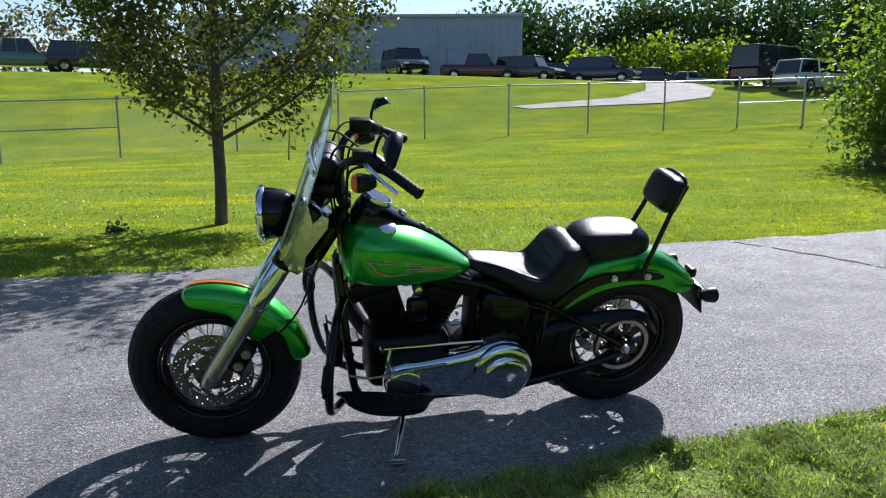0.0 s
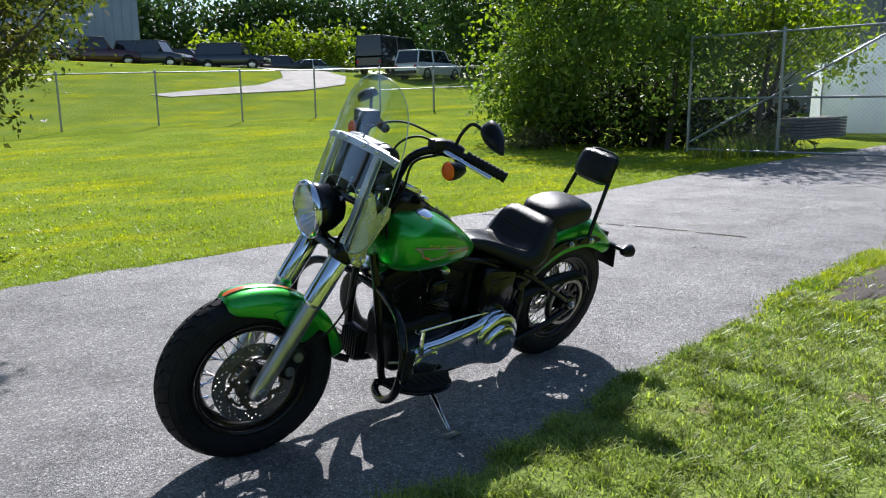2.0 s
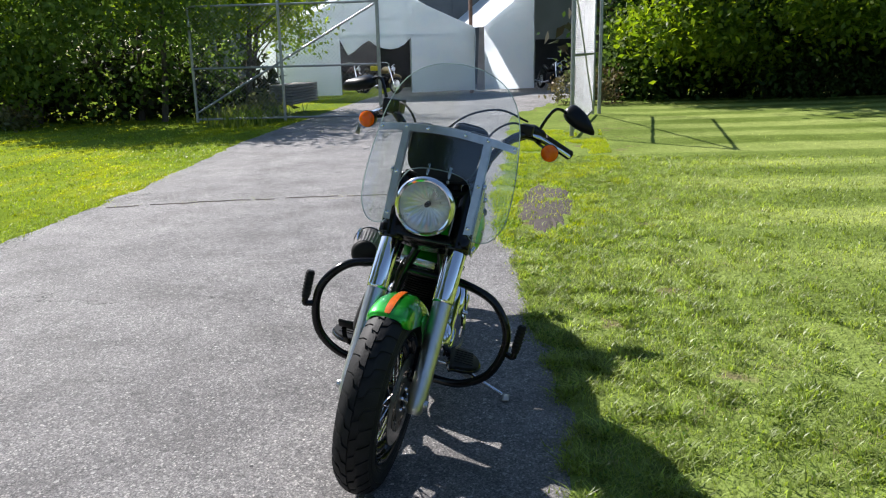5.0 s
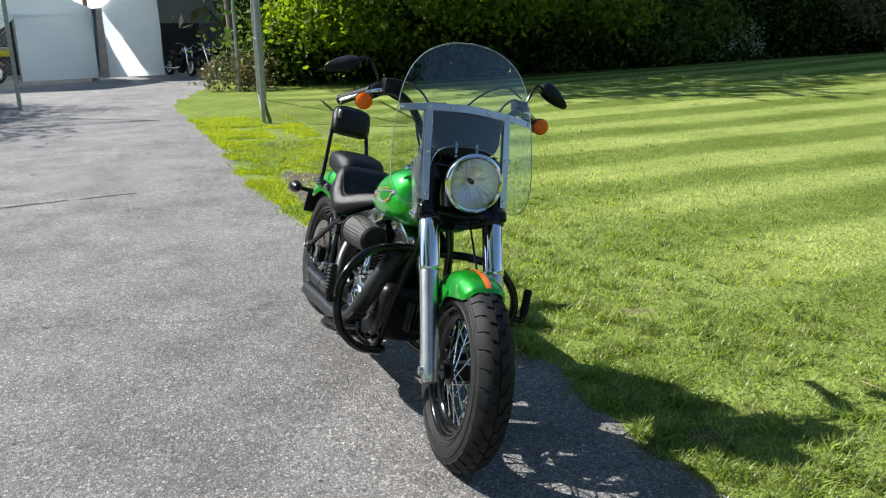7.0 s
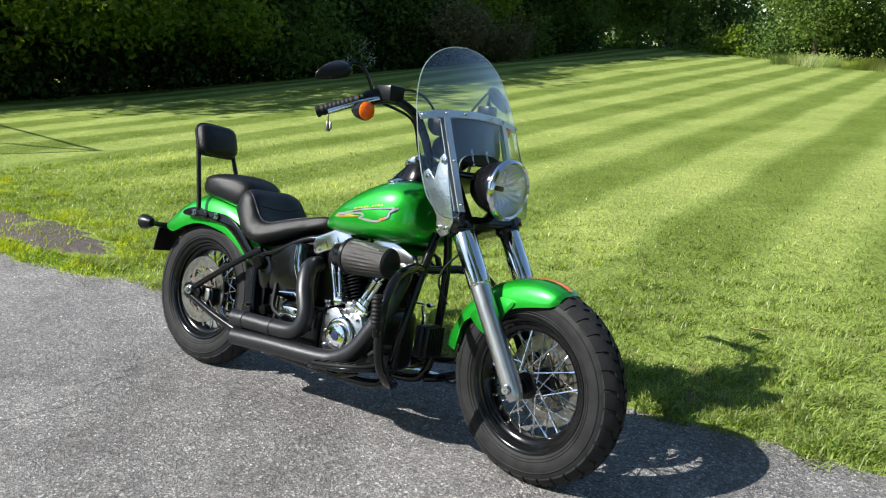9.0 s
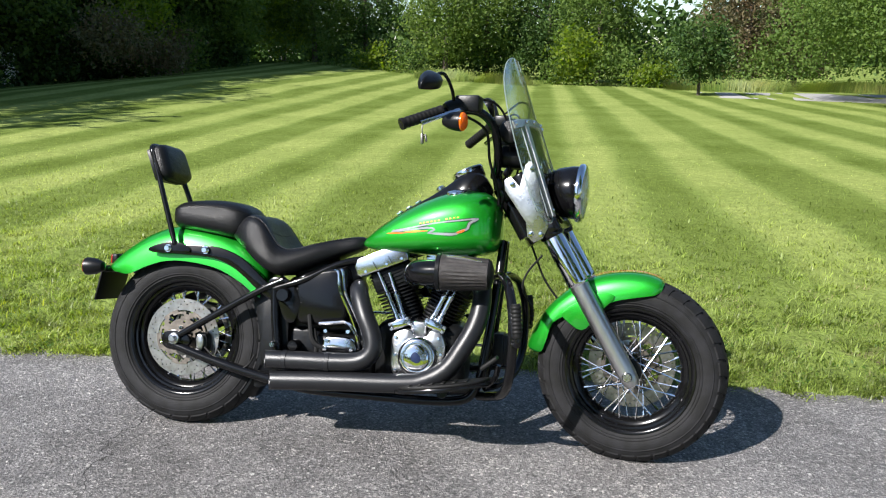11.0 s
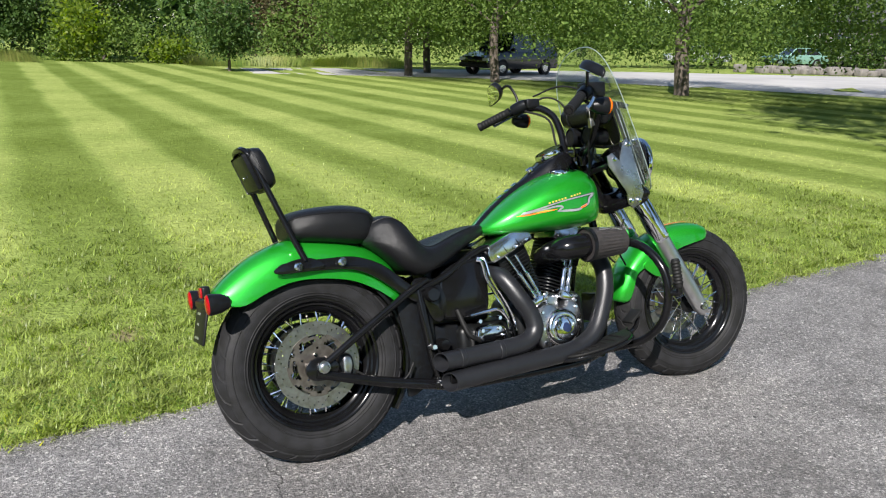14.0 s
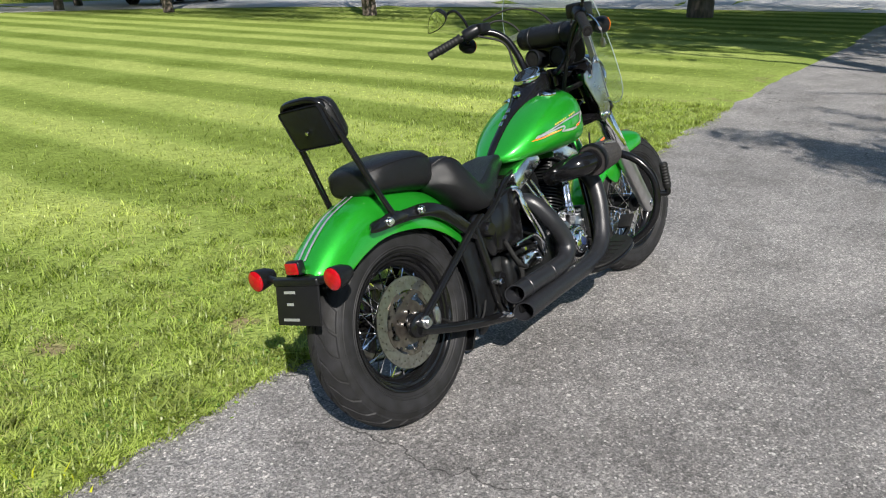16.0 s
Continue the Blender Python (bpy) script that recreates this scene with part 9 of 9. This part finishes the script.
def parked_bike(label, x, y, yaw, col):
    """A motorcycle parked far off: wheels, engine, tank, seat, fork, bars, pipes."""
    t = thing("motorcycle", label, "motorcycle", pose(x, y, lie(x, y), 0, 0, yaw) @ pose(0, 0, 0, 10, 0, 0), "parked motorcycles")
    for px in (-0.78, 0.78):
        bm = BM()
        turn(bm, [(0.22, -0.055), (0.28, -0.06), (0.31, 0), (0.28, 0.06), (0.22, 0.055)], (px, 0, 0.31), "Y", 28, closed=True)
        wh = part("wheel", bm, RUBBER, t)
        bm = BM()
        turn(bm, [(0.0, -0.05), (0.05, -0.05), (0.21, -0.01), (0.22, -0.03), (0.22, 0.03), (0.21, 0.01), (0.05, 0.05), (0.0, 0.05)], (px, 0, 0.31), "Y", 24)
        part("rim", bm, ALLOY, wh)
        bm = BM()
        tube(bm, [(px + 0.33, 0, 0.40), (px + 0.2, 0, 0.60), (px, 0, 0.67), (px - 0.2, 0, 0.60)], 0.07, 10, 4, squash=0.4)
        part("fender", bm, col, t)
    bm = BM()
    block(bm, (-0.28, -0.13, 0.2), (0.22, 0.13, 0.62), 0.06, 3)
    part("engine", bm, FINS, t)
    bm = BM()
    tube(bm, [(-0.42, 0, 0.84), (-0.2, 0, 0.86), (0.1, 0, 0.78)], [0.09, 0.14, 0.06], 16, 5)
    part("fuel_tank", bm, col, t)
    bm = BM()
    tube(bm, [(0.02, 0, 0.74), (0.3, 0, 0.70), (0.55, 0, 0.80), (0.8, 0, 0.84)], [0.06, 0.14, 0.13, 0.09], 14, 5, squash=0.6)
    part("seat", bm, LEATHER, t)
    for s in (1, -1):
        bm = BM()
        rod(bm, (-0.78, s * 0.11, 0.31), (-0.42, s * 0.10, 0.98), 0.03, 10)
        part("fork_leg", bm, CHROME, t)
        bm = BM()
        tube(bm, [(-0.42, s * 0.05, 0.98), (-0.42, s * 0.2, 1.10), (-0.28, s * 0.40, 1.08)], 0.014, 8, 4)
        part("handlebar", bm, CHROME, t)
        bm = BM()
        tube(bm, [(-0.2, s * 0.14, 0.30), (0.2, s * 0.2, 0.24), (0.85, s * 0.22, 0.28)], 0.04, 10, 4)
        part("exhaust_pipe", bm, CHROME, t)
    bm = BM()
    turn(bm, [(0.0, -0.1), (0.07, -0.08), (0.095, 0.0), (0.08, 0.02), (0.0, 0.03)], (-0.58, 0, 0.90), Vector((-1, 0, 0)), 20)
    part("headlamp", bm, CHROME, t)
    return t


parked_bike("beige and chrome touring motorcycle parked inside the tent", 25.6, 5.7, 60, paint("beige paint", (0.36, 0.26, 0.15)))
parked_bike("dark motorcycle parked deeper inside the tent", 26.6, 7.2, 50, MAROON)
for i, (x, y, c) in enumerate(((26.9, -0.55, CHAR), (28.3, -1.2, CHAR), (28.9, -2.3, MAROON), (28.5, -3.2, CHAR))):
    parked_bike("dark motorcycle parked in the yard beside the tents", x, y, 25 + 14 * i, c)

# fallen leaf on the lawn
bm = BM()
slab(bm, curve2([(-0.06, 0), (-0.03, 0.03), (0.02, 0.035), (0.06, 0.005), (0.03, -0.03), (-0.02, -0.028)], 3), 0.0, 0.003, 0, "xy")
leaf = part("fallen_leaf", bm, DEADLEAF, None, m=pose(-1.02, -1.76, ground_z(-1.02, -1.76) + 0.052, 20, -14, 40))
tagged(leaf, "dry brown fallen leaf on the mown grass", "leaf")
